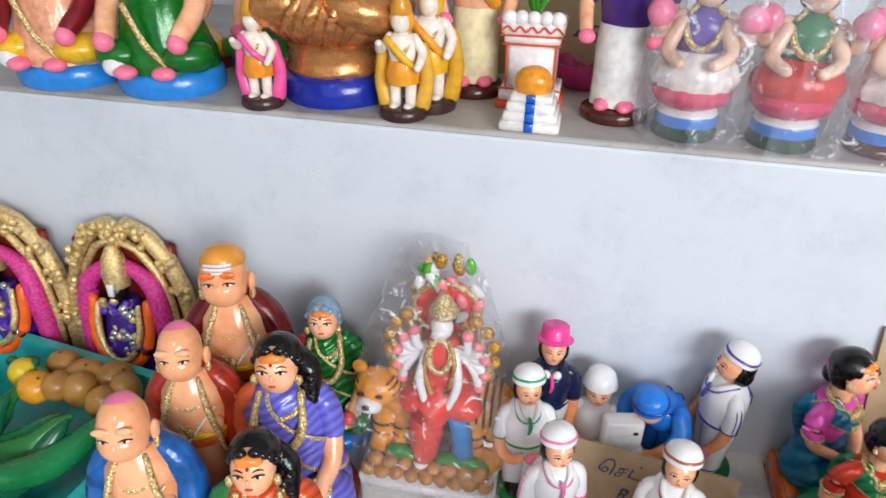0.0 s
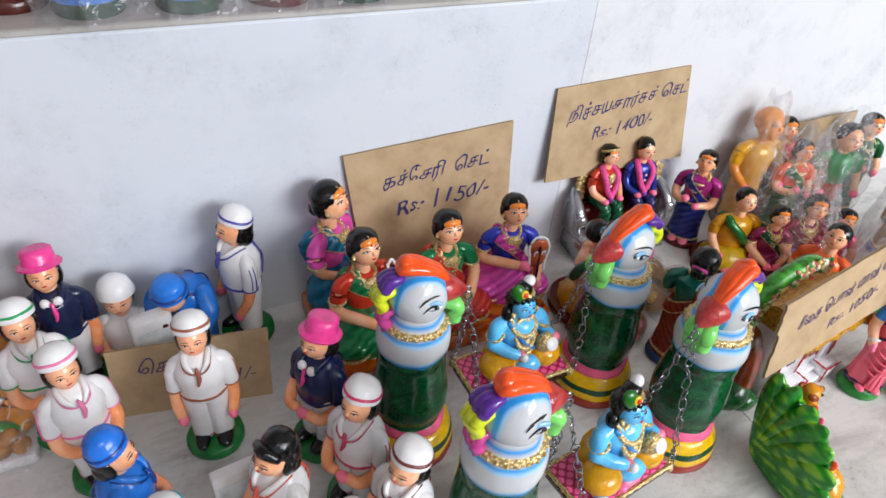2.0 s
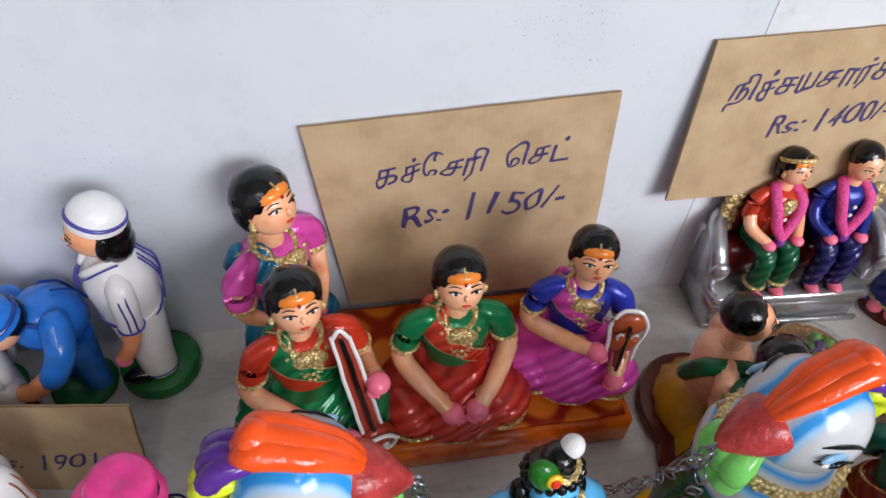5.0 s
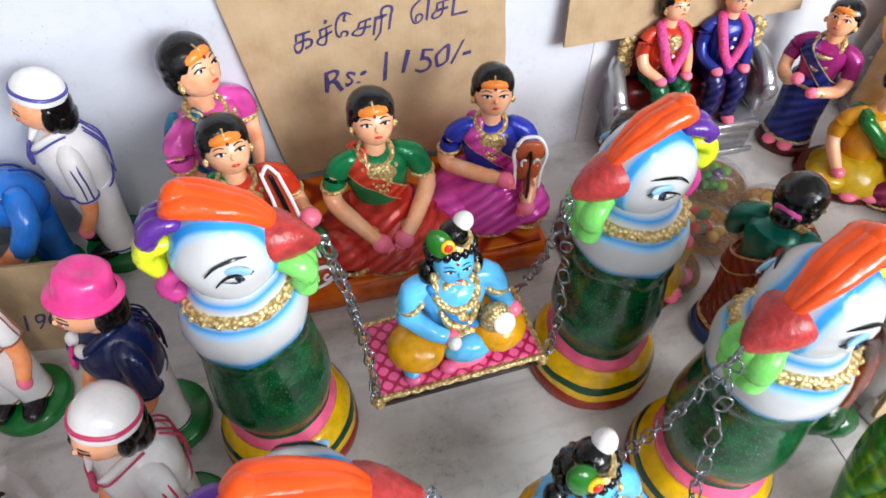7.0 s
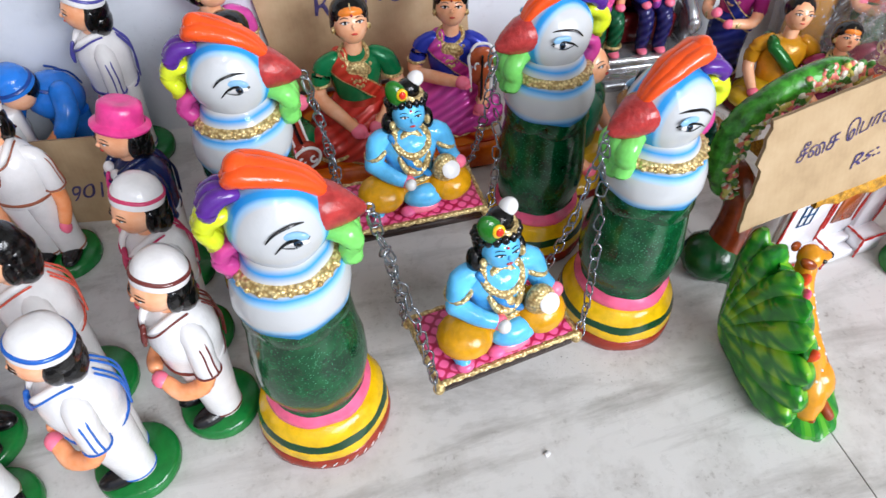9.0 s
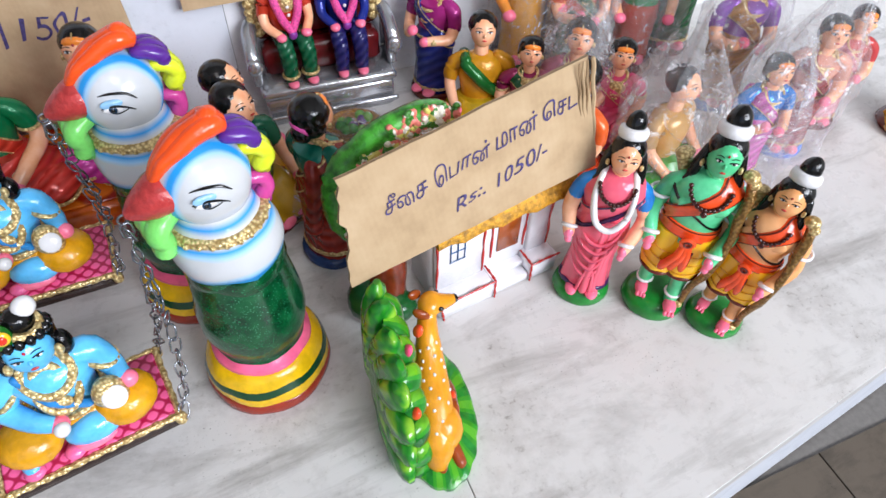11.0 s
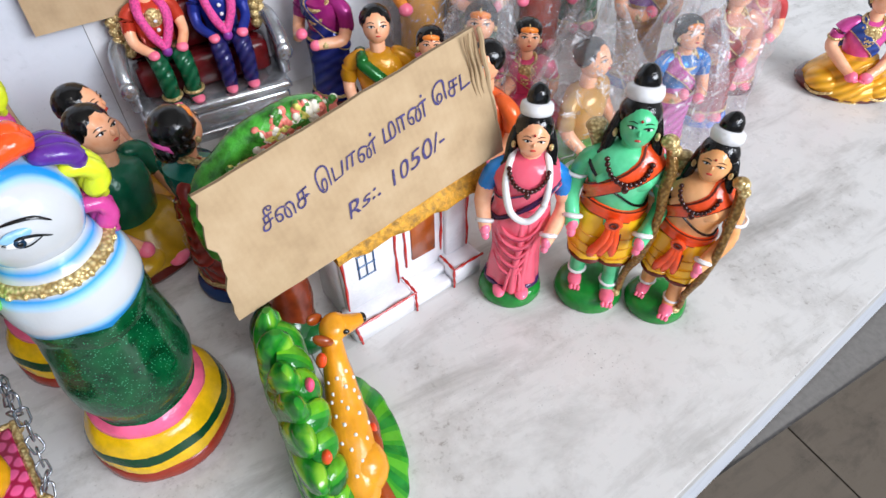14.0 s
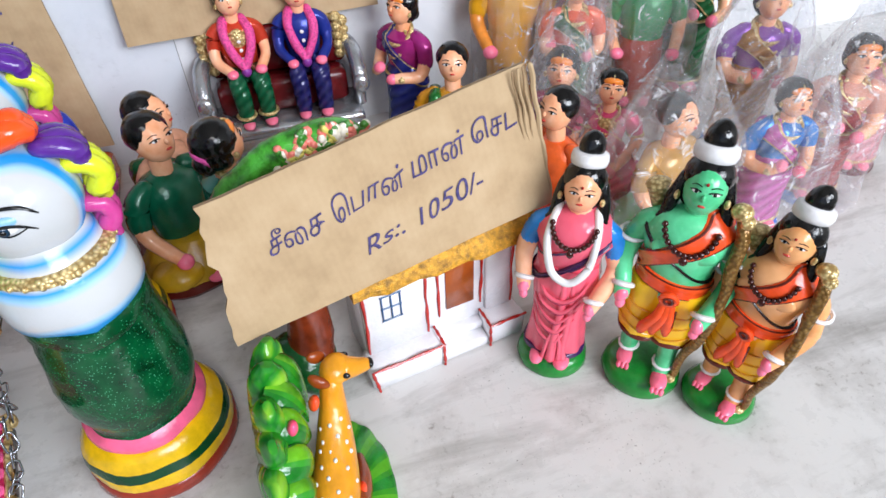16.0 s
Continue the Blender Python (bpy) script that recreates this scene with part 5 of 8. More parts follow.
def peacock(x, y, turn, label, chalk=False):
    """Lathe-turned peacock pillar, one mesh; the beak points to +x before it is turned."""
    s = Shape()
    brown, yel, dkg, pink = paint("8f2f1d", 0.3), paint("e3b50e", 0.24, 0, 0.2), paint("0c3f22", 0.25), paint("f0648c", 0.3)
    wht, blu, gl = paint("ece9e2", 0.24, 0, 0.06), paint("2a97e0", 0.28), glitter_green()
    s.lathe([(0.0465, 0, brown), (0.048, 0.003, brown), (0.048, 0.011, brown), (0.0465, 0.0125, yel), (0.0475, 0.015, yel), (0.0465, 0.022, dkg), (0.0442, 0.0285, yel),
             (0.041, 0.034, yel), (0.0375, 0.0385, yel), (0.0358, 0.039, pink), (0.0372, 0.0415, pink), (0.0366, 0.047, pink), (0.033, 0.05, gl),
             (0.0322, 0.052, gl), (0.0352, 0.062, gl), (0.0374, 0.074, gl), (0.0374, 0.088, gl), (0.0352, 0.104, gl), (0.033, 0.12, gl), (0.0305, 0.134, gl), (0.029, 0.15, gl)], gl, seg=40)
    # modelled cape hem below the collar
    rows = []
    for r, z, wv in ((0.0302, 0.131, 1.0), (0.0332, 0.135, 1.0), (0.0322, 0.144, 0.4), (0.029, 0.15, 0.0)):
        rows.append([(r * math.cos(a), r * math.sin(a), z - wv * 0.005 * abs(math.cos(2 * a))) for a in (2 * math.pi * j / 48 for j in range(48))])
    s.grid(rows, gl)
    # white collar with a pointed lower edge
    rows = []
    for r, z, wv in ((0.031, 0.1435, 1.0), (0.0338, 0.1455, 1.0), (0.035, 0.153, 0.4), (0.0345, 0.161, 0), (0.0322, 0.168, 0), (0.0288, 0.174, 0), (0.025, 0.18, 0), (0.022, 0.188, 0)):
        dx = max(0.0, (z - 0.143)) * 0.06
        rows.append([(dx + r * math.cos(a), r * math.sin(a), z - wv * 0.0045 * (1 - abs(math.cos(a)) ** 0.6)) for a in (2 * math.pi * j / 48 for j in range(48))])
    s.grid(rows, NECK)
    s.lathe([(0.0292, 0.1725), (0.0306, 0.1738), (0.0302, 0.1765), (0.0275, 0.1782)], GOLD, (0.002, 0, 0), seg=36, rot=(0, 0, 0))
    for k in range(24):
        a = 2 * math.pi * k / 24
        s.ell((0.002 + 0.0302 * math.cos(a), 0.0302 * math.sin(a), 0.175), (0.0021, 0.0021, 0.0019), GOLD, seg=6, rings=4)
    s.ell((0.003, 0, 0.2035), (0.0272, 0.0258, 0.0288), CHEEK, seg=32, rings=20)
    eye0 = len(s.v)
    for sy in (-1, 1):
        # eye on each cheek
        lid = paint("8fbfe2", 0.3)
        s.ell((0.0105, sy * 0.0222, 0.2062), (0.0075, 0.0017, 0.0034), lid, seg=14, rings=6)
        s.ell((0.0105, sy * 0.0228, 0.2028), (0.0068, 0.0014, 0.0026), WHITE, seg=14, rings=6)
        s.ell((0.0112, sy * 0.0238, 0.203), (0.0027, 0.0009, 0.0026), paint("16324a", 0.2), seg=12, rings=6)
        s.ell((0.0114, sy * 0.0243, 0.203), (0.0015, 0.0007, 0.0015), BLACK, seg=10, rings=6)
        s.tube([(-0.0008, sy * 0.0244, 0.1994), (0.0042, sy * 0.0243, 0.2038), (0.0108, sy * 0.0238, 0.2058), (0.0178, sy * 0.0198, 0.2028)], [0.0003, 0.0007, 0.0009, 0.0004], BLACK, 6)
        s.tube([(0.003, sy * 0.0241, 0.2016), (0.0102, sy * 0.0237, 0.1998), (0.0172, sy * 0.02, 0.2022)], [0.0003, 0.0005, 0.0003], BLACK, 6)
        s.tube([(-0.0035, sy * 0.0238, 0.2062), (0.002, sy * 0.0231, 0.2112), (0.0098, sy * 0.0216, 0.2132), (0.0165, sy * 0.0184, 0.2112)], [0.0003, 0.0008, 0.0009, 0.0003], BLACK, 6)
    s.v[eye0:] = [(q[0] * 1.02, q[1] * 1.065, q[2] + 0.004) for q in s.v[eye0:]]
    top0 = len(s.v)
    red = paint("b23a38", 0.18, 0, 0.3, 110, 0.5, "8a2828")
    s.lathe([(0.0122, -0.002), (0.013, 0.001), (0.0126, 0.005), (0.0102, 0.012), (0.0068, 0.019), (0.003, 0.0245), (0.001, 0.0258)], red, (0.0225, 0, 0.2025), 1.0, 20, rot=(0, 108, 0))
    lime, yg = paint("7edb6a", 0.22), paint("d6e02a", 0.22)
    for dy, l in ((-0.006, 0.85), (0.0, 1.05), (0.006, 0.9)):
        s.tube([(0.0255, dy * 0.5, 0.188), (0.034, dy, 0.1855), (0.0365, dy * 1.1, 0.1855 - 0.007 * l), (0.0345, dy * 1.1, 0.1855 - 0.014 * l), (0.0355, dy, 0.1855 - 0.021 * l), (0.032, dy * 0.8, 0.1855 - 0.027 * l)],
               [0.006, 0.0072, 0.0068, 0.006, 0.0062, 0.003], lime, 12)
    org = paint("f2541a", 0.22, 0, 0.12)
    for k in (-1, 0, 1):
        dy, f = 0.0042 * k, 1 - 0.14 * abs(k)
        s.tube([(0.0265, dy * 0.5, 0.213), (0.021, dy * 0.8, 0.2196), (0.012, dy, 0.2262), (0.002, dy * 1.1, 0.2312 + 0.0006 * k), (-0.0075, dy * 1.1, 0.2338), (-0.0125, dy, 0.2318)],
               [0.0028 * f, 0.0044 * f, 0.0055 * f, 0.0063 * f, 0.0072 * f, 0.0052 * f], org, 14)
    s.ell((-0.0085, 0, 0.2365), (0.0062, 0.007, 0.0058), org)
    s.v[top0:] = [(q[0] * 1.05, q[1] * 1.1, q[2] + 0.0045) for q in s.v[top0:]]
    if chalk:
        rc = random.Random(5)
        for k in range(7):
            a = radians(-98 + 9 * k)
            c, t = (0.0483 * math.cos(a), 0.0483 * math.sin(a)), (-math.sin(a), math.cos(a))
            s.tube([(c[0] - 0.0014 * t[0], c[1] - 0.0014 * t[1], 0.005 + 0.002 * rc.random()), (c[0] + 0.0014 * t[0], c[1] + 0.0014 * t[1], 0.0075 + 0.003 * rc.random())], 0.0004, WHITE, 5)
    pur, mag = paint("5b2d8f", 0.26), paint("c9448f", 0.28)
    back0 = len(s.v)
    for dy in (-0.0052, 0.0, 0.0052):
        w1, k1 = 0.0008 * math.sin(700 * dy), 1 - 30 * abs(dy)
        s.tube([(-0.0145, dy * 0.8, 0.2235), (-0.0215, dy, 0.222 + w1), (-0.0265, dy * 1.1, 0.2165), (-0.0255, dy, 0.211)], [0.0045, 0.0066 * k1, 0.0062 * k1, 0.0038], pur, 11)
        s.tube([(-0.022, dy * 0.9, 0.211), (-0.0285 - w1, dy, 0.209), (-0.0315, dy * 1.1, 0.2025), (-0.0285, dy, 0.196 + w1), (-0.0305, dy * 0.9, 0.191)], [0.0044, 0.0064 * k1, 0.0062 * k1, 0.0055, 0.0032], yg, 11)
        s.tube([(-0.0205, dy * 0.9, 0.189), (-0.0265 + w1, dy, 0.186), (-0.0285, dy * 1.1, 0.1795), (-0.0255, dy, 0.174), (-0.0275, dy * 0.9, 0.168)], [0.004, 0.0058 * k1, 0.0056 * k1, 0.0052, 0.0026], mag, 11)
    s.v[back0:] = [(q[0] * 1.06, q[1] * 1.1, q[2] + 0.0045) for q in s.v[back0:]]
    s.ring((0.0505, 0, 0.1985), 0.0028, 0.0028, 0.0007, STEEL, (90, 0, 0), 12)
    return thing("peacock_pillar", s, pose(x, y, 0, 0, 0, turn), label, "peacock statue", "peacock swing pillars", rough=0.0013)


PC = {"A": (0.458, 0.5485, -5), "B": (0.689, 0.548, 190), "C": (0.4785, 0.4075, 0), "D": (0.725, 0.4455, 196)}


def beak_ring(key):
    x, y, a = PC[key]
    return (x + 0.0505 * math.cos(radians(a)), y + 0.0505 * math.sin(radians(a)), 0.1965)



for k, (px, py, turned) in PC.items():
    peacock(px, py, turned, "painted peacock pillar, green glitter body, orange crest, yellow base", k == "C")

link_mesh = Shape()
link_pts = [(0.0033 * math.cos(a), 0, 0.0033 * math.sin(a) + (0.0026 if math.sin(a) > 0 else -0.0026)) for a in (2 * math.pi * i / 12 for i in range(13))]
link_mesh.tube(link_pts, 0.00068, STEEL, 6)
LINK = link_mesh.mesh("link")


def hang_chain(parent, a, b, sag):
    a, b = Vector(a), Vector(b)
    ch = new("chain")
    ch.parent = parent
    tagged(ch, "thin steel chain")
    n = max(6, int((b - a).length / 0.0098))
    rc = random.Random(int(1000 * (a.x + b.y + b.z)))
    pts = []
    for i in range(n + 1):
        u = i / n
        pts.append(a.lerp(b, u) + Vector((0, 0, -sag * 4 * u * (1 - u))) + Vector((sag * 0.35 * math.sin(3.1 * u), 0, 0)))
    for i in range(n):
        d = pts[i + 1] - pts[i]
        q = d.to_track_quat("Z", "Y")
        ln = new("link", LINK)
        ln.parent = ch
        ln.matrix_basis = Matrix.LocRotScale((pts[i] + pts[i + 1]) / 2, q, None) @ pose(0, 0, 0, rc.uniform(-16, 16), rc.uniform(-16, 16), 45 + 90 * (i % 2) + rc.uniform(-35, 35))
    return ch


def swing(cx, cy, rz, w, d, z, left, right, label):
    top = empty("swing", pose(cx, cy, 0, 0, 0, rz), label, "swing", "peacock swings")
    inv = pose(cx, cy, 0, 0, 0, rz).inverted()
    s = Shape()
    s.box((-w / 2, -d / 2, z - 0.016), (w / 2, d / 2, z - 0.003), paint("2a1712", 0.35), 0.2)
    part("seat", s, top, "dark wooden swing seat", rough=0.0003)
    s = Shape()
    s.box((-w / 2 + 0.002, -d / 2 + 0.002, z - 0.003), (w / 2 - 0.002, d / 2 - 0.002, z), brocade("a81444", "f0629a"), 0.25)
    part("cushion", s, top, "pink cross-hatched cushion")
    s = Shape()
    c = [(-w / 2, -d / 2), (w / 2, -d / 2), (w / 2, d / 2), (-w / 2, d / 2)]
    for i in range(4):
        p, q = c[i], c[(i + 1) % 4]
        n = 22 if i % 2 == 0 else 11
        s.tube([(p[0] + (q[0] - p[0]) * k / n, p[1] + (q[1] - p[1]) * k / n, z - 0.002) for k in range(n + 1)],
               [0.0018 + 0.0008 * (k % 2) for k in range(n + 1)], GOLD, 6)
        s.ell((p[0], p[1], z - 0.006), (0.0042, 0.0042, 0.0058), GOLD, seg=10, rings=6)
    part("gold_trim", s, top, "raised gold border")
    for src, sx in ((left, -1), (right, 1)):
        a = inv @ Vector(src)
        for sy, sg in ((-1, 0.016), (1, 0.009)):
            hang_chain(top, a, (sx * (w / 2 + 0.002), sy * d / 2, z - 0.004), sg)
    return top


swing(0.605, 0.409, 9, 0.106, 0.058, 0.062, beak_ring("C"), beak_ring("D"), "toy swing seat on chains between two peacock pillars")
swing(0.577, 0.550, 2, 0.114, 0.058, 0.066, beak_ring("A"), beak_ring("B"), "toy swing seat hung between the rear peacock pillars")
krishna(0.606, 0.413, 0.062, 279, "blue-painted seated clay doll with gold ornaments on swing")
krishna(0.579, 0.556, 0.066, 272, "sky-blue seated clay doll with peacock feather on swing")

# ---- musicians on their platform ----
s = Shape()
orange = brocade("9c2408", "e2791a", 26, 0.12)
rim = paint("d9690f", 0.16, 0, 0.3, 30, 0.2, "a8300c")
platform = empty("musicians_platform", pose(0.402, 0.642, 0), "glossy orange and red painted clay platform", "platform")
s.box((0, 0, 0), (0.288, 0.137, 0.028), rim, 0.12)
part("block", s, platform, "glossy orange clay block", rough=0.0006)
s = Shape()
s.box((0.006, 0.006, 0.028), (0.282, 0.131, 0.0305), orange, 0.3)
part("painted_top", s, platform, "red and orange diamond-painted top", rough=0.0004)
Zp = 0.0305
MG = "seated musician dolls"
sit_woman(0.436, 0.755, 318, "seated lady doll in teal sari and pink blouse", "0f6f92", "e254b0", "0f6f92", 0.17, Zp, "lap", group=MG, slim=0.6)
sit_woman(0.454, 0.684, 286, "lady doll in green sari playing a veena", "0c7a46", "cf3a22", "0c7a46", 0.15, Zp, "veena", group=MG)
sit_woman(0.556, 0.690, 272, "lady doll in red sari with folded hands", "c9362c", "0b7a48", "d0402c", 0.148, Zp, "lap", group=MG)
sit_woman(0.652, 0.706, 258, "lady doll in magenta sari holding a violin", "de4ab4", "2a3ab0", "de4ab4", 0.14, Zp, "violin", group=MG)


# ---- cardboard price boards ----
def board(tl, tr, br, bl, label, lines, torn=0.0, thick=0.003, folded=False):
    """A corrugated board through four corners, with handwriting on its front."""
    tl, tr, br, bl = (Vector(p) for p in (tl, tr, br, bl))
    o = (tl + tr + br + bl) / 4
    ex = ((tr - tl) + (br - bl)).normalized()
    ny = ex.cross((tl - bl) + (tr - br)).normalized()
    ez = ny.cross(ex)
    m = Matrix((ex, ez, ny)).transposed().to_4x4()
    m.translation = o
    inv = m.inverted()
    q = [inv @ p for p in (bl, br, tr, tl)]
    top = empty("price_board", m, label, "sign", "cardboard price boards")
    out = []
    for i in range(4):
        a, b = q[i], q[(i + 1) % 4]
        n = 14
        for k in range(n):
            p = a.lerp(b, k / n)
            j = torn if i == 3 else 0.0006
            out.append(Vector((p.x + j * (noise.noise(Vector((k * 1.7, i, 3.3))) + 0.5 * noise.noise(Vector((k * 4.1, i, 1.3)))), p.y + (0.0012 if torn else 0.0005) * noise.noise(Vector((k * 1.3, i, 7.7))), 0)))
    cm, edge = cardboard_mat(), paint("8a6f4c", 0.9, 0, 0.3, 900)
    s = Shape()
    zs = (-thick, -thick * 0.8, -thick * 0.2, 0)
    c0 = sum(out, Vector()) / len(out)
    rows = [[Vector((p.x, p.y, zz)) for p in out] for zz in zs]
    s.grid(rows, lambda i: edge if i == 1 else cm)
    part("panel", s, top, "", smooth=False)
    if folded:
        s = Shape()
        a, b = q[2], q[1]
        for k, (dx, r) in enumerate(((0.0015, 0.0016), (-0.0035, 0.0007), (-0.0065, 0.0009), (-0.0095, 0.0006))):
            s.tube([a.lerp(b, n / 12) + Vector((dx + 0.0006 * math.sin(n * 1.9 + k), -0.001 if n == 0 else 0, -0.0008)) for n in range(13)], r, paint("9c8160", 0.9, 0, 0.2, 300) if k % 2 else cm, 6)
        part("folded_edge", s, top, "creased corrugated edge with bared ribs")
    w, h = (tr - tl).length, (tl - bl).length
    for body, fx, fz, size, rot, sq in lines:
        writing(body, size, pose(fx * w, fz * h, 0.0006, 0, 0, rot), top, squeeze=sq)
    return top


board((0.464, 0.785, 0.208), (0.683, 0.785, 0.222), (0.694, 0.778, 0.032), (0.487, 0.778, 0.032), "brown cardboard price board behind the musician dolls",
      [("கச்ேசரி  ெசட்", 0.0, 0.26, 0.027, 3, 0.78), ("Rs: 1150/-", 0.04, 0.03, 0.034, 5, 0.95)])
board((0.741, 0.786, 0.257), (0.951, 0.786, 0.266), (0.972, 0.774, 0.13), (0.739, 0.772, 0.128), "brown cardboard price board above the silver bench",
      [("நிச்சயதார்தத் ெசட்", 0.03, 0.25, 0.025, 4, 0.78), ("Rs: 1400/-", 0.0, -0.02, 0.026, 5, 0.95)])
board((0.795, 0.437, 0.186), (0.976, 0.447, 0.221), (0.994, 0.441, 0.13), (0.793, 0.413, 0.1), "torn cardboard price board propped on the toy house",
      [("சீைத ெபான் மான் ெசட", 0.045, 0.14, 0.0198, 5, 0.64), ("Rs:. 1050/-", 0.1, -0.17, 0.0185, 7, 0.98)], torn=0.008, folded=True)
board((0.186, 0.69, 0.084), (0.343, 0.666, 0.088), (0.338, 0.653, 0.0), (0.182, 0.676, 0.0), "brown cardboard price board among uniformed dolls",
      [("ெசட்", -0.2, 0.2, 0.024, 1, 0.8), ("Rs. 1901/-", 0.1, -0.14, 0.024, 2, 0.95)])
board((1.16, 0.772, 0.15), (1.335, 0.772, 0.155), (1.32, 0.752, 0.0), (1.175, 0.752, 0.0), "brown cardboard price board behind wrapped dolls",
      [("ெசட்", 0.2, 0.0, 0.026, 2, 0.8), ("2100/-", 0.14, -0.28, 0.028, 3, 0.95)])
board((0.02, 0.99, 0.56), (0.2, 0.99, 0.565), (0.195, 0.975, 0.372), (0.025, 0.975, 0.372), "cardboard price board on the upper ledge",
      [("ெசட்", 0.1, 0.05, 0.03, 0, 0.8), ("Rs. 450/-", 0.12, -0.24, 0.032, 0, 0.95)])


# ---- betrothal bench and its couple ----
s = Shape()
s.box((-0.074, -0.044, 0), (0.074, 0.03, 0.034), SILVER, 0.1)
s.box((-0.077, -0.048, 0.034), (0.077, 0.03, 0.046), SILVER, 0.3)
s.tube([(-0.075, -0.0485, 0.012), (0.075, -0.0485, 0.012)], 0.0035, SILVER, 8)
bench = empty("toy_bench", pose(0.866, 0.763, 0, 0, 0, -3) @ Matrix.Diagonal((0.95, 0.74, 1, 1)), "silver-painted toy bench with maroon back and gilt corners", "bench")
part("base", s, bench, "silver-painted stepped base", rough=0.0006)
s = Shape()
s.box((-0.066, -0.012, 0.046), (0.066, 0.024, 0.08), paint("5e1216", 0.3, 0, 0.3), 0.15)
part("seat", s, bench, "maroon cushioned seat", rough=0.0006)
s = Shape()
s.box((-0.068, 0.014, 0.08), (0.068, 0.026, 0.126), paint("5e1216", 0.3, 0, 0.3), 0.3)
s.ring((0, 0.019, 0.118), 0.066, 0.014, 0.0045, GOLD, (90, 0, 0), 24, 7, (0, 180))
for sx in (-1, 1):
    for k in range(9):
        s.ell((sx * (0.064 + 0.006 * (k % 2)), 0.014, 0.09 + 0.0045 * k), (0.0062, 0.007, 0.0055), GOLD, seg=8, rings=5)
part("backrest", s, bench, "maroon backrest with raised gilt ornament", rough=0.0004)
for sx in (-1, 1):
    s = Shape()
    s.tube([(sx * 0.07, 0.02, 0.1), (sx * 0.076, 0.005, 0.095), (sx * 0.078, -0.02, 0.083), (sx * 0.078, -0.032, 0.07)], [0.008, 0.0085, 0.008, 0.0085], SILVER, 10)
    s.ell((sx * 0.078, -0.034, 0.072), (0.009, 0.008, 0.0095), SILVER)
    s.box((sx * 0.077 - 0.005, -0.03, 0.046), (sx * 0.077 + 0.005, 0.02, 0.084), SILVER, 0.2)
    part("armrest", s, bench, "silver scrolled armrest", rough=0.0004)


def bench_sitter(x, y, z, face, top, low, garland, woman, label):
    s = Shape()
    tm, lm = paint(top, 0.3, 0.25), sari(low)
    s.ell((0, 0.0, 0.12), (0.17, 0.14, 0.11), lm)
    for sx in (-1, 1):
        s.tube([(sx * 0.08, 0, 0.13), (sx * 0.1, -0.2, 0.13), (sx * 0.1, -0.27, 0.05), (sx * 0.1, -0.27, -0.22)], [0.085, 0.082, 0.08, 0.07], lm, 12)
        s.ell((sx * 0.1, -0.32, -0.245), (0.055, 0.085, 0.035), HAND)
        if woman:
            s.ring((sx * 0.1, -0.27, -0.17), 0.08, 0.08, 0.016, GOLD, seg=14)
    s.lathe([(0.15, 0.12), (0.145, 0.25), (0.17, 0.42), (0.15, 0.54), (0.06, 0.59)], tm, sy=0.78)
    for sx in (-1, 1):
        s.tube([(sx * 0.13, 0, 0.54), (sx * 0.19, 0, 0.48), (sx * 0.215, -0.02, 0.37)], [0.055, 0.062, 0.058], tm)
        arm = SKIN if woman else tm
        s.tube([(sx * 0.215, -0.02, 0.39), (sx * 0.21, -0.1, 0.29), (sx * 0.13, -0.22, 0.23)], [0.05, 0.046, 0.04], arm)
        s.ell((sx * 0.125, -0.24, 0.22), (0.05, 0.06, 0.04), HAND)
        s.tube([(sx * 0.08, 0.0, 0.6), (sx * 0.11, -0.12, 0.52), (sx * 0.07, -0.17, 0.36), (0.0, -0.2, 0.24)], 0.04, paint(garland, 0.6, 0, 0.4, 500, 1.0), 9)
    s.ell((0, -0.21, 0.21), (0.045, 0.04, 0.05), paint("8a3a9a", 0.5))
    for k in range(3):
        s.ell((0, -0.15, 0.3 + 0.08 * k), (0.018, 0.014, 0.018), WHITE, seg=7, rings=4)
    s.tube([(0, 0, 0.56), (0, 0, 0.66)], 0.058, SKIN)
    if woman:
        s.ell((0, -0.115, 0.47), (0.075, 0.04, 0.1), GOLD, (10, 0, 0))
        s.ring((0, -0.04, 0.56), 0.09, 0.1, 0.02, GOLD, (38, 0, 0))
        head_woman(s, (0, -0.02, 0.77), 0.118, ornament=paint("e05aa8"))
        s.ring((0, -0.0, 0.85), 0.115, 0.115, 0.016, GOLD, (-25, 0, 0))
    else:
        s.ell((0, -0.02, 0.77), (0.11, 0.118, 0.14), SKIN)
        face_marks(s, (0, -0.02, 0.77), 0.122)
        s.ell((0, 0.008, 0.82), (0.122, 0.12, 0.118), HAIR)
    return put_doll(s, 0.106, x, y, face, label, "betrothal couple", "bench_doll", z)


bench_sitter(0.833, 0.767, 0.077, 275, "c8402a", "0b5a38", "f0509c", True, "bride doll in red and green with pink garland")
bench_sitter(0.893, 0.766, 0.077, 266, "24348e", "20205e", "f0509c", False, "groom doll in navy suit with pink garland")

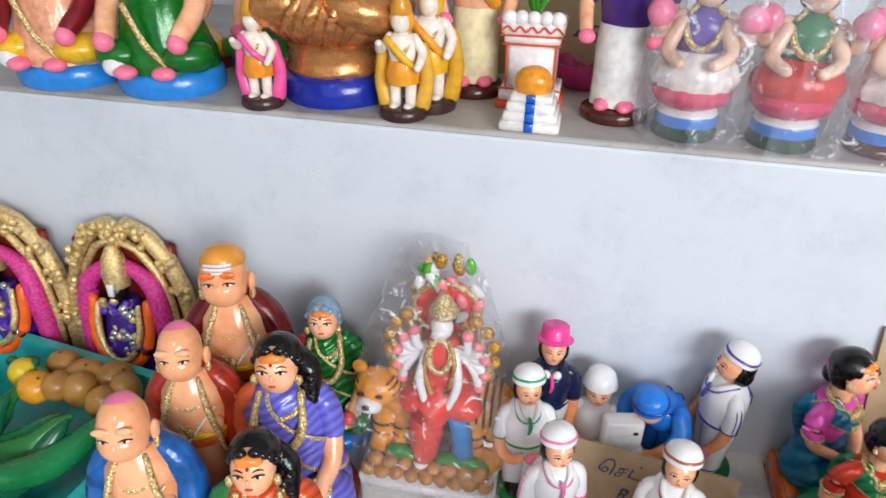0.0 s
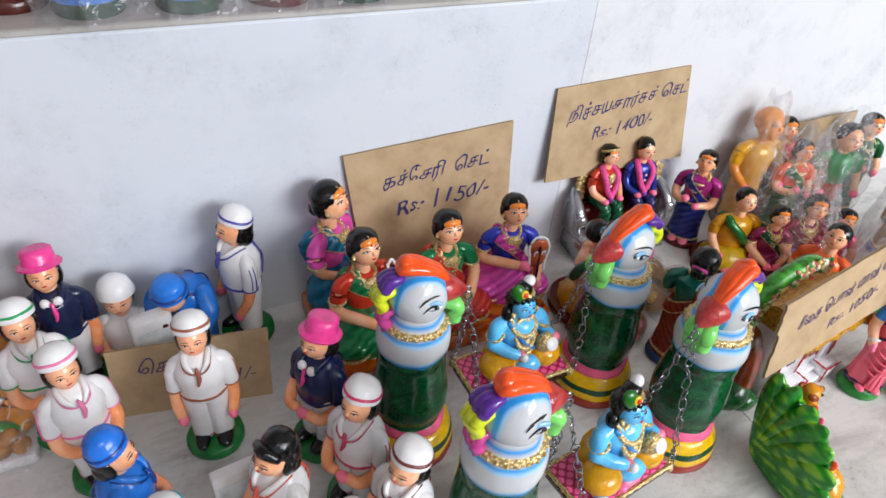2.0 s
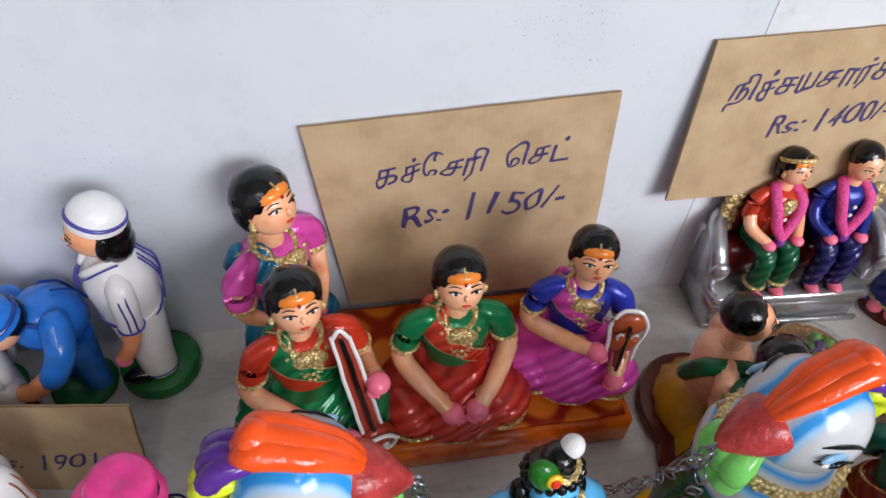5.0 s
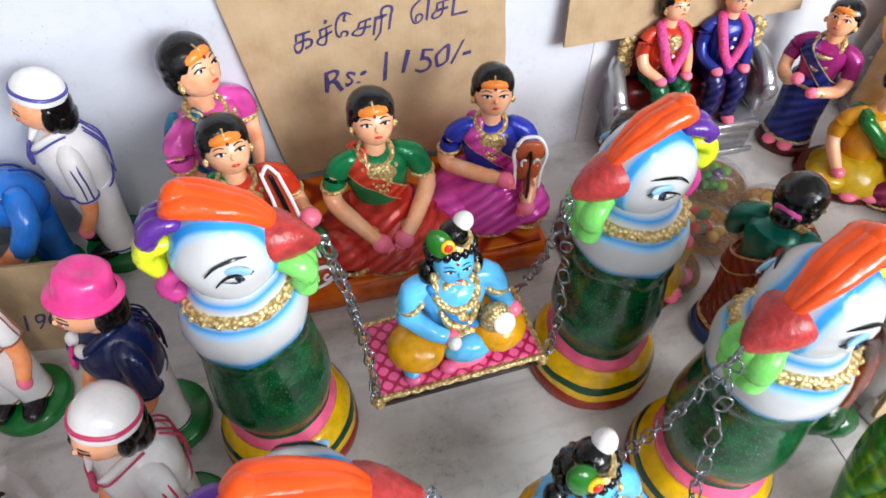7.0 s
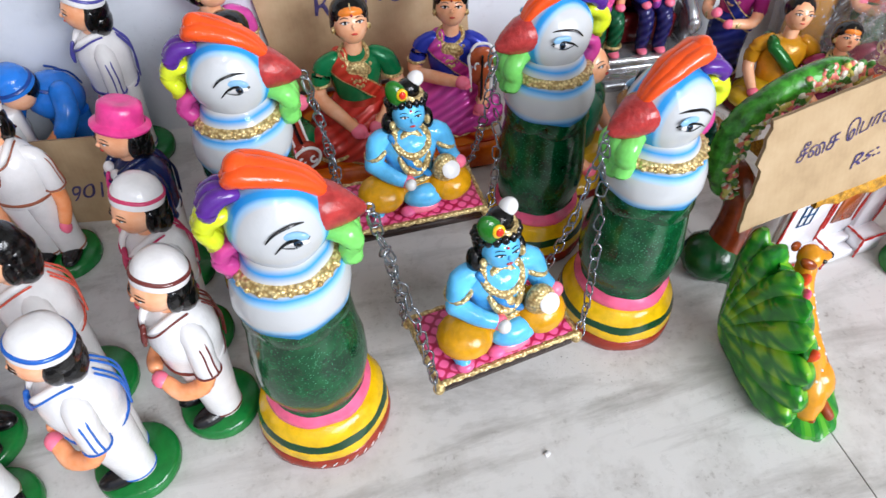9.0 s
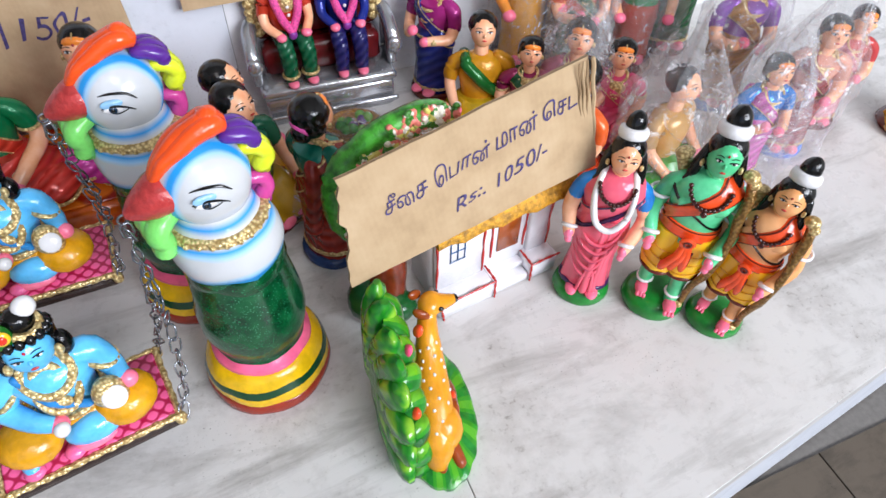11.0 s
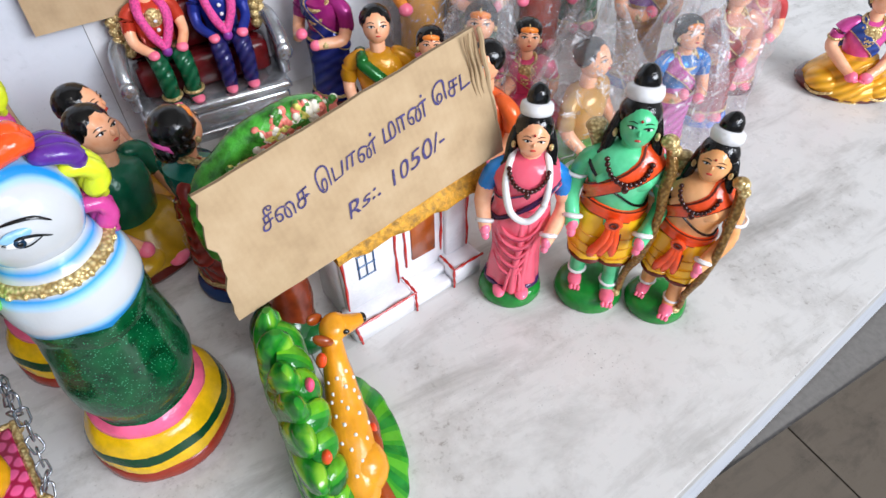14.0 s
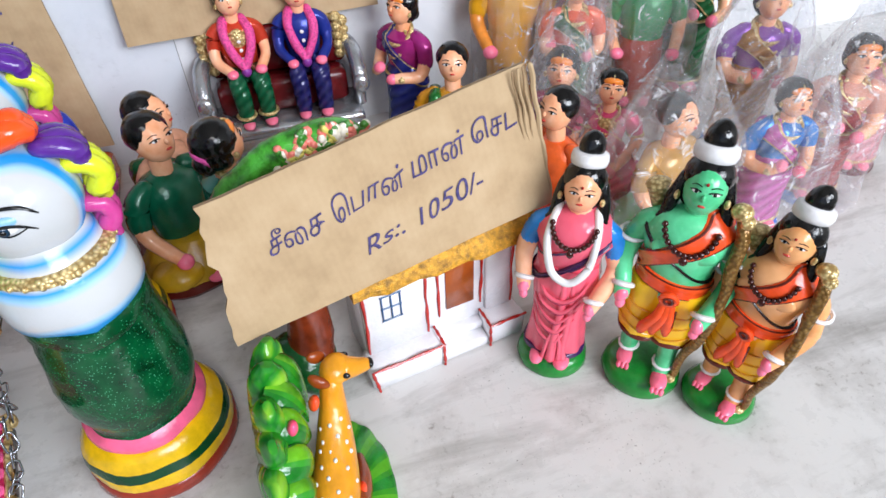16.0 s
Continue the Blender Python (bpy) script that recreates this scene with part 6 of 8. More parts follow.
# ---- guests round the plates ----
GG = "guest dolls"
man_doll(0.755, 0.618, 310, "seated man doll in glossy dark green shirt", "0f5f44", "b8901a", 0.145, group=GG)
man_doll(0.752, 0.66, 335, "seated man doll seen from behind, bare shoulders", "eeb08e", "c08a1a", 0.14, extra="0c5a34", group=GG)
stand_woman(0.806, 0.543, 25, "lady doll in red sari and teal blouse", "8a2216", "0f6a5a", 0.172, paint("1a3a6e"), GG)
stand_woman(0.985, 0.735, 212, "lady doll in navy sari with gold border", "1a2a80", "a02878", 0.158, MAROON, GG)
man_doll(1.012, 0.672, 250, "seated boy doll in mustard shirt with green sash", "d0921a", "c9a51c", 0.128, extra="1a6a2a", group=GG)
sit_woman(1.052, 0.640, 245, "seated girl doll in plum dress with black plait", "8a2450", "8a2450", "1a5a34", 0.112, 0.0, "lap", group=GG, bun=False, hairlen=0.3, basemat=MAROON)
man_doll(1.062, 0.560, 200, "seated man doll in orange robe", "e8642a", "b83a1a", 0.132, group=GG)


def gift_plate(x, y, fruit, label):
    top = empty("gift_plate", pose(x, y, 0), label, "plate", "wrapped gift plates")
    s = Shape()
    s.lathe([(0.018, 0), (0.026, 0.003), (0.031, 0.008), (0.033, 0.009), (0.03, 0.0065), (0.02, 0.004)], gold("b8862e"), seg=28)
    part("dish", s, top, "gilt clay dish")
    s = Shape()
    rnd = random.Random(int(x * 999))
    for k in range(13):
        a, r = rnd.uniform(0, 6.28), 0.018 * math.sqrt(rnd.random())
        s.ell((r * math.cos(a), r * math.sin(a), 0.009 + 0.008 * rnd.random()), (0.006, 0.006, 0.0055), paint(fruit[k % len(fruit)], 0.3), seg=10, rings=6)
    part("fruit", s, top, "painted clay sweets and fruit", rough=0.0004)
    s = Shape()
    rows = []
    for i in range(9):
        a = math.pi / 2 * i / 8.4
        rows.append([(0.034 * math.cos(a) * math.cos(t), 0.034 * math.cos(a) * math.sin(t), 0.006 + 0.024 * math.sin(a)) for t in (2 * math.pi * j / 28 for j in range(28))])
    s.grid(rows, film_mat(), cap=False)
    part("clear_cover", s, top, "clear crinkled film cover", rough=0.0018)
    return top


gift_plate(0.838, 0.640, ("c8402a", "2a7a2a", "d8b04a"), "round dish of red sweets under clear film")
gift_plate(0.876, 0.692, ("2a7a2a", "6aa83a", "5a3a7a"), "round dish of green fruit under clear film")
gift_plate(0.782, 0.610, ("d8a02a", "d86a8a", "3a8a3a"), "round dish of mixed sweets under clear film")
gift_plate(0.910, 0.640, ("d8a02a", "c85a2a", "d8c46a"), "round dish of yellow sweets under clear film")

# ---- forest set: house, tree, deer, three draped dolls ----
house = empty("toy_house", pose(0.866, 0.4295, 0, 0, 0, 7) @ Matrix.Diagonal((1.1, 1, 1, 1)), "white-painted clay toy house with red outlines and thatch", "toy house")
W2, RED = paint("e6e6ea", 0.2, 0, 0.05), paint("b3261e", 0.35)
for nm, lo, hi, bv in (("body", (0.004, 0.02, 0), (0.107, 0.062, 0.1), 0.06), ("plinth", (0.0, 0.0, 0), (0.05, 0.024, 0.022), 0.12),
                       ("plinth", (0.084, 0.0, 0), (0.111, 0.024, 0.022), 0.12), ("step", (0.05, 0.002, 0), (0.084, 0.024, 0.0085), 0.15),
                       ("step", (0.05, 0.012, 0.0085), (0.084, 0.024, 0.016), 0.15), ("front_panel", (0.004, 0.016, 0.02), (0.046, 0.022, 0.095), 0.2),
                       ("front_panel", (0.088, 0.016, 0.02), (0.107, 0.022, 0.095), 0.2)):
    s = Shape()
    s.box(lo, hi, W2, bv)
    part(nm, s, house, rough=0.0006)
s = Shape()
for p, q in (((0.001, -0.0006, 0.0225), (0.05, -0.0006, 0.0225)), ((0.05, -0.0004, 0.022), (0.05, -0.0004, 0.001)), ((0.084, -0.0004, 0.0225), (0.11, -0.0004, 0.0225)),
             ((0.084, -0.0004, 0.022), (0.084, -0.0004, 0.001)), ((0.0005, -0.0003, 0.022), (0.0035, -0.0003, 0.0)), ((0.0045, 0.0155, 0.024), (0.0045, 0.0155, 0.095)),
             ((0.045, 0.0155, 0.024), (0.045, 0.0155, 0.095)), ((0.0548, 0.0193, 0.03), (0.0548, 0.0193, 0.098)), ((0.0855, 0.0193, 0.03), (0.0855, 0.0193, 0.098)),
             ((0.1062, 0.0155, 0.024), (0.1062, 0.0155, 0.095)), ((0.05, 0.0, 0.0225), (0.05, 0.018, 0.0228)), ((0.084, 0.0, 0.0225), (0.084, 0.018, 0.0228))):
    n = 7
    s.tube([Vector(p).lerp(Vector(q), k / n) for k in range(n + 1)], [0.0007 + 0.0003 * (k % 3) for k in range(n + 1)], RED, 6)
part("red_outline", s, house, "hand-painted red outlines", rough=0.0007)
s = Shape()
s.box((0.06, 0.0185, 0.035), (0.08, 0.0205, 0.085), paint("9a4a16", 0.3, 0, 0.35, 60), 0.2)
part("door", s, house, "brown painted door")
s = Shape()
NB = paint("24507c", 0.4)
for dx in (0.0, 0.006, 0.012):
    s.tube([(0.016 + dx, 0.0153, 0.052), (0.016 + dx, 0.0153, 0.075)], 0.0006, NB, 6)
for dz in (0.052, 0.0635, 0.075):
    s.tube([(0.0155, 0.0153, dz), (0.0285, 0.0153, dz)], 0.0006, NB, 6)
part("window", s, house, "thin blue painted window bars", rough=0.0004)
s = Shape()
s.tube([(0.093, 0.0153, 0.083), (0.099, 0.0153, 0.084), (0.0955, 0.0153, 0.091), (0.093, 0.0153, 0.083)], 0.0006, NB, 6)
part("niche", s, house, "small blue painted niche")
s = Shape()
TH = paint("c08a1c", 0.4, 0.2, 0.6, 260, 1.0)
rows = []
for z, y0, y1 in ((0.098, -0.003, 0.075), (0.103, -0.002, 0.074), (0.118, 0.014, 0.06), (0.128, 0.032, 0.045)):
    rows.append([(x, y + 0.0018 * math.sin(k * 2.1), z) for k, (x, y) in enumerate([(-0.004 + 0.119 * i / 12, y0) for i in range(13)] + [(0.115 - 0.119 * i / 12, y1) for i in range(13)])])
s.grid(rows, TH)
part("roof", s, house, "golden-brown thatched roof", rough=0.0012)

# arched blossom tree
tree = empty("toy_tree", pose(0.822, 0.462, 0), "painted clay tree with arched blossoming canopy", "toy tree")
s = Shape()
s.ell((0, 0, 0.018), (0.026, 0.024, 0.022), paint("124f22", 0.22, 0, 0.4))
s.ell((0.012, -0.012, 0.012), (0.018, 0.016, 0.014), paint("124f22", 0.22, 0, 0.4))
part("mound", s, tree, "dark green glossy mound", rough=0.002)
s = Shape()
s.tube([(0.008, 0, 0.02), (0.012, 0.002, 0.05), (0.008, 0.004, 0.085), (-0.006, 0.006, 0.11)], [0.017, 0.015, 0.013, 0.011], paint("7a3016", 0.28, 0, 0.35), 14)
part("trunk", s, tree, "brown painted trunk", rough=0.0015)
s = Shape()
arch = [(-0.012, 0.006, 0.095), (-0.021, 0.008, 0.12), (-0.018, 0.01, 0.148), (-0.002, 0.01, 0.17), (0.02, 0.01, 0.183), (0.045, 0.01, 0.188), (0.062, 0.01, 0.184)]
s.tube(arch, [0.007, 0.0105, 0.011, 0.0105, 0.0105, 0.011, 0.007], paint("3f8f2c", 0.25, 0, 0.7, 110, 0.6), 16)
part("canopy", s, tree, "glossy leaf-green arched canopy", rough=0.002)
s = Shape()
rnd = random.Random(4)
FL = spotted_flowers()
for (a, b) in ((0, 1), (1, 2), (2, 3), (3, 4), (4, 5), (4, 5), (5, 6), (5, 6)):
    for k in range(30):
        p = Vector(arch[a]).lerp(Vector(arch[b]), rnd.random()) + Vector((rnd.uniform(-0.003, 0.008), -0.0085 + rnd.uniform(0, 0.008), rnd.uniform(-0.007, 0.0)))
        q = rnd.uniform(-0.3, 1.0)
        p = Vector((p.x, arch[a][1] - 0.0095 * math.cos(q), p.z + (0.0095 * math.sin(q) + 0.004 if b > 4 else 0)))
        s.ell(tuple(p), (0.0032, 0.0026, 0.0032), FL, seg=7, rings=5)
part("blossom", s, tree, "clustered pink, white and yellow blossoms", rough=0.0008)

# deer before a leafy bush, one painted clay piece
s = Shape()
LP = leaf_paint()
DG = paint("1c7a28", 0.2, 0, 0.4)
MID = paint("2f8a20", 0.12, 0, 0.3, 60, 0.3)
rnd = random.Random(9)
# ground leaf with painted stripes
rows = []
for k in range(73):
    a = radians(-205 + 4.25 * k)
    w = 1 + 0.035 * abs(math.sin(0.55 * k))
    rows.append([(0.012 + 0.004 * u + 0.036 * u * w * math.cos(a), -0.002 + 0.058 * u * w * math.sin(a + 0.12 * u), 0.0165 - 0.0115 * u ** 3) for u in (0.05, 0.3, 0.55, 0.8, 0.95, 1.0)]
                + [(0.016 + 0.036 * w * math.cos(a), -0.002 + 0.058 * w * math.sin(a + 0.12), 0.0)])
STRIPE = paint("4f9f22", 0.14, 0, 0.2, 45, 0.3)
s.grid(rows, lambda n: (DG, DG, MID, STRIPE, STRIPE, MID)[n % 6], False, False)
# leaf lobes fanned from the foot of the bush up to its curved ridge
foot = Vector((-0.03, 0.036, 0.008))
LEAFY = paint("62a81a", 0.1, 0, 0.3, 42, 0.5, "07501a")
DARKLEAF = paint("1f7a1c", 0.1, 0, 0.3, 50, 0.5, "07501a")
for k in range(8):
    th = radians(2 + 15.0 * k + rnd.uniform(-2, 2))
    tip = Vector((-0.02 + 0.006 * math.sin(th) + rnd.uniform(-0.001, 0.001), 0.03 - 0.08 * math.cos(th), 0.016 + 0.088 * math.sin(th)))
    ax = tip - foot
    m = Matrix.Translation(foot + ax * 0.53) @ ax.to_track_quat("Z", "X").to_matrix().to_4x4()
    L, ring_rows = ax.length * 0.53, []
    for q in range(15):
        v = -1 + 2 * min(max(q / 14, 0.01), 0.99)
        wid = math.sqrt(1 - v * v) * (0.72 + 0.36 * v)
        ring_rows.append([m @ Vector((0.0178 * wid * math.cos(t), 0.0145 * wid * math.sin(t) * (1 + 0.14 * math.cos(2 * t)), L * v)) for t in (2 * math.pi * n / 20 for n in range(20))])
    s.grid(ring_rows, LP)
# drooping pointed leaves on the inner side, lime on one half and dark on the other
for k in range(8):
    th = radians(-6 + 15.5 * k + rnd.uniform(-3, 3))
    base = Vector((-0.017, 0.03 - 0.078 * math.cos(th), 0.018 + 0.082 * math.sin(th)))
    tip = Vector((0.003, 0.024 - 0.047 * math.cos(th + 0.1), 0.012 + 0.05 * math.sin(th + 0.1)))
    ax = (tip - base).normalized()
    out = (Vector((0.75, -0.5, 0.42)) - ax * ax.dot(Vector((0.75, -0.5, 0.42)))).normalized()
    across = ax.cross(out)
    leaf_rows = []
    for n in range(21):
        t = 2 * math.pi * n / 20
        leaf_rows.append([base + (tip - base) * v + across * (0.0112 * math.sin(math.pi * v ** 0.75) ** 0.8 * math.cos(t)) + out * (0.0075 * math.sin(math.pi * v ** 0.8) * math.sin(t) + 0.004 * math.sin(math.pi * v)) for v in (0.01, 0.08, 0.2, 0.35, 0.5, 0.65, 0.8, 0.92, 0.99)])
    s.grid(leaf_rows, lambda n: LEAFY if 6 <= n <= 8 else (MID if n == 5 else DARKLEAF), False, False)
FUR = paint("dd941f", 0.22, 0, 0.15)
FUR2 = paint("8f3f12", 0.25)
s.tube([(0.006, -0.04, 0.014), (0.01, -0.03, 0.024), (0.013, -0.008, 0.036), (0.017, 0.014, 0.05), (0.02, 0.028, 0.066), (0.022, 0.036, 0.08)],
       [0.0105, 0.0155, 0.0165, 0.0135, 0.0092, 0.0082], FUR, 16)
s.ell((0.015, -0.024, 0.027), (0.0175, 0.019, 0.0165), FUR, (20, 0, 0))
s.tube([(0.026, -0.016, 0.03), (0.031, 0.004, 0.022), (0.03, 0.02, 0.018)], [0.0085, 0.0065, 0.0045], FUR2, 10)
s.ell((0.026, 0.04, 0.085), (0.0115, 0.0092, 0.0088), FUR, (0, 0, 20))
s.tube([(0.032, 0.041, 0.084), (0.042, 0.043, 0.081), (0.047, 0.044, 0.08)], [0.0076, 0.005, 0.0038], FUR, 10)
s.ell((0.049, 0.044, 0.0805), (0.0026, 0.0034, 0.0028), BLACK)
for sy in (-1, 1):
    s.ell((0.015, 0.0385 + sy * 0.0085, 0.0905), (0.0075, 0.003, 0.004), FUR2, (0, 25, sy * 20))
    s.ell((0.033, 0.0405 + sy * 0.0072, 0.0868), (0.0028, 0.0014, 0.0018), BLACK)
    s.tube([(0.012 + sy * 0.008, -0.03, 0.016), (0.016 + sy * 0.008, -0.046, 0.01)], [0.006, 0.005], FUR2, 8)
spine = [((0.01, -0.03, 0.024), 0.0155), ((0.013, -0.008, 0.036), 0.0165), ((0.017, 0.014, 0.05), 0.0135), ((0.02, 0.028, 0.066), 0.0092)]
for k in range(27):
    u = 2.75 * (k // 3) / 8.5 + 0.1 * (k % 3)
    n = min(2, int(u))
    c = Vector(spine[n][0]).lerp(Vector(spine[n + 1][0]), u - n)
    r = spine[n][1] + (spine[n + 1][1] - spine[n][1]) * (u - n)
    d = (Vector(spine[n + 1][0]) - Vector(spine[n][0])).normalized()
    e1 = d.cross(Vector((1, 0, 0))).normalized() * -1
    a = radians(-52 + 46 * (k % 3) + 18 * ((k // 3) % 2) + rnd.uniform(-8, 8))
    o = Vector((1, 0, 0)) * math.sin(a) + (e1 if e1.z > 0 else -e1) * math.cos(a)
    s.ell(tuple(c + o * (r - 0.0007)), (0.0015, 0.0015, 0.0013), WHITE, seg=8, rings=5)
for p, c in (((-0.0038, 0.0054, 0.088), "f2507c"), ((0.0105, 0.0225, 0.083), "f4502a"), ((-0.0082, -0.0293, 0.067), "f4502a"), ((0.03, -0.006, 0.03), "f4502a")):
    s.ell(p, (0.0034, 0.0045, 0.0072), paint(c, 0.3), (20, 20, 0))
s.v = [(q[0] * 0.86, q[1], q[2]) for q in s.v]
thing("deer_figure", s, pose(0.815, 0.356, 0, 0, 0, -6), "spotted golden deer figure lying before a glossy green bush", "deer statue", rough=0.0012)

deity_doll(0.997, 0.419, 233, "lady doll in pink sari with white garland", SKIN, "ea6076", "ea6076", 0.191, False, True, True)
deity_doll(1.049, 0.3835, 229, "green-skinned doll with golden bow and orange sash", paint("63cf96", 0.22, 0, 0.15, 40, 0.3, "3cae6e"), "fcc41c", "f0501e", 0.207)
deity_doll(1.0865, 0.346, 208, "tan-skinned doll with golden bow and red sash", paint("eeb07a", 0.24, 0, 0.15, 40, 0.3, "df9250"), "fcbe1a", "f0501e", 0.184)


# ---- dolls in clear plastic bags ----
def bag(x, y, z, r, h, seed, sy=0.9):
    s = Shape()
    rnd = random.Random(seed)
    rows = []
    n = 30
    ph = [rnd.uniform(0, 6.28) for _ in range(6)]
    for i in range(15):
        v = i / 14
        rad = r * (1.0 if v < 0.55 else 1.0 - 0.62 * ((v - 0.55) / 0.45) ** 1.2)
        row = []
        for j in range(n):
            t = 2 * math.pi * j / n
            k = 1 + 0.09 * math.sin(5 * t + ph[0] + 3 * v) + 0.08 * math.sin(9 * t + ph[1] - 5 * v) + 0.06 * math.sin(14 * t + ph[2] + 9 * v)
            row.append((rad * k * math.cos(t), sy * rad * k * math.sin(t), h * v + 0.006 * v * math.sin(3 * t + ph[3])))
        rows.append(row)
    s.grid(rows, film_mat(0.085), cap=False)
    return thing("plastic_bag", s, pose(x, y, z, 0, 0, seed * 40), "crumpled clear plastic bag round a doll", "bag", "clear plastic bags", rough=0.004, smooth=False)


BG = "bagged dolls"
man_doll(1.144, 0.520, 290, "bagged man doll in sandy shirt", "c99a52", "3f9a3a", 0.13, group=BG)
stand_woman(1.226, 0.492, 255, "bagged lady doll in blue blouse and pink skirt", "c45aa8", "2a7fd0", 0.14, paint("2a6fd0"), BG)
man_doll(1.105, 0.752, 262, "bagged doll in yellow robe with orange head", "e0a21c", "d9981a", 0.2, seated=False, skin=paint("e8903a", 0.35), hair=paint("e8903a", 0.35), group=BG)
sit_woman(1.098, 0.625, 235, "bagged lady doll in blue dress", "5a8fd0", "8a2a4a", None, 0.13, 0.0, "lap", group=BG)
stand_woman(1.155, 0.715, 255, "bagged lady doll carrying an orange ball", "2a6a3a", "e86a4a", 0.158, MAROON, BG)
stand_woman(1.17, 0.765, 250, "lady doll in wine-red sari by the riser", "8a2a4a", "d8607a", 0.17, MAROON, BG)
man_doll(1.232, 0.705, 245, "bagged man doll in green shirt", "1f8a4a", "b8452a", 0.18, seated=False, group=BG)
sit_woman(1.135, 0.60, 240, "bagged girl doll in pink dress", "d8507a", "d8507a", None, 0.115, 0.0, "lap", group=BG, bun=False, hairlen=0.2)
stand_woman(1.285, 0.60, 250, "bagged doll in violet dress on blue base", "b07a2a", "8a4ab0", 0.17, paint("2a6fd0"), BG)
stand_woman(1.30, 0.508, 240, "bagged doll in maroon and pink", "9a3a3a", "e0a08a", 0.155, paint("2a6fd0"), BG)
stand_woman(1.37, 0.53, 240, "lady doll in cream and pink dress", "d8909a", "c84a4a", 0.14, MAROON, BG)
sit_woman(1.478, 0.468, 225, "seated doll in pink and yellow on brown base", "e2a21c", "d0509a", "2a4a9a", 0.12, 0.0, "lap", group=BG, basemat=MAROON)
stand_woman(1.30, 0.72, 250, "lady doll in dark green dress by the riser", "14582e", "14582e", 0.18, MAROON, BG)
for i, (bx, by, br, bh) in enumerate(((1.144, 0.520, 0.05, 0.155), (1.226, 0.492, 0.042, 0.165), (1.105, 0.750, 0.038, 0.222), (1.098, 0.625, 0.042, 0.15), (1.155, 0.712, 0.04, 0.185), 
                                      (1.232, 0.705, 0.045, 0.2), (1.285, 0.60, 0.045, 0.195), (1.30, 0.508, 0.042, 0.18)  )):
    bag(bx, by, 0.0, br, bh, i + 3)


# ---- large seated dolls at the left end ----
def elder(x, y, face, H, shawl, label, tuft=None, forehead=True):
    """Stout bald seated elder with a shawl, necklace and garland."""
    s = Shape()
    sh, tan = paint(shawl, 0.24, 0.1, 0.35, 50, 0.5), paint("efae84", 0.24, 0, 0.1, 30, 0.2, "e38f5a")
    org, yel = paint("e8702a", 0.3, 0, 0.2), paint("e3b51e", 0.28, 0, 0.3)
    s.lathe([(0.25, 0), (0.27, 0.03), (0.26, 0.08), (0.22, 0.1)], paint("2a86d0", 0.3), (0, -0.02, 0), 0.85)
    for sx in (-1, 1):
        s.ell((sx * 0.16, -0.14, 0.14), (0.12, 0.13, 0.07), yel, (0, 0, sx * 25))
        s.ring((sx * 0.16, -0.15, 0.15), 0.11, 0.12, 0.011, org, (20, sx * 16, 0), 16, 5, (190, 350))
        s.ell((sx * 0.07, -0.25, 0.11), (0.06, 0.045, 0.03), HAND)
    s.lathe([(0.19, 0.08), (0.2, 0.2), (0.185, 0.33), (0.16, 0.42), (0.163, 0.5), (0.168, 0.6), (0.14, 0.69), (0.075, 0.76)], tan, (0, 0, 0), 0.86, 32)
    s.ell((0, -0.08, 0.3), (0.16, 0.13, 0.155), tan, seg=24, rings=14)
    s.ell((0, -0.213, 0.27), (0.014, 0.006, 0.014), paint("c0562a", 0.4), seg=8, rings=5)
    for sx in (-1, 1):
        s.ell((sx * 0.07, -0.1, 0.545), (0.075, 0.045, 0.06), tan)
    chest = [(0.2, 0.2), (0.185, 0.33), (0.16, 0.42), (0.163, 0.5), (0.168, 0.6), (0.14, 0.69)]
    s.wrap(chest, 0.9, 0.47, 0.0, 270, 0.02, org, None, 0.012)
    s.wrap(chest, 0.9, 0.505, 0.012, 230, 0.009, yel, None, 0.014)
    for sx in (-1, 1):
        s.tube([(sx * 0.05, 0.04, 0.72), (sx * 0.13, 0.02, 0.67), (sx * 0.178, -0.01, 0.56), (sx * 0.185, -0.05, 0.4), (sx * 0.2, -0.06, 0.26), (sx * 0.2, -0.02, 0.12)], [0.06, 0.072, 0.075, 0.075, 0.07, 0.07], sh, 16)
        s.tube([(sx * 0.19, -0.09, 0.36), (sx * 0.17, -0.19, 0.27), (sx * 0.12, -0.235, 0.22)], [0.045, 0.042, 0.036], tan)
        s.ring((sx * 0.14, -0.215, 0.24), 0.04, 0.04, 0.01, GOLD, (60, 0, 0), 14)
        s.ell((sx * 0.115, -0.245, 0.21), (0.038, 0.042, 0.038), paint("f0506a", 0.3, 0, 0.2))
        s.tube([(sx * 0.055, -0.06, 0.745), (sx * 0.095, -0.135, 0.65), (sx * 0.125, -0.15, 0.52), (sx * 0.14, -0.155, 0.4), (sx * 0.155, -0.17, 0.28)], [0.012, 0.016, 0.014, 0.014, 0.014], GOLD, 8)
    s.tube([(0, 0.08, 0.7), (0, 0.13, 0.5), (0, 0.15, 0.15)], [0.085, 0.115, 0.125], sh, 16)
    s.ring((0, -0.06, 0.695), 0.085, 0.085, 0.011, GOLD, (40, 0, 0))
    s.ring((0, -0.105, 0.63), 0.06, 0.1, 0.012, GOLD, (68, 0, 0))
    s.ell((0, -0.16, 0.545), (0.02, 0.014, 0.026), GOLD)
    s.tube([(0.12, -0.11, 0.64), (0.0, -0.165, 0.52), (-0.1, -0.17, 0.4)], 0.004, WHITE, 6)
    s.v = [(q[0] * 0.84, q[1] * 0.88, q[2]) for q in s.v]
    hc = (0, -0.03, 0.872)
    v0 = len(s.v)
    s.ell(hc, (0.084, 0.09, 0.118), tan, seg=26, rings=16)
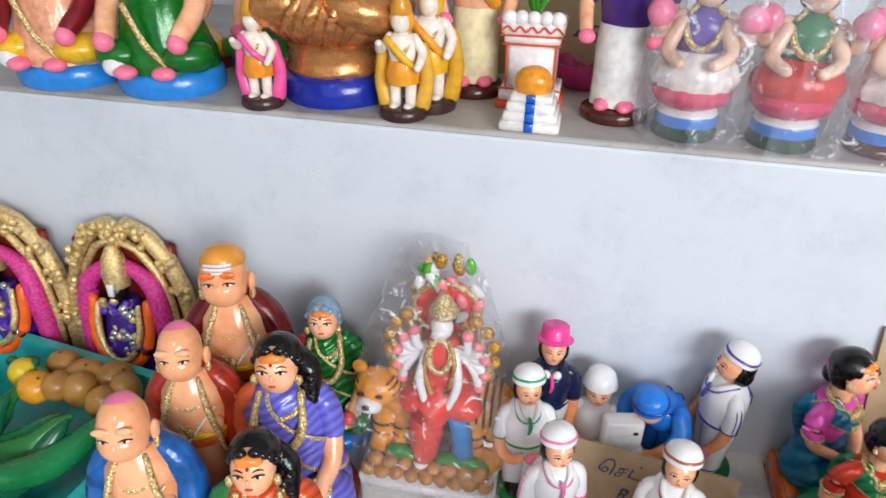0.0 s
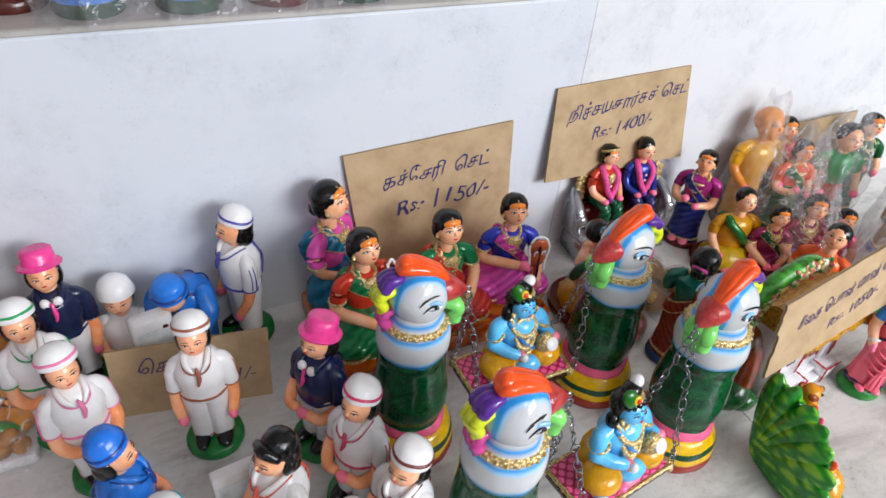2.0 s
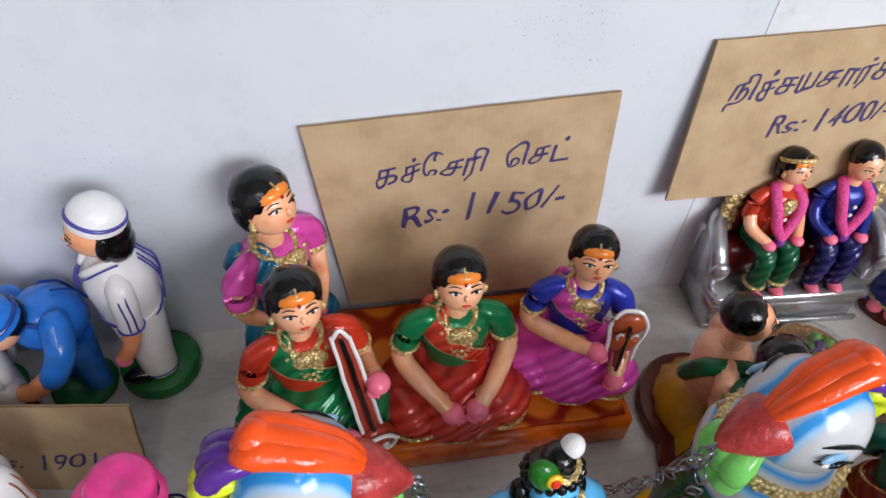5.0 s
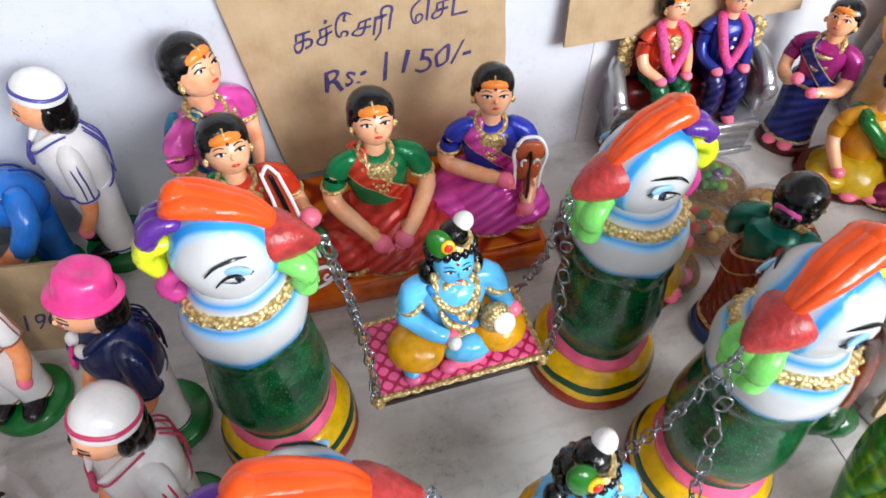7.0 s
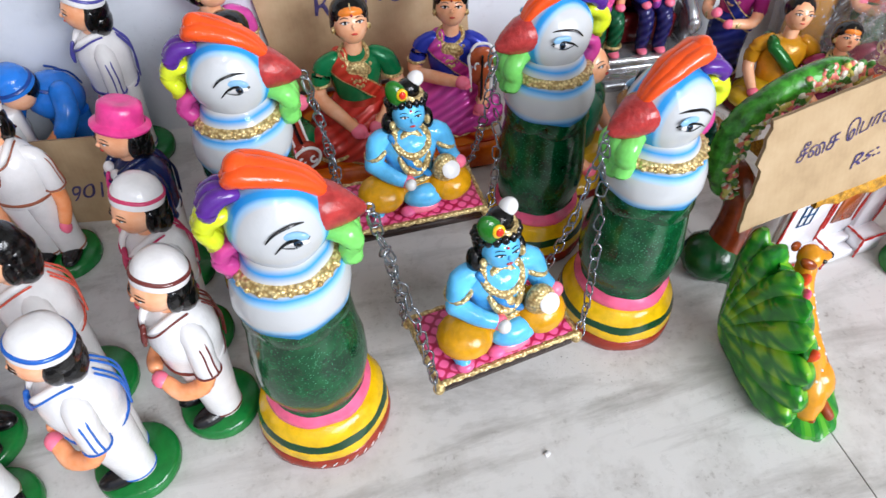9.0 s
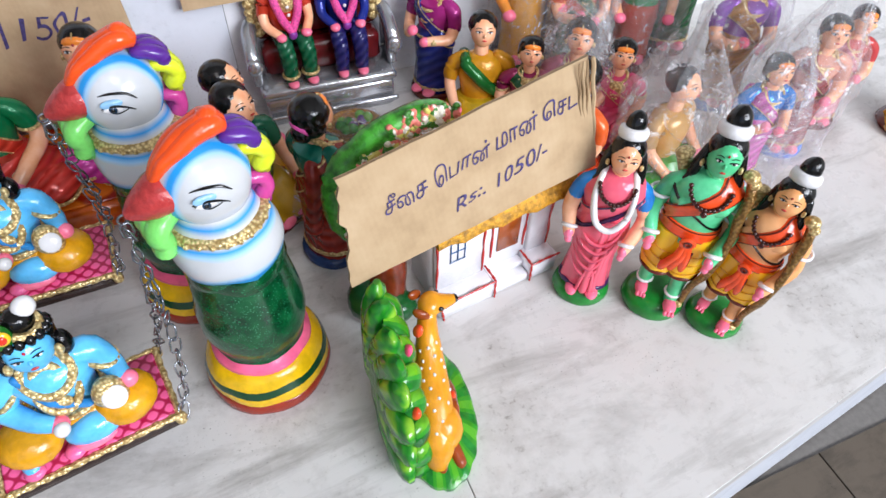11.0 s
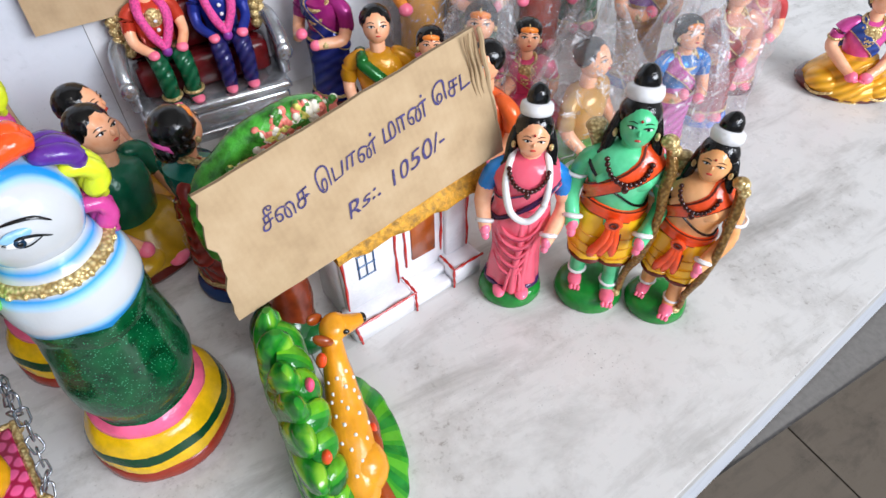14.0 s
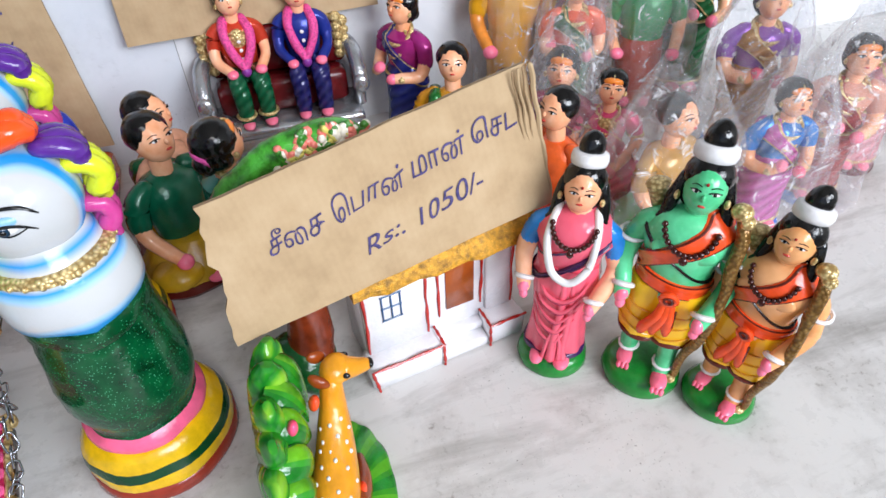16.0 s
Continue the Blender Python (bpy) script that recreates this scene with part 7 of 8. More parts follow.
    s.ell((0, -0.045, 0.83), (0.08, 0.078, 0.07), tan, seg=22, rings=12)
    face_marks(s, (0, -0.034, 0.853), 0.088)
    for sx in (-1, 1):
        s.ell((sx * 0.09, -0.005, 0.84), (0.014, 0.024, 0.036), tan)
        s.ell((sx * 0.093, -0.014, 0.8), (0.012, 0.012, 0.024), GOLD, seg=8, rings=5)
        s.ell((sx * 0.035, -0.116, 0.9), (0.03, 0.008, 0.014), org if forehead else tan, seg=10, rings=5)
    if forehead:
        for dz in (-0.014, 0.0, 0.014):
            s.tube([(-0.045, -0.105, 0.922 + dz), (0, -0.118, 0.922 + dz), (0.045, -0.105, 0.922 + dz)], 0.0055, WHITE, 6)
    if tuft:
        s.ell((0, -0.026, 0.935 if forehead else 0.948), (0.081, 0.086, 0.0605) if forehead else (0.056, 0.06, 0.0455), paint(tuft, 0.36, 0, 0.15, 40, 0.2))
    s.turn(v0, hc, -16)
    return put_doll(s, H, x, y, face, label, "large seated elder dolls", "elder_doll")


elder(-0.182, 0.682, 287, 0.275, "6a1418", "large bald elder doll in maroon shawl with gold necklace", "e0953a")
elder(-0.185, 0.597, 288, 0.242, "a8321c", "large bald elder doll in rust shawl with pink crown mark", "e8789a", False)
elder(-0.178, 0.506, 288, 0.242, "1f5fa8", "large bald elder doll in blue shawl with pink crown mark", "e8789a", False)


def big_lady(x, y, face, H, sari_c, blouse, base, label, grey=False):
    s = Shape()
    sm, bm = sari(sari_c, 0.2), paint(blouse, 0.3)
    hair = paint("7f98ae", 0.35, 0, 0.2, 90, 0.6) if grey else HAIR
    s.lathe([(0.25, 0), (0.275, 0.03), (0.265, 0.08), (0.23, 0.1)], base, (0, -0.01, 0), 0.9)
    body = [(0.23, 0.1), (0.235, 0.18), (0.2, 0.28), (0.165, 0.4), (0.165, 0.52), (0.155, 0.61), (0.12, 0.68), (0.06, 0.735)]
    s.lathe(body, sm, (0, 0, 0), 0.86, 48, 0.025, 11)
    for sx in (-1, 1):
        s.ell((sx * 0.15, -0.13, 0.2), (0.12, 0.13, 0.1), sm, (0, 0, sx * 25))
    s.wrap(body, 0.86, 0.51, 0.17, 195, 0.1, sm, GOLD, 0.018)
    s.tube([(0.2, -0.17, 0.2), (0.1, -0.26, 0.25), (-0.02, -0.265, 0.27), (-0.13, -0.25, 0.22)], [0.016, 0.02, 0.02, 0.016], GOLD, 8)
    s.tube([(-0.08, 0.12, 0.62), (-0.08, 0.16, 0.4), (-0.04, 0.19, 0.15)], [0.07, 0.09, 0.1], sm, 12)
    for sx in (-1, 1):
        s.tube([(sx * 0.1, 0, 0.67), (sx * 0.15, 0, 0.62), (sx * 0.172, -0.01, 0.53), (sx * 0.178, -0.02, 0.46)], [0.05, 0.058, 0.056, 0.052], bm if sx < 0 else sm)
        s.tube([(sx * 0.178, -0.02, 0.47), (sx * 0.18, -0.1, 0.37), (sx * 0.13, -0.22, 0.3)], [0.045, 0.042, 0.034], SKIN)
        s.ell((sx * 0.12, -0.24, 0.295), (0.038, 0.042, 0.046), paint("e8344a", 0.35, 0, 0.2, 80, 0.2, "f08a8a"))
        s.ring((sx * 0.142, -0.195, 0.315), 0.038, 0.038, 0.013, GOLD, (50, 0, 0), 14)
    s.tube([(0, 0, 0.68), (0, -0.01, 0.77)], 0.055, SKIN)
    s.ring((0, -0.055, 0.69), 0.085, 0.085, 0.013, GOLD, (40, 0, 0))
    s.tube([(-0.08, -0.06, 0.71), (-0.095, -0.135, 0.62), (-0.055, -0.165, 0.53), (0.0, -0.172, 0.505), (0.055, -0.165, 0.53), (0.095, -0.135, 0.62), (0.08, -0.06, 0.71)], [0.014, 0.018, 0.02, 0.022, 0.02, 0.018, 0.014], GOLD, 8)
    r = 0.112
    hc = (0, -0.035, 0.845)
    v0 = len(s.v)
    s.ell(hc, (r * 0.84, r * 0.9, r * 1.1), SKIN, seg=22, rings=14)
    s.ell((0, -0.1, 0.91), (0.062, 0.03, 0.03), paint("ee8a3a", 0.35, 0, 0.2), seg=12, rings=7)
    face_marks(s, hc, r * 0.95, bindi=paint("9a1020"))
    s.ell((0, 0.004, 0.885), (r * 1.0, r * 0.98, r * 0.94), hair, seg=22, rings=14)
    s.ell((0, 0.035, 0.82), (r * 0.97, r * 0.76, r * 0.92), hair, seg=20, rings=12)
    for sx in (-1, 1):
        for k in range(4):
            s.ell((sx * (0.03 + 0.02 * k), -0.1 + 0.024 * k, 0.945 - 0.024 * k), (0.03, 0.02, 0.024), hair, seg=10, rings=6)
    s.ell((0.0, 0.13, 0.8), (0.07, 0.055, 0.07), hair)
    if not grey:
        s.tube([(0.06, 0.07, 0.86), (0.12, 0.06, 0.79), (0.135, 0.03, 0.71), (0.155, 0.0, 0.66)], [0.055, 0.06, 0.045, 0.016], hair)
        for k in range(5):
            s.ell((0.125 + 0.016 * math.sin(2 * k), 0.01 + 0.02 * math.cos(2 * k), 0.8 - 0.03 * k), (0.028, 0.028, 0.026), hair, seg=10, rings=6)
    for sx in (-1, 1):
        s.ell((sx * 0.1, -0.055, 0.79), (0.018, 0.018, 0.026), GOLD, seg=8, rings=5)
    s.v[v0:] = [(q[0] * 0.86, hc[1] + (q[1] - hc[1]) * 0.86, 0.75 + (q[2] - 0.75) * 0.88) for q in s.v[v0:]]
    s.turn(v0, hc, -16)
    return put_doll(s, H, x, y, face, label, "large seated lady dolls", "seated_lady_doll")


big_lady(-0.096, 0.612, 283, 0.24, "6f6fd6", "d8643a", MAROON, "large seated lady doll in violet-blue sari")
big_lady(-0.1, 0.722, 285, 0.2, "0f6a26", "b3282a", paint("1f7fd0", 0.3), "grey-haired seated lady doll in green sari", True)
big_lady(-0.072, 0.514, 286, 0.222, "d8562a", "2a7a3a", MAROON, "large seated lady doll in orange sari and green blouse")


# ---- gilt arched idols ----
def arched_idol(x, y, label):
    s = Shape()
    gd, mar = paint("e6c88a", 0.14, 0.6, 0.45, 260, 1.0), paint("7a2418", 0.3, 0.2)
    s.box((-0.075, -0.02, 0), (0.075, 0.02, 0.018), paint("1a2a6a", 0.3), 0.2)
    s.box((-0.068, 0.0, 0.018), (0.068, 0.012, 0.2), mar, 0.3)
    arch = [(-0.078, 0, 0.02), (-0.08, 0, 0.09), (-0.074, 0, 0.14), (-0.06, 0, 0.18), (-0.035, 0, 0.212), (-0.012, 0, 0.222), (0, 0, 0.214), (0.012, 0, 0.222), (0.035, 0, 0.212), (0.06, 0, 0.18), (0.074, 0, 0.14), (0.08, 0, 0.09), (0.078, 0, 0.02)]
    s.tube(arch, [0.0095, 0.01, 0.0105, 0.011, 0.011, 0.0105, 0.0095, 0.0105, 0.011, 0.011, 0.0105, 0.01, 0.0095], gd, 12)
    s.tube([(p[0] * 0.8, -0.008, p[2] * 0.92) for p in arch], 0.0055, gd, 8)
    rnd = random.Random(int(abs(x) * 1000))
    for p in arch:
        for k in range(5):
            s.ell((p[0] + rnd.uniform(-0.012, 0.012), -0.012, p[2] + rnd.uniform(-0.012, 0.012)), (0.0055, 0.005, 0.0055), gd, seg=8, rings=5)
    pk = paint("d8388f", 0.4, 0.1, 0.4, 300, 0.8)
    for sx in (-1, 1):
        s.tube([(sx * 0.012, -0.012, 0.175), (sx * 0.042, -0.014, 0.15), (sx * 0.05, -0.016, 0.1), (sx * 0.055, -0.014, 0.03)], [0.007, 0.0125, 0.013, 0.013], pk, 10)
    s.lathe([(0.034, 0.018), (0.036, 0.06), (0.03, 0.1), (0.016, 0.13)], paint("3a2080", 0.3), (0, -0.012, 0), 0.7)
    s.tube([(-0.036, -0.022, 0.128), (-0.037, -0.03, 0.09), (-0.026, -0.036, 0.058), (0, -0.04, 0.042), (0.026, -0.036, 0.058), (0.037, -0.03, 0.09), (0.036, -0.022, 0.128)], 0.0065, paint("f0641e", 0.4), 9)
    s.tube([(-0.027, -0.028, 0.126), (-0.027, -0.036, 0.09), (-0.018, -0.041, 0.066), (0, -0.044, 0.054), (0.018, -0.041, 0.066), (0.027, -0.036, 0.09), (0.027, -0.028, 0.126)], [0.0035 + 0.0012 * (n % 2) for n in range(7)], gd, 8)
    for k in range(46):
        s.ell((rnd.uniform(-0.022, 0.022), -0.034 + 0.005 * rnd.random(), rnd.uniform(0.06, 0.135)), (0.0055, 0.005, 0.0055), (SILVER, gd, SILVER, paint("5a2ab0", 0.3))[k % 4], seg=8, rings=5)
    s.ell((0, -0.022, 0.142), (0.0125, 0.0125, 0.0145), BLACK)
    s.box((-0.004, -0.036, 0.142), (0.004, -0.032, 0.158), WHITE, 0.2)
    s.lathe([(0.015, 0.15), (0.0165, 0.168), (0.013, 0.188), (0.007, 0.2), (0.002, 0.205)], gd, (0, -0.018, 0), seg=20, fold=0.04, waves=8)
    return thing("arched_idol", s, pose(x, y, 0, -6, 0, 4), label, "idol", "gilt arched idols", rough=0.0008)


arched_idol(-0.376, 0.742, "gilt arched idol with pink drape and orange garland")
arched_idol(-0.552, 0.735, "gilt arched idol with pink drape beside the tray")

# ---- tray of clay fruit and vegetables ----
tray = empty("fruit_tray", pose(-0.43, 0.585, 0, 0, 0, -7), "turquoise plastic tray full of clay fruit and vegetables", "tray")
TQ = paint("2fb0ae", 0.35, 0, 0.08)
s = Shape()
w, d = 0.15, 0.11


def rr(wx, dy, z, r=0.02):
    out = []
    for cxs, cys, a0 in ((1, 1, 0), (-1, 1, 90), (-1, -1, 180), (1, -1, 270)):
        for k in range(5):
            a = radians(a0 + 22.5 * k)
            out.append((cxs * (wx - r) + r * math.cos(a), cys * (dy - r) + r * math.sin(a), z))
    return out


s.grid([rr(w * 0.9, d * 0.88, 0), rr(w, d, 0.062), rr(w + 0.008, d + 0.008, 0.064), rr(w + 0.008, d + 0.008, 0.068), rr(w - 0.003, d - 0.003, 0.068), rr(w * 0.88, d * 0.86, 0.006)], TQ)
part("tray_shell", s, tray, "turquoise plastic shell")


def fruit(name, centre, rad, mat, rot, label):
    s = Shape()
    s.ell((0, 0, 0), rad, mat, (0, 0, 0), 18, 11)
    s.ell((0, 0, rad[2] * 0.98), (0.002, 0.002, 0.002), paint("4a3a1a", 0.6), seg=6, rings=4)
    return part(name, s, tray, label, rough=0.0008, m=pose(*centre, *rot))


KIWI, LEMON, ORNG = paint("a9793a", 0.5, 0, 0.25, 40), paint("d8b92a", 0.35), paint("dd952a", 0.4)
TRAY_POSE = pose(-0.43, 0.585, 0, 0, 0, -7).inverted()
for i, (wx, wy) in enumerate(((-0.425, 0.672), (-0.383, 0.66), (-0.353, 0.668), (-0.398, 0.635), (-0.34, 0.63), (-0.372, 0.636), (-0.326, 0.652))):
    f = TRAY_POSE @ Vector((wx, wy, 0))
    fruit("potato", (f.x, f.y, 0.07 + 0.006 * (i % 2)), (0.023, 0.018, 0.019), KIWI, (20 * i, 15 * i, 37 * i), "brown clay potato")
f = TRAY_POSE @ Vector((-0.455, 0.645, 0))
fruit("lemon", (f.x, f.y, 0.074), (0.021, 0.018, 0.018), LEMON, (0, 70, 20), "yellow clay lemon")
f = TRAY_POSE @ Vector((-0.425, 0.628, 0))
fruit("orange", (f.x, f.y, 0.075), (0.02, 0.02, 0.018), ORNG, (0, 30, 0), "orange clay fruit")
for i in range(10):
    s = Shape()
    c = 0.024 + 0.006 * (i % 3)
    s.tube([(-0.058, 0, c), (-0.032, 0, 0.008), (0, 0, 0), (0.032, 0, 0.008), (0.052, 0, c * 0.9), (0.064, 0, c * 1.2)], [0.006, 0.0155, 0.018, 0.0155, 0.009, 0.0035],
           paint(("1c7a44", "2a7a3a", "146040")[i % 3], 0.4, 0, 0.2, 30), 14)
    part("green_banana", s, tray, "green clay banana", rough=0.001, m=pose(-0.125 + 0.024 * i, -0.045 + 0.016 * math.sin(i * 2.2), 0.056 + 0.008 * (i % 2), 8 * math.sin(i), 10, 64 + 16 * math.sin(i * 1.7)))
for i in range(5):
    s = Shape()
    s.tube([(0, 0, 0), (0.008, 0, 0.006), (0.018, 0, 0.002)], [0.004, 0.0055, 0.002], paint("17603a", 0.4), 8)
    part("stalk", s, tray, "dark green stalk", m=pose(-0.06 + 0.02 * i, 0.06, 0.08, 0, 0, 60 * i))

# ---- wrapped goddess plaque ----
s = Shape()
s.box((-0.077, -0.045, 0), (0.077, 0.06, 0.014), WHITE, 0.1)
ROCK = paint("b97c30", 0.3, 0, 0.45, 60)
rnd = random.Random(2)
for row, n in ((0, 9), (1, 8)):
    for k in range(n):
        s.ell((-0.066 + 0.0165 * k + 0.008 * row, -0.037 + 0.006 * row + 0.002 * rnd.random(), 0.021 + 0.012 * row), (0.0096, 0.0085, 0.008), ROCK, (0, rnd.uniform(-15, 15), 30 * k))
for k in range(16):
    s.ell((rnd.uniform(-0.066, 0.066), rnd.uniform(-0.02, 0.03), 0.024), (0.012, 0.012, 0.011), ROCK, (0, 0, 30 * k))
relief0 = len(s.v)
TIG = paint("e8941c", 0.25, 0, 0.3)
DKS = paint("3a1a0a", 0.3)
s.tube([(0.06, 0.005, 0.04), (0.058, 0.0, 0.085), (0.02, 0.002, 0.095), (-0.025, -0.006, 0.092), (-0.048, -0.02, 0.112)], [0.022, 0.03, 0.03, 0.027, 0.022], TIG, 14)
s.ell((-0.054, -0.032, 0.124), (0.024, 0.022, 0.023), TIG)
s.ell((-0.058, -0.051, 0.114), (0.013, 0.011, 0.011), WHITE)
s.ell((-0.059, -0.061, 0.119), (0.004, 0.003, 0.003), DKS)
for sx in (-1, 1):
    s.ell((-0.054 + sx * 0.018, -0.028, 0.146), (0.008, 0.005, 0.009), TIG)
    s.ell((-0.056 + sx * 0.009, -0.053, 0.13), (0.004, 0.002, 0.003), DKS)
for k in range(5):
    s.ring((-0.054, -0.032, 0.128 + 0.004 * k), 0.0235 - 0.0015 * k, 0.0215, 0.0011, DKS, (10, 0, 0), 12, 5, (150, 215) if k % 2 else (320, 390))
for lx in (0.066, 0.042, -0.05, -0.03):
    s.tube([(lx, -0.014, 0.085), (lx, -0.026, 0.05), (lx - 0.004, -0.034, 0.028)], [0.018, 0.014, 0.013], TIG)
    for k in range(3):
        s.ring((lx, -0.022, 0.045 + 0.013 * k), 0.0165, 0.0165, 0.0014, DKS, (15, 0, 0), 12, 5, (200, 340))
for k in range(8):
    s.ring((0.066 - 0.007 * k, 0.0, 0.09), 0.0305, 0.0305, 0.0016, DKS, (0, 90, 0), 12, 5, (150, 300))
rider0 = len(s.v)
RD, PKL = paint("e23a26", 0.22, 0, 0.25), paint("f0808a", 0.3)
s.lathe([(0.03, 0.1), (0.034, 0.12), (0.025, 0.15), (0.023, 0.18), (0.012, 0.2)], RD, (0, -0.02, 0), 0.85, 30, 0.06, 9)
s.tube([(0.002, -0.036, 0.13), (-0.01, -0.05, 0.11), (-0.014, -0.05, 0.06), (-0.016, -0.052, 0.042)], [0.02, 0.02, 0.016, 0.011], RD, 12)
s.ell((-0.017, -0.056, 0.038), (0.009, 0.009, 0.006), WHITE)
s.tube([(0.016, -0.036, 0.11), (0.024, -0.042, 0.08), (0.026, -0.042, 0.05)], [0.01, 0.012, 0.012], paint("2a7fc0", 0.3), 8)
for lx, a0 in ((-0.036, 20), (0.012, -10), (0.034, 15)):
    s.ell((lx, -0.046, 0.035), (0.024, 0.01, 0.012), paint("2f8a26", 0.2), (0, a0, 0))
s.lathe([(0.034, -0.004), (0.035, 0.0), (0.033, 0.004)], RD, (0.0, 0.0, 0.222), rot=(90, 0, 0))
for sx in (-1, 1):
    s.ell((sx * 0.022, -0.034, 0.118), (0.024, 0.02, 0.017), RD, (0, sx * 20, 0))
    s.tube([(sx * 0.014, -0.03, 0.19), (sx * 0.02, -0.045, 0.16), (sx * 0.012, -0.052, 0.13)], [0.004, 0.005, 0.004], WHITE, 8)
    s.tube([(sx * 0.01, -0.034, 0.2), (sx * 0.016, -0.042, 0.17), (sx * 0.006, -0.048, 0.14)], 0.003, gold("d9a54a"), 8)
s.ring((0, -0.004, 0.222), 0.034, 0.034, 0.003, GOLD, (90, 0, 0))
s.ell((0, -0.026, 0.217), (0.0115, 0.0125, 0.0145), WHITE)
s.ell((0, -0.016, 0.223), (0.0135, 0.012, 0.015), HAIR)
s.lathe([(0.0135, 0), (0.015, 0.006), (0.009, 0.018), (0.003, 0.028)], GOLD, (0, -0.02, 0.228))
s.ring((0, -0.038, 0.187), 0.011, 0.017, 0.0036, GOLD, (65, 0, 0))
for sx in (-1, 1):
    for k in range(5):
        a = radians(-35 + 26 * k)
        hd = (sx * (0.016 + 0.03 * math.cos(a)), -0.034, 0.172 + 0.046 * math.sin(a))
        s.tube([(sx * 0.017, -0.022, 0.185), (sx * (0.018 + 0.022 * math.cos(a)), -0.03, 0.174 + 0.02 * math.sin(a)), hd], [0.006, 0.0055, 0.0045], WHITE, 8)
        s.ell(hd, (0.006, 0.006, 0.006), PKL)
        tip = (hd[0] + sx * 0.008, -0.032, hd[2] + 0.018)
        s.tube([hd, tip], [0.0025, 0.003], GOLD, 8)
        s.ell(tip, (0.0075, 0.006, 0.0075), gold("d9a54a"), seg=10, rings=6)
for k in range(40):
    u = rnd.random()
    s.ell((rnd.uniform(-0.045, 0.045) * (1 - 0.5 * u), 0.002 + rnd.uniform(-0.008, 0.006), 0.2 + 0.085 * u), (0.006, 0.004, 0.01), (GOLD, WHITE, PKL, WHITE, gold("d9a54a"), paint("58a83a", 0.3))[k % 6], (0, rnd.uniform(-50, 50), 0), 9, 6)
s.v[rider0:] = [(q[0] * 0.92 + 0.01, q[1], q[2]) for q in s.v[rider0:]]
s.box((-0.018, 0.006, 0.014), (0.038, 0.02, 0.24), paint("b9702c", 0.3, 0, 0.3), 0.3)
s.v[relief0:] = [(p[0] * 1.08, p[1] + 0.026, p[2]) for p in s.v[relief0:]]
s.v = [(p[0], p[1], p[2] * 0.94) for p in s.v]
thing("goddess_plaque", s, pose(0.031, 0.69, 0, 0, 0, 2), "many-armed red-robed figure on a tiger, rock-edged white base", "statue", rough=0.001)
s = Shape()
rows = []
for i in range(16):
    v = i / 15
    wx, dy = 0.086 * (1 - 0.62 * v ** 2.2), 0.062 * (1 - 0.5 * v ** 1.6)
    rows.append([(p[0] + 0.006 * v * math.sin(11 * p[1] / 0.05 + 7 * v), p[1] + 0.005 * math.sin(60 * p[0] + 9 * v), p[2]) for p in rr(wx, dy, 0.004 + 0.276 * v, min(wx, dy) * 0.5)])
s.grid(rows, film_mat(), cap=False)
thing("plastic_wrap", s, pose(0.031, 0.7, 0, 0, 0, 2), "crumpled clear plastic wrap over the tiger figure", "plastic wrap", rough=0.004, smooth=False)


# ---- upper ledge ----
Zu = SHELF
man_extra = "dolls on the upper ledge"


def draped_pot(x, y):
    s = Shape()
    cop, blue = paint("cb8a52", 0.42, 0.6, 0.2, 60, 0.4), paint("1c2f9a", 0.28)
    s.lathe([(0.062, 0), (0.064, 0.004), (0.062, 0.026), (0.055, 0.03)], blue)
    s.lathe([(0.055, 0.03), (0.057, 0.034), (0.055, 0.038), (0.053, 0.056), (0.056, 0.06), (0.05, 0.064)], cop, seg=72, fold=0.012, waves=36)
    s.lathe([(0.05, 0.06), (0.066, 0.066), (0.08, 0.078), (0.084, 0.094), (0.078, 0.112), (0.062, 0.13), (0.05, 0.16), (0.04, 0.2), (0.02, 0.215)], cop, sy=0.86, seg=56, fold=0.025, waves=7)
    for sx in (-1, 1):
        s.ell((sx * 0.042, -0.032, 0.098), (0.046, 0.042, 0.026), cop, (0, sx * 12, sx * 24), 20, 12)
    for k in range(11):
        a = radians(196 + 15 * k)
        s.tube([(0.05 * math.cos(a + 0.3), 0.044 * math.sin(a + 0.3), 0.128), (0.078 * math.cos(a + 0.1), 0.07 * math.sin(a + 0.1), 0.105), (0.083 * math.cos(a), 0.073 * math.sin(a), 0.088), (0.064 * math.cos(a - 0.15), 0.056 * math.sin(a - 0.15), 0.067)], [0.003, 0.006, 0.0065, 0.003], cop, 8)
    return thing("copper_idol", s, pose(x, y, Zu), "copper-painted draped clay figure on dark blue base", "statue", rough=0.0012)


draped_pot(-0.117, 0.868)


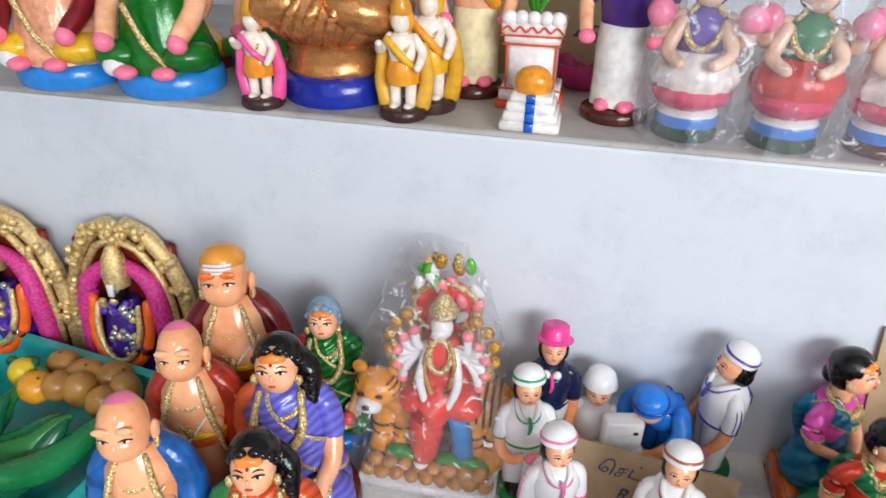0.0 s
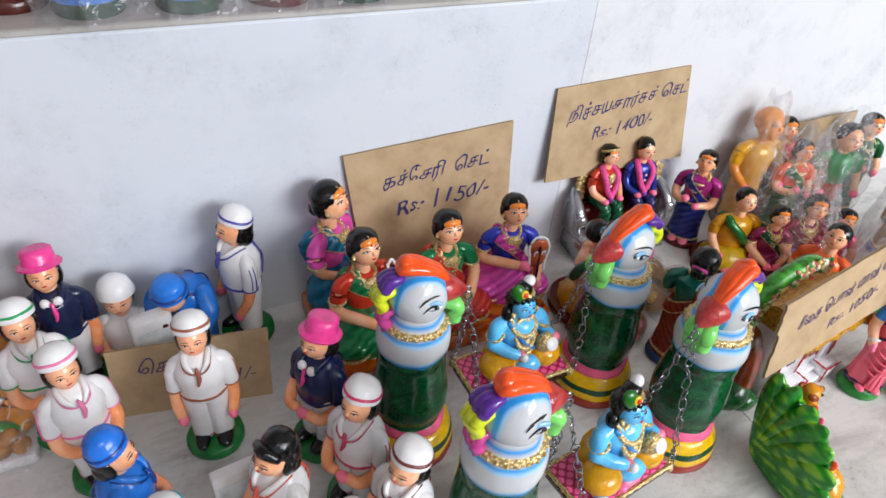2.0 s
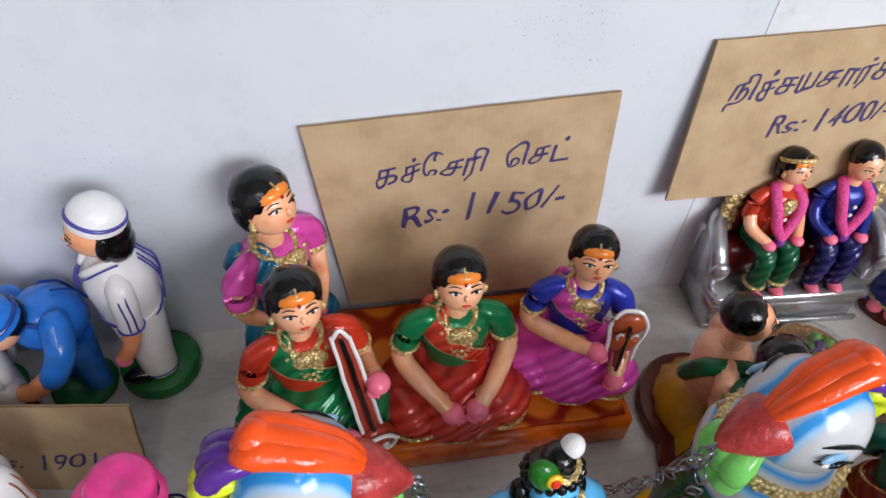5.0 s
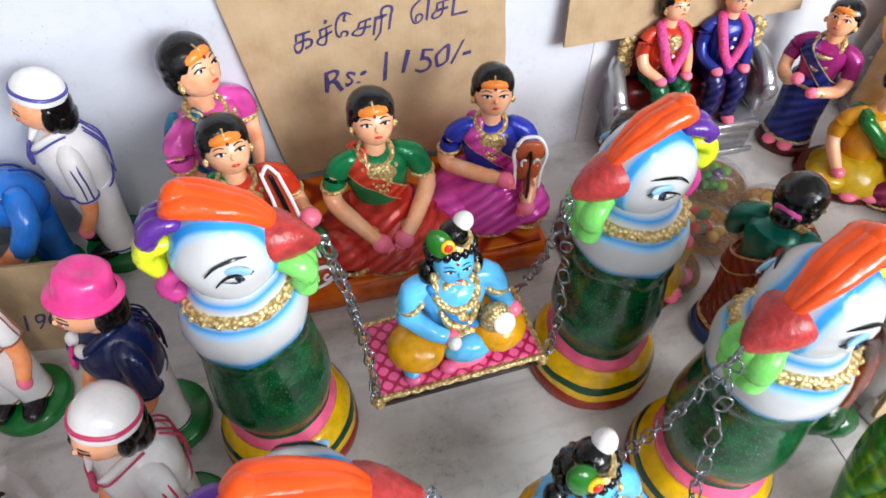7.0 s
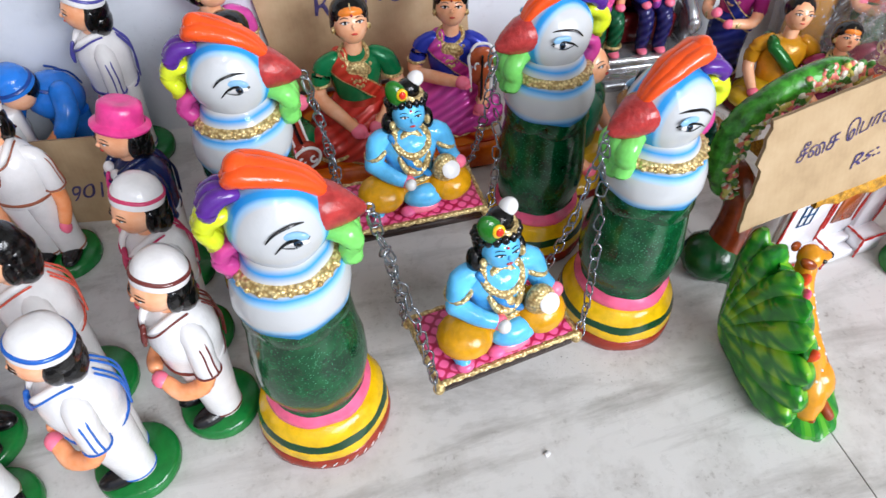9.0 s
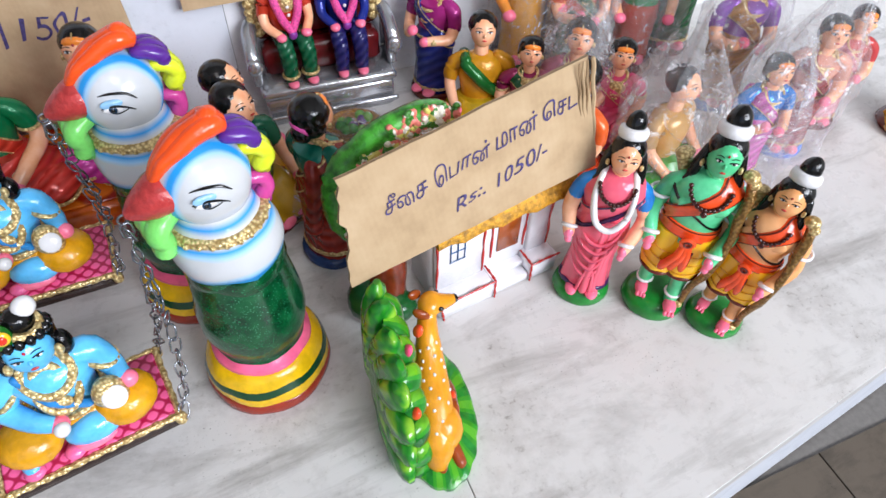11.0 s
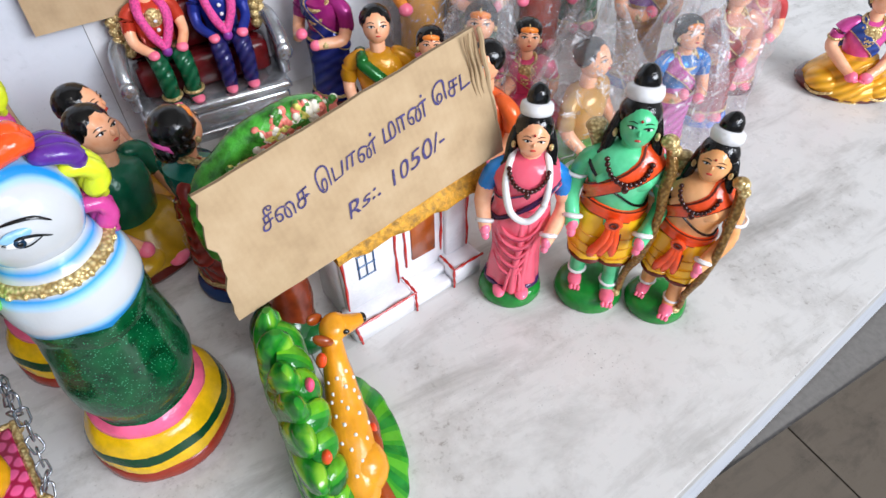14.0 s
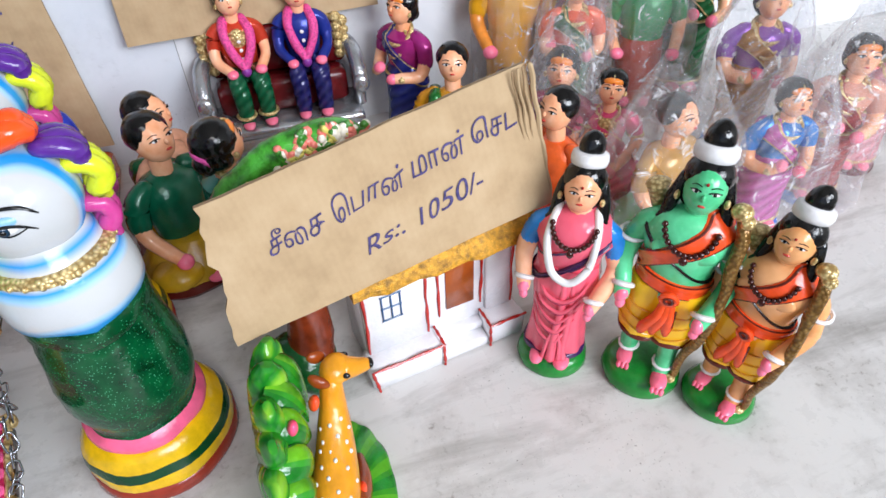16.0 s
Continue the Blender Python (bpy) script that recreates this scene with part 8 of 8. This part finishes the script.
def small_deity(x, y, c1, c2, c3, H, label, face=270):
    s = Shape()
    s.lathe([(0.19, 0), (0.2, 0.03), (0.19, 0.08), (0.17, 0.09)], paint("3a2420", 0.4))
    skin = paint("eee0d2", 0.3)
    m1, m2, m3 = paint(c1, 0.3), paint(c2, 0.3), paint(c3, 0.3)
    for sx in (-1, 1):
        s.tube([(sx * 0.06, -0.02, 0.09), (sx * 0.065, -0.01, 0.25), (sx * 0.06, 0, 0.4)], [0.04, 0.045, 0.06], skin)
        s.ell((sx * 0.06, -0.06, 0.1), (0.04, 0.06, 0.025), skin)
    s.lathe([(0.13, 0.28), (0.14, 0.36), (0.11, 0.46)], m1, fold=0.05, waves=9)
    s.lathe([(0.1, 0.44), (0.12, 0.58), (0.1, 0.64), (0.04, 0.67)], skin, sy=0.8)
    s.tube([(-0.1, -0.07, 0.62), (0.02, -0.12, 0.52), (0.1, -0.06, 0.42)], 0.03, m2, 8)
    for sx in (-1, 1):
        s.tube([(sx * 0.1, 0, 0.62), (sx * 0.17, -0.02, 0.52), (sx * 0.15, -0.12, 0.42 if sx > 0 else 0.6)], [0.04, 0.036, 0.03], skin)
        s.tube([(sx * 0.16, 0.03, 0.55), (sx * 0.19, 0.03, 0.3), (sx * 0.15, 0.02, 0.1)], [0.04, 0.06, 0.07], m3, 9)
    s.ring((0, -0.05, 0.6), 0.07, 0.1, 0.016, GOLD, (58, 0, 0))
    s.ell((0, -0.01, 0.74), (0.075, 0.078, 0.09), skin)
    s.ell((0, 0.02, 0.75), (0.1, 0.075, 0.11), m1)
    s.lathe([(0.08, 0.8), (0.085, 0.84), (0.055, 0.92), (0.015, 1.0)], paint("d8942a", 0.3))
    return put_doll(s, H, x, y, face, label, "small deity dolls", "small_deity_doll", Zu)


small_deity(-0.182, 0.808, "e8902a", "ee5a9a", "ee5a9a", 0.115, "small white and orange deity doll in pink robe")
small_deity(-0.028, 0.812, "e89a2a", "e8b02a", "e0a83a", 0.125, "small white and yellow deity doll")
small_deity(-0.008, 0.842, "e8b02a", "e89a2a", "d8a02a", 0.14, "small yellow deity doll behind its twin")


def ledge_lady(x, y, H, sari_c, legs_c, label, shawl=None):
    s = Shape()
    sm, blue = paint(sari_c, 0.25, 0.1, 0.3), paint("2a86d8", 0.28)
    lm = paint(legs_c, 0.3, 0, 0.2)
    s.lathe([(0.27, 0), (0.28, 0.03), (0.275, 0.1), (0.25, 0.12)], blue, sy=0.85)
    s.lathe([(0.26, 0.12), (0.25, 0.2), (0.21, 0.32), (0.17, 0.45), (0.18, 0.56), (0.06, 0.66)], sm, sy=0.85, seg=44, fold=0.04, waves=11)
    for sx in (-1, 1):
        s.ell((sx * 0.18, -0.12, 0.2), (0.13, 0.12, 0.08), lm, (0, 0, sx * 25))
        s.ell((sx * 0.1, -0.24, 0.14), (0.06, 0.05, 0.035), HAND)
        s.tube([(sx * 0.16, 0, 0.56), (sx * 0.23, -0.04, 0.44), (sx * 0.19, -0.2, 0.3)], [0.06, 0.055, 0.045], paint(shawl, 0.3) if shawl else SKIN)
        s.ell((sx * 0.19, -0.22, 0.28), (0.05, 0.05, 0.05), HAND)
    s.tube([(0.1, -0.19, 0.16), (0.02, -0.22, 0.28), (-0.06, -0.2, 0.45)], 0.016, GOLD, 7)
    s.ell((-0.17, -0.21, 0.16), (0.06, 0.05, 0.05), WHITE)
    head_woman(s, (0, -0.02, 0.82), 0.13)
    return put_doll(s, H, x, y, 275, label, man_extra, "ledge_doll", Zu)


ledge_lady(-0.308, 0.838, 0.215, "0f6a1c", "0f6a1c", "seated lady doll in green sari on blue base")
ledge_lady(-0.441, 0.838, 0.215, "f0a884", "e8b82a", "bare-chested seated doll in yellow cloth on blue base", "7a1a22")
man_doll(-0.354, 0.93, 270, "seated doll in bright orange robe", "e8501c", "d8a02a", 0.2, Zu, group=man_extra)
man_doll(-0.216, 0.95, 270, "seated doll in orange and green cloth", "d8501c", "2a7a2a", 0.2, Zu, base=paint("1f5fa8"), group=man_extra)
man_doll(0.026, 0.905, 280, "standing doll in yellow and white loincloth", "eeb08e", "ecdcb0", 0.2, Zu, False, paint("4a1c14", 0.25), group=man_extra, extra="e8a02a")
man_doll(0.180, 0.862, 262, "standing doll in white cloth with purple sash", "4a2a7a", "e8e4e0", 0.2, Zu, False, paint("4a1c14", 0.25), group=man_extra)

pot = empty("toy_altar", pose(0.092, 0.885, Zu), "white clay altar with red lines and a small plant", "toy altar")
s = Shape()
PW, PR = paint("ece6e2", 0.3), paint("e0522e", 0.35)
s.box((-0.034, -0.03, 0), (0.034, 0.03, 0.008), PR, 0.2)
s.box((-0.031, -0.027, 0.008), (0.031, 0.027, 0.02), PW, 0.15)
s.box((-0.025, -0.022, 0.02), (0.025, 0.022, 0.066), PW, 0.1)
s.box((-0.028, -0.025, 0.066), (0.028, 0.025, 0.074), PW, 0.2)
s.box((-0.031, -0.027, 0.074), (0.031, 0.027, 0.088), PW, 0.2)
for k in range(5):
    s.ell((-0.024 + 0.012 * k, -0.022, 0.09), (0.0075, 0.007, 0.008), PW)
part("pedestal", s, pot, "white pedestal", rough=0.0006)
s = Shape()
for z, wv in ((0.0215, 0.031), (0.066, 0.0285), (0.0745, 0.0312)):
    s.tube([(-wv, -0.0275 if z < 0.03 else -0.0255, z), (wv, -0.0275 if z < 0.03 else -0.0255, z)], 0.0011, PR, 6)
for sx in (-1, 1):
    s.tube([(sx * 0.0248, -0.0222, 0.02), (sx * 0.0248, -0.0222, 0.066)], 0.0011, PR, 6)
s.tube([(-0.03 + 0.006 * k, -0.0285, 0.079 + 0.005 * (k % 2)) for k in range(11)], 0.0011, PR, 6)
part("red_lines", s, pot, "hand-painted red lines")
s = Shape()
for k in range(9):
    s.tube([(0, 0, 0.088), (0.006 * math.cos(k * 2.4), 0.006 * math.sin(k * 2.4), 0.1), (0.011 * math.cos(k * 2.4), 0.011 * math.sin(k * 2.4), 0.104 + 0.002 * k)], [0.0015, 0.003, 0.0012], paint("3f8a2a", 0.4), 7)
part("plant", s, pot, "small green clay plant")

stepb = empty("step_shrine", pose(0.101, 0.815, Zu), "small white stepped clay shrine with blue stripe", "toy shrine")
s = Shape()
for z0, z1, wv in ((0, 0.009, 0.029), (0.009, 0.018, 0.026), (0.018, 0.027, 0.023), (0.027, 0.034, 0.02)):
    s.box((-wv, -wv * 0.8, z0), (wv, wv * 0.8, z1), PW, 0.2)
part("steps", s, stepb, "white steps", rough=0.0006)
s = Shape()
for z0, z1, wv in ((0, 0.009, 0.029), (0.009, 0.018, 0.026), (0.018, 0.027, 0.023), (0.027, 0.034, 0.02)):
    s.box((-0.0045, -wv * 0.8 - 0.001, z0 + 0.001), (0.0045, -wv * 0.8 + 0.004, z1 + 0.0006), paint("1f5fc0", 0.35), 0.1)
part("blue_stripe", s, stepb, "painted blue stripe")
s = Shape()
s.ell((0, 0, 0.043), (0.019, 0.014, 0.016), paint("e8942a", 0.35, 0, 0.3))
part("orange_head", s, stepb, "orange rounded top", rough=0.0015)

s = Shape()
s.lathe([(0.018, 0), (0.026, 0.006), (0.034, 0.022), (0.036, 0.03), (0.032, 0.03), (0.024, 0.012)], paint("b8286e", 0.3), seg=36, fold=0.03, waves=10)
thing("lotus_bowl", s, pose(0.144, 0.95, Zu), "magenta petal-edged clay bowl", "bowl", rough=0.0006)


def goddess(x, y, robe, top, base_c, label, seed):
    s = Shape()
    s.lathe([(0.165, 0, paint(base_c, 0.3)), (0.175, 0.02, paint(base_c, 0.3)), (0.16, 0.07, paint("3a7fd8", 0.3)), (0.165, 0.09, paint("3a7fd8", 0.3)), (0.16, 0.13, WHITE), (0.14, 0.16, WHITE), (0.12, 0.17, WHITE)], WHITE)
    s.lathe([(0.13, 0.165), (0.19, 0.2), (0.2, 0.24), (0.16, 0.28)], paint("e0406e", 0.3), seg=40, fold=0.04, waves=14)
    rm, tm, pale = paint(robe, 0.3, 0, 0.2), paint(top, 0.3), paint("f0c8b0", 0.3)
    s.lathe([(0.2, 0.27), (0.22, 0.32), (0.19, 0.39), (0.13, 0.45)], rm, sy=0.85, seg=40, fold=0.05, waves=13)
    s.lathe([(0.11, 0.43), (0.13, 0.55), (0.11, 0.62), (0.05, 0.66)], tm, sy=0.8)
    for sx in (-1, 1):
        s.tube([(sx * 0.11, 0, 0.6), (sx * 0.2, -0.03, 0.52), (sx * 0.2, -0.12, 0.6)], [0.045, 0.042, 0.034], pale)
        s.ell((sx * 0.21, -0.12, 0.64), (0.07, 0.06, 0.07), paint("f08aa8", 0.3))
        s.tube([(sx * 0.11, -0.04, 0.58), (sx * 0.15, -0.1, 0.46), (sx * 0.08, -0.18, 0.42)], [0.04, 0.036, 0.03], pale)
    s.ring((0, -0.06, 0.58), 0.08, 0.12, 0.018, GOLD, (60, 0, 0))
    head_woman(s, (0, -0.01, 0.76), 0.095, pale)
    s.lathe([(0.09, 0.83), (0.095, 0.87), (0.06, 0.95), (0.015, 1.0)], GOLD)
    put_doll(s, 0.176, x, y, 262, label, "bagged lotus dolls", "lotus_doll", Zu)
    return bag(x, y, Zu, 0.046, 0.215, seed)


goddess(0.246, 0.832, "f2e6e2", "5a3a9a", "123f2a", "seated doll in white robe on pink lotus, bagged", 21)
goddess(0.332, 0.828, "d8342e", "2a7a4a", "123f2a", "seated doll in red robe on pink lotus, bagged", 22)
goddess(0.416, 0.832, "f0dcd8", "3a6ab0", "5a1c1c", "seated doll in pale robe on maroon base, bagged", 23)
goddess(0.496, 0.828, "d8342e", "b03a6a", "123f2a", "seated doll in scarlet robe on lotus, bagged", 24)

# paint chip lying on the marble
s = Shape()
s.box((-0.0022, -0.0016, 0), (0.0022, 0.0016, 0.0022), WHITE, 0.2)
thing("paint_chip", s, pose(0.626, 0.333, 0, 0, 0, 30), "tiny white paint chip on the marble ledge", "chip", rough=0.0006)
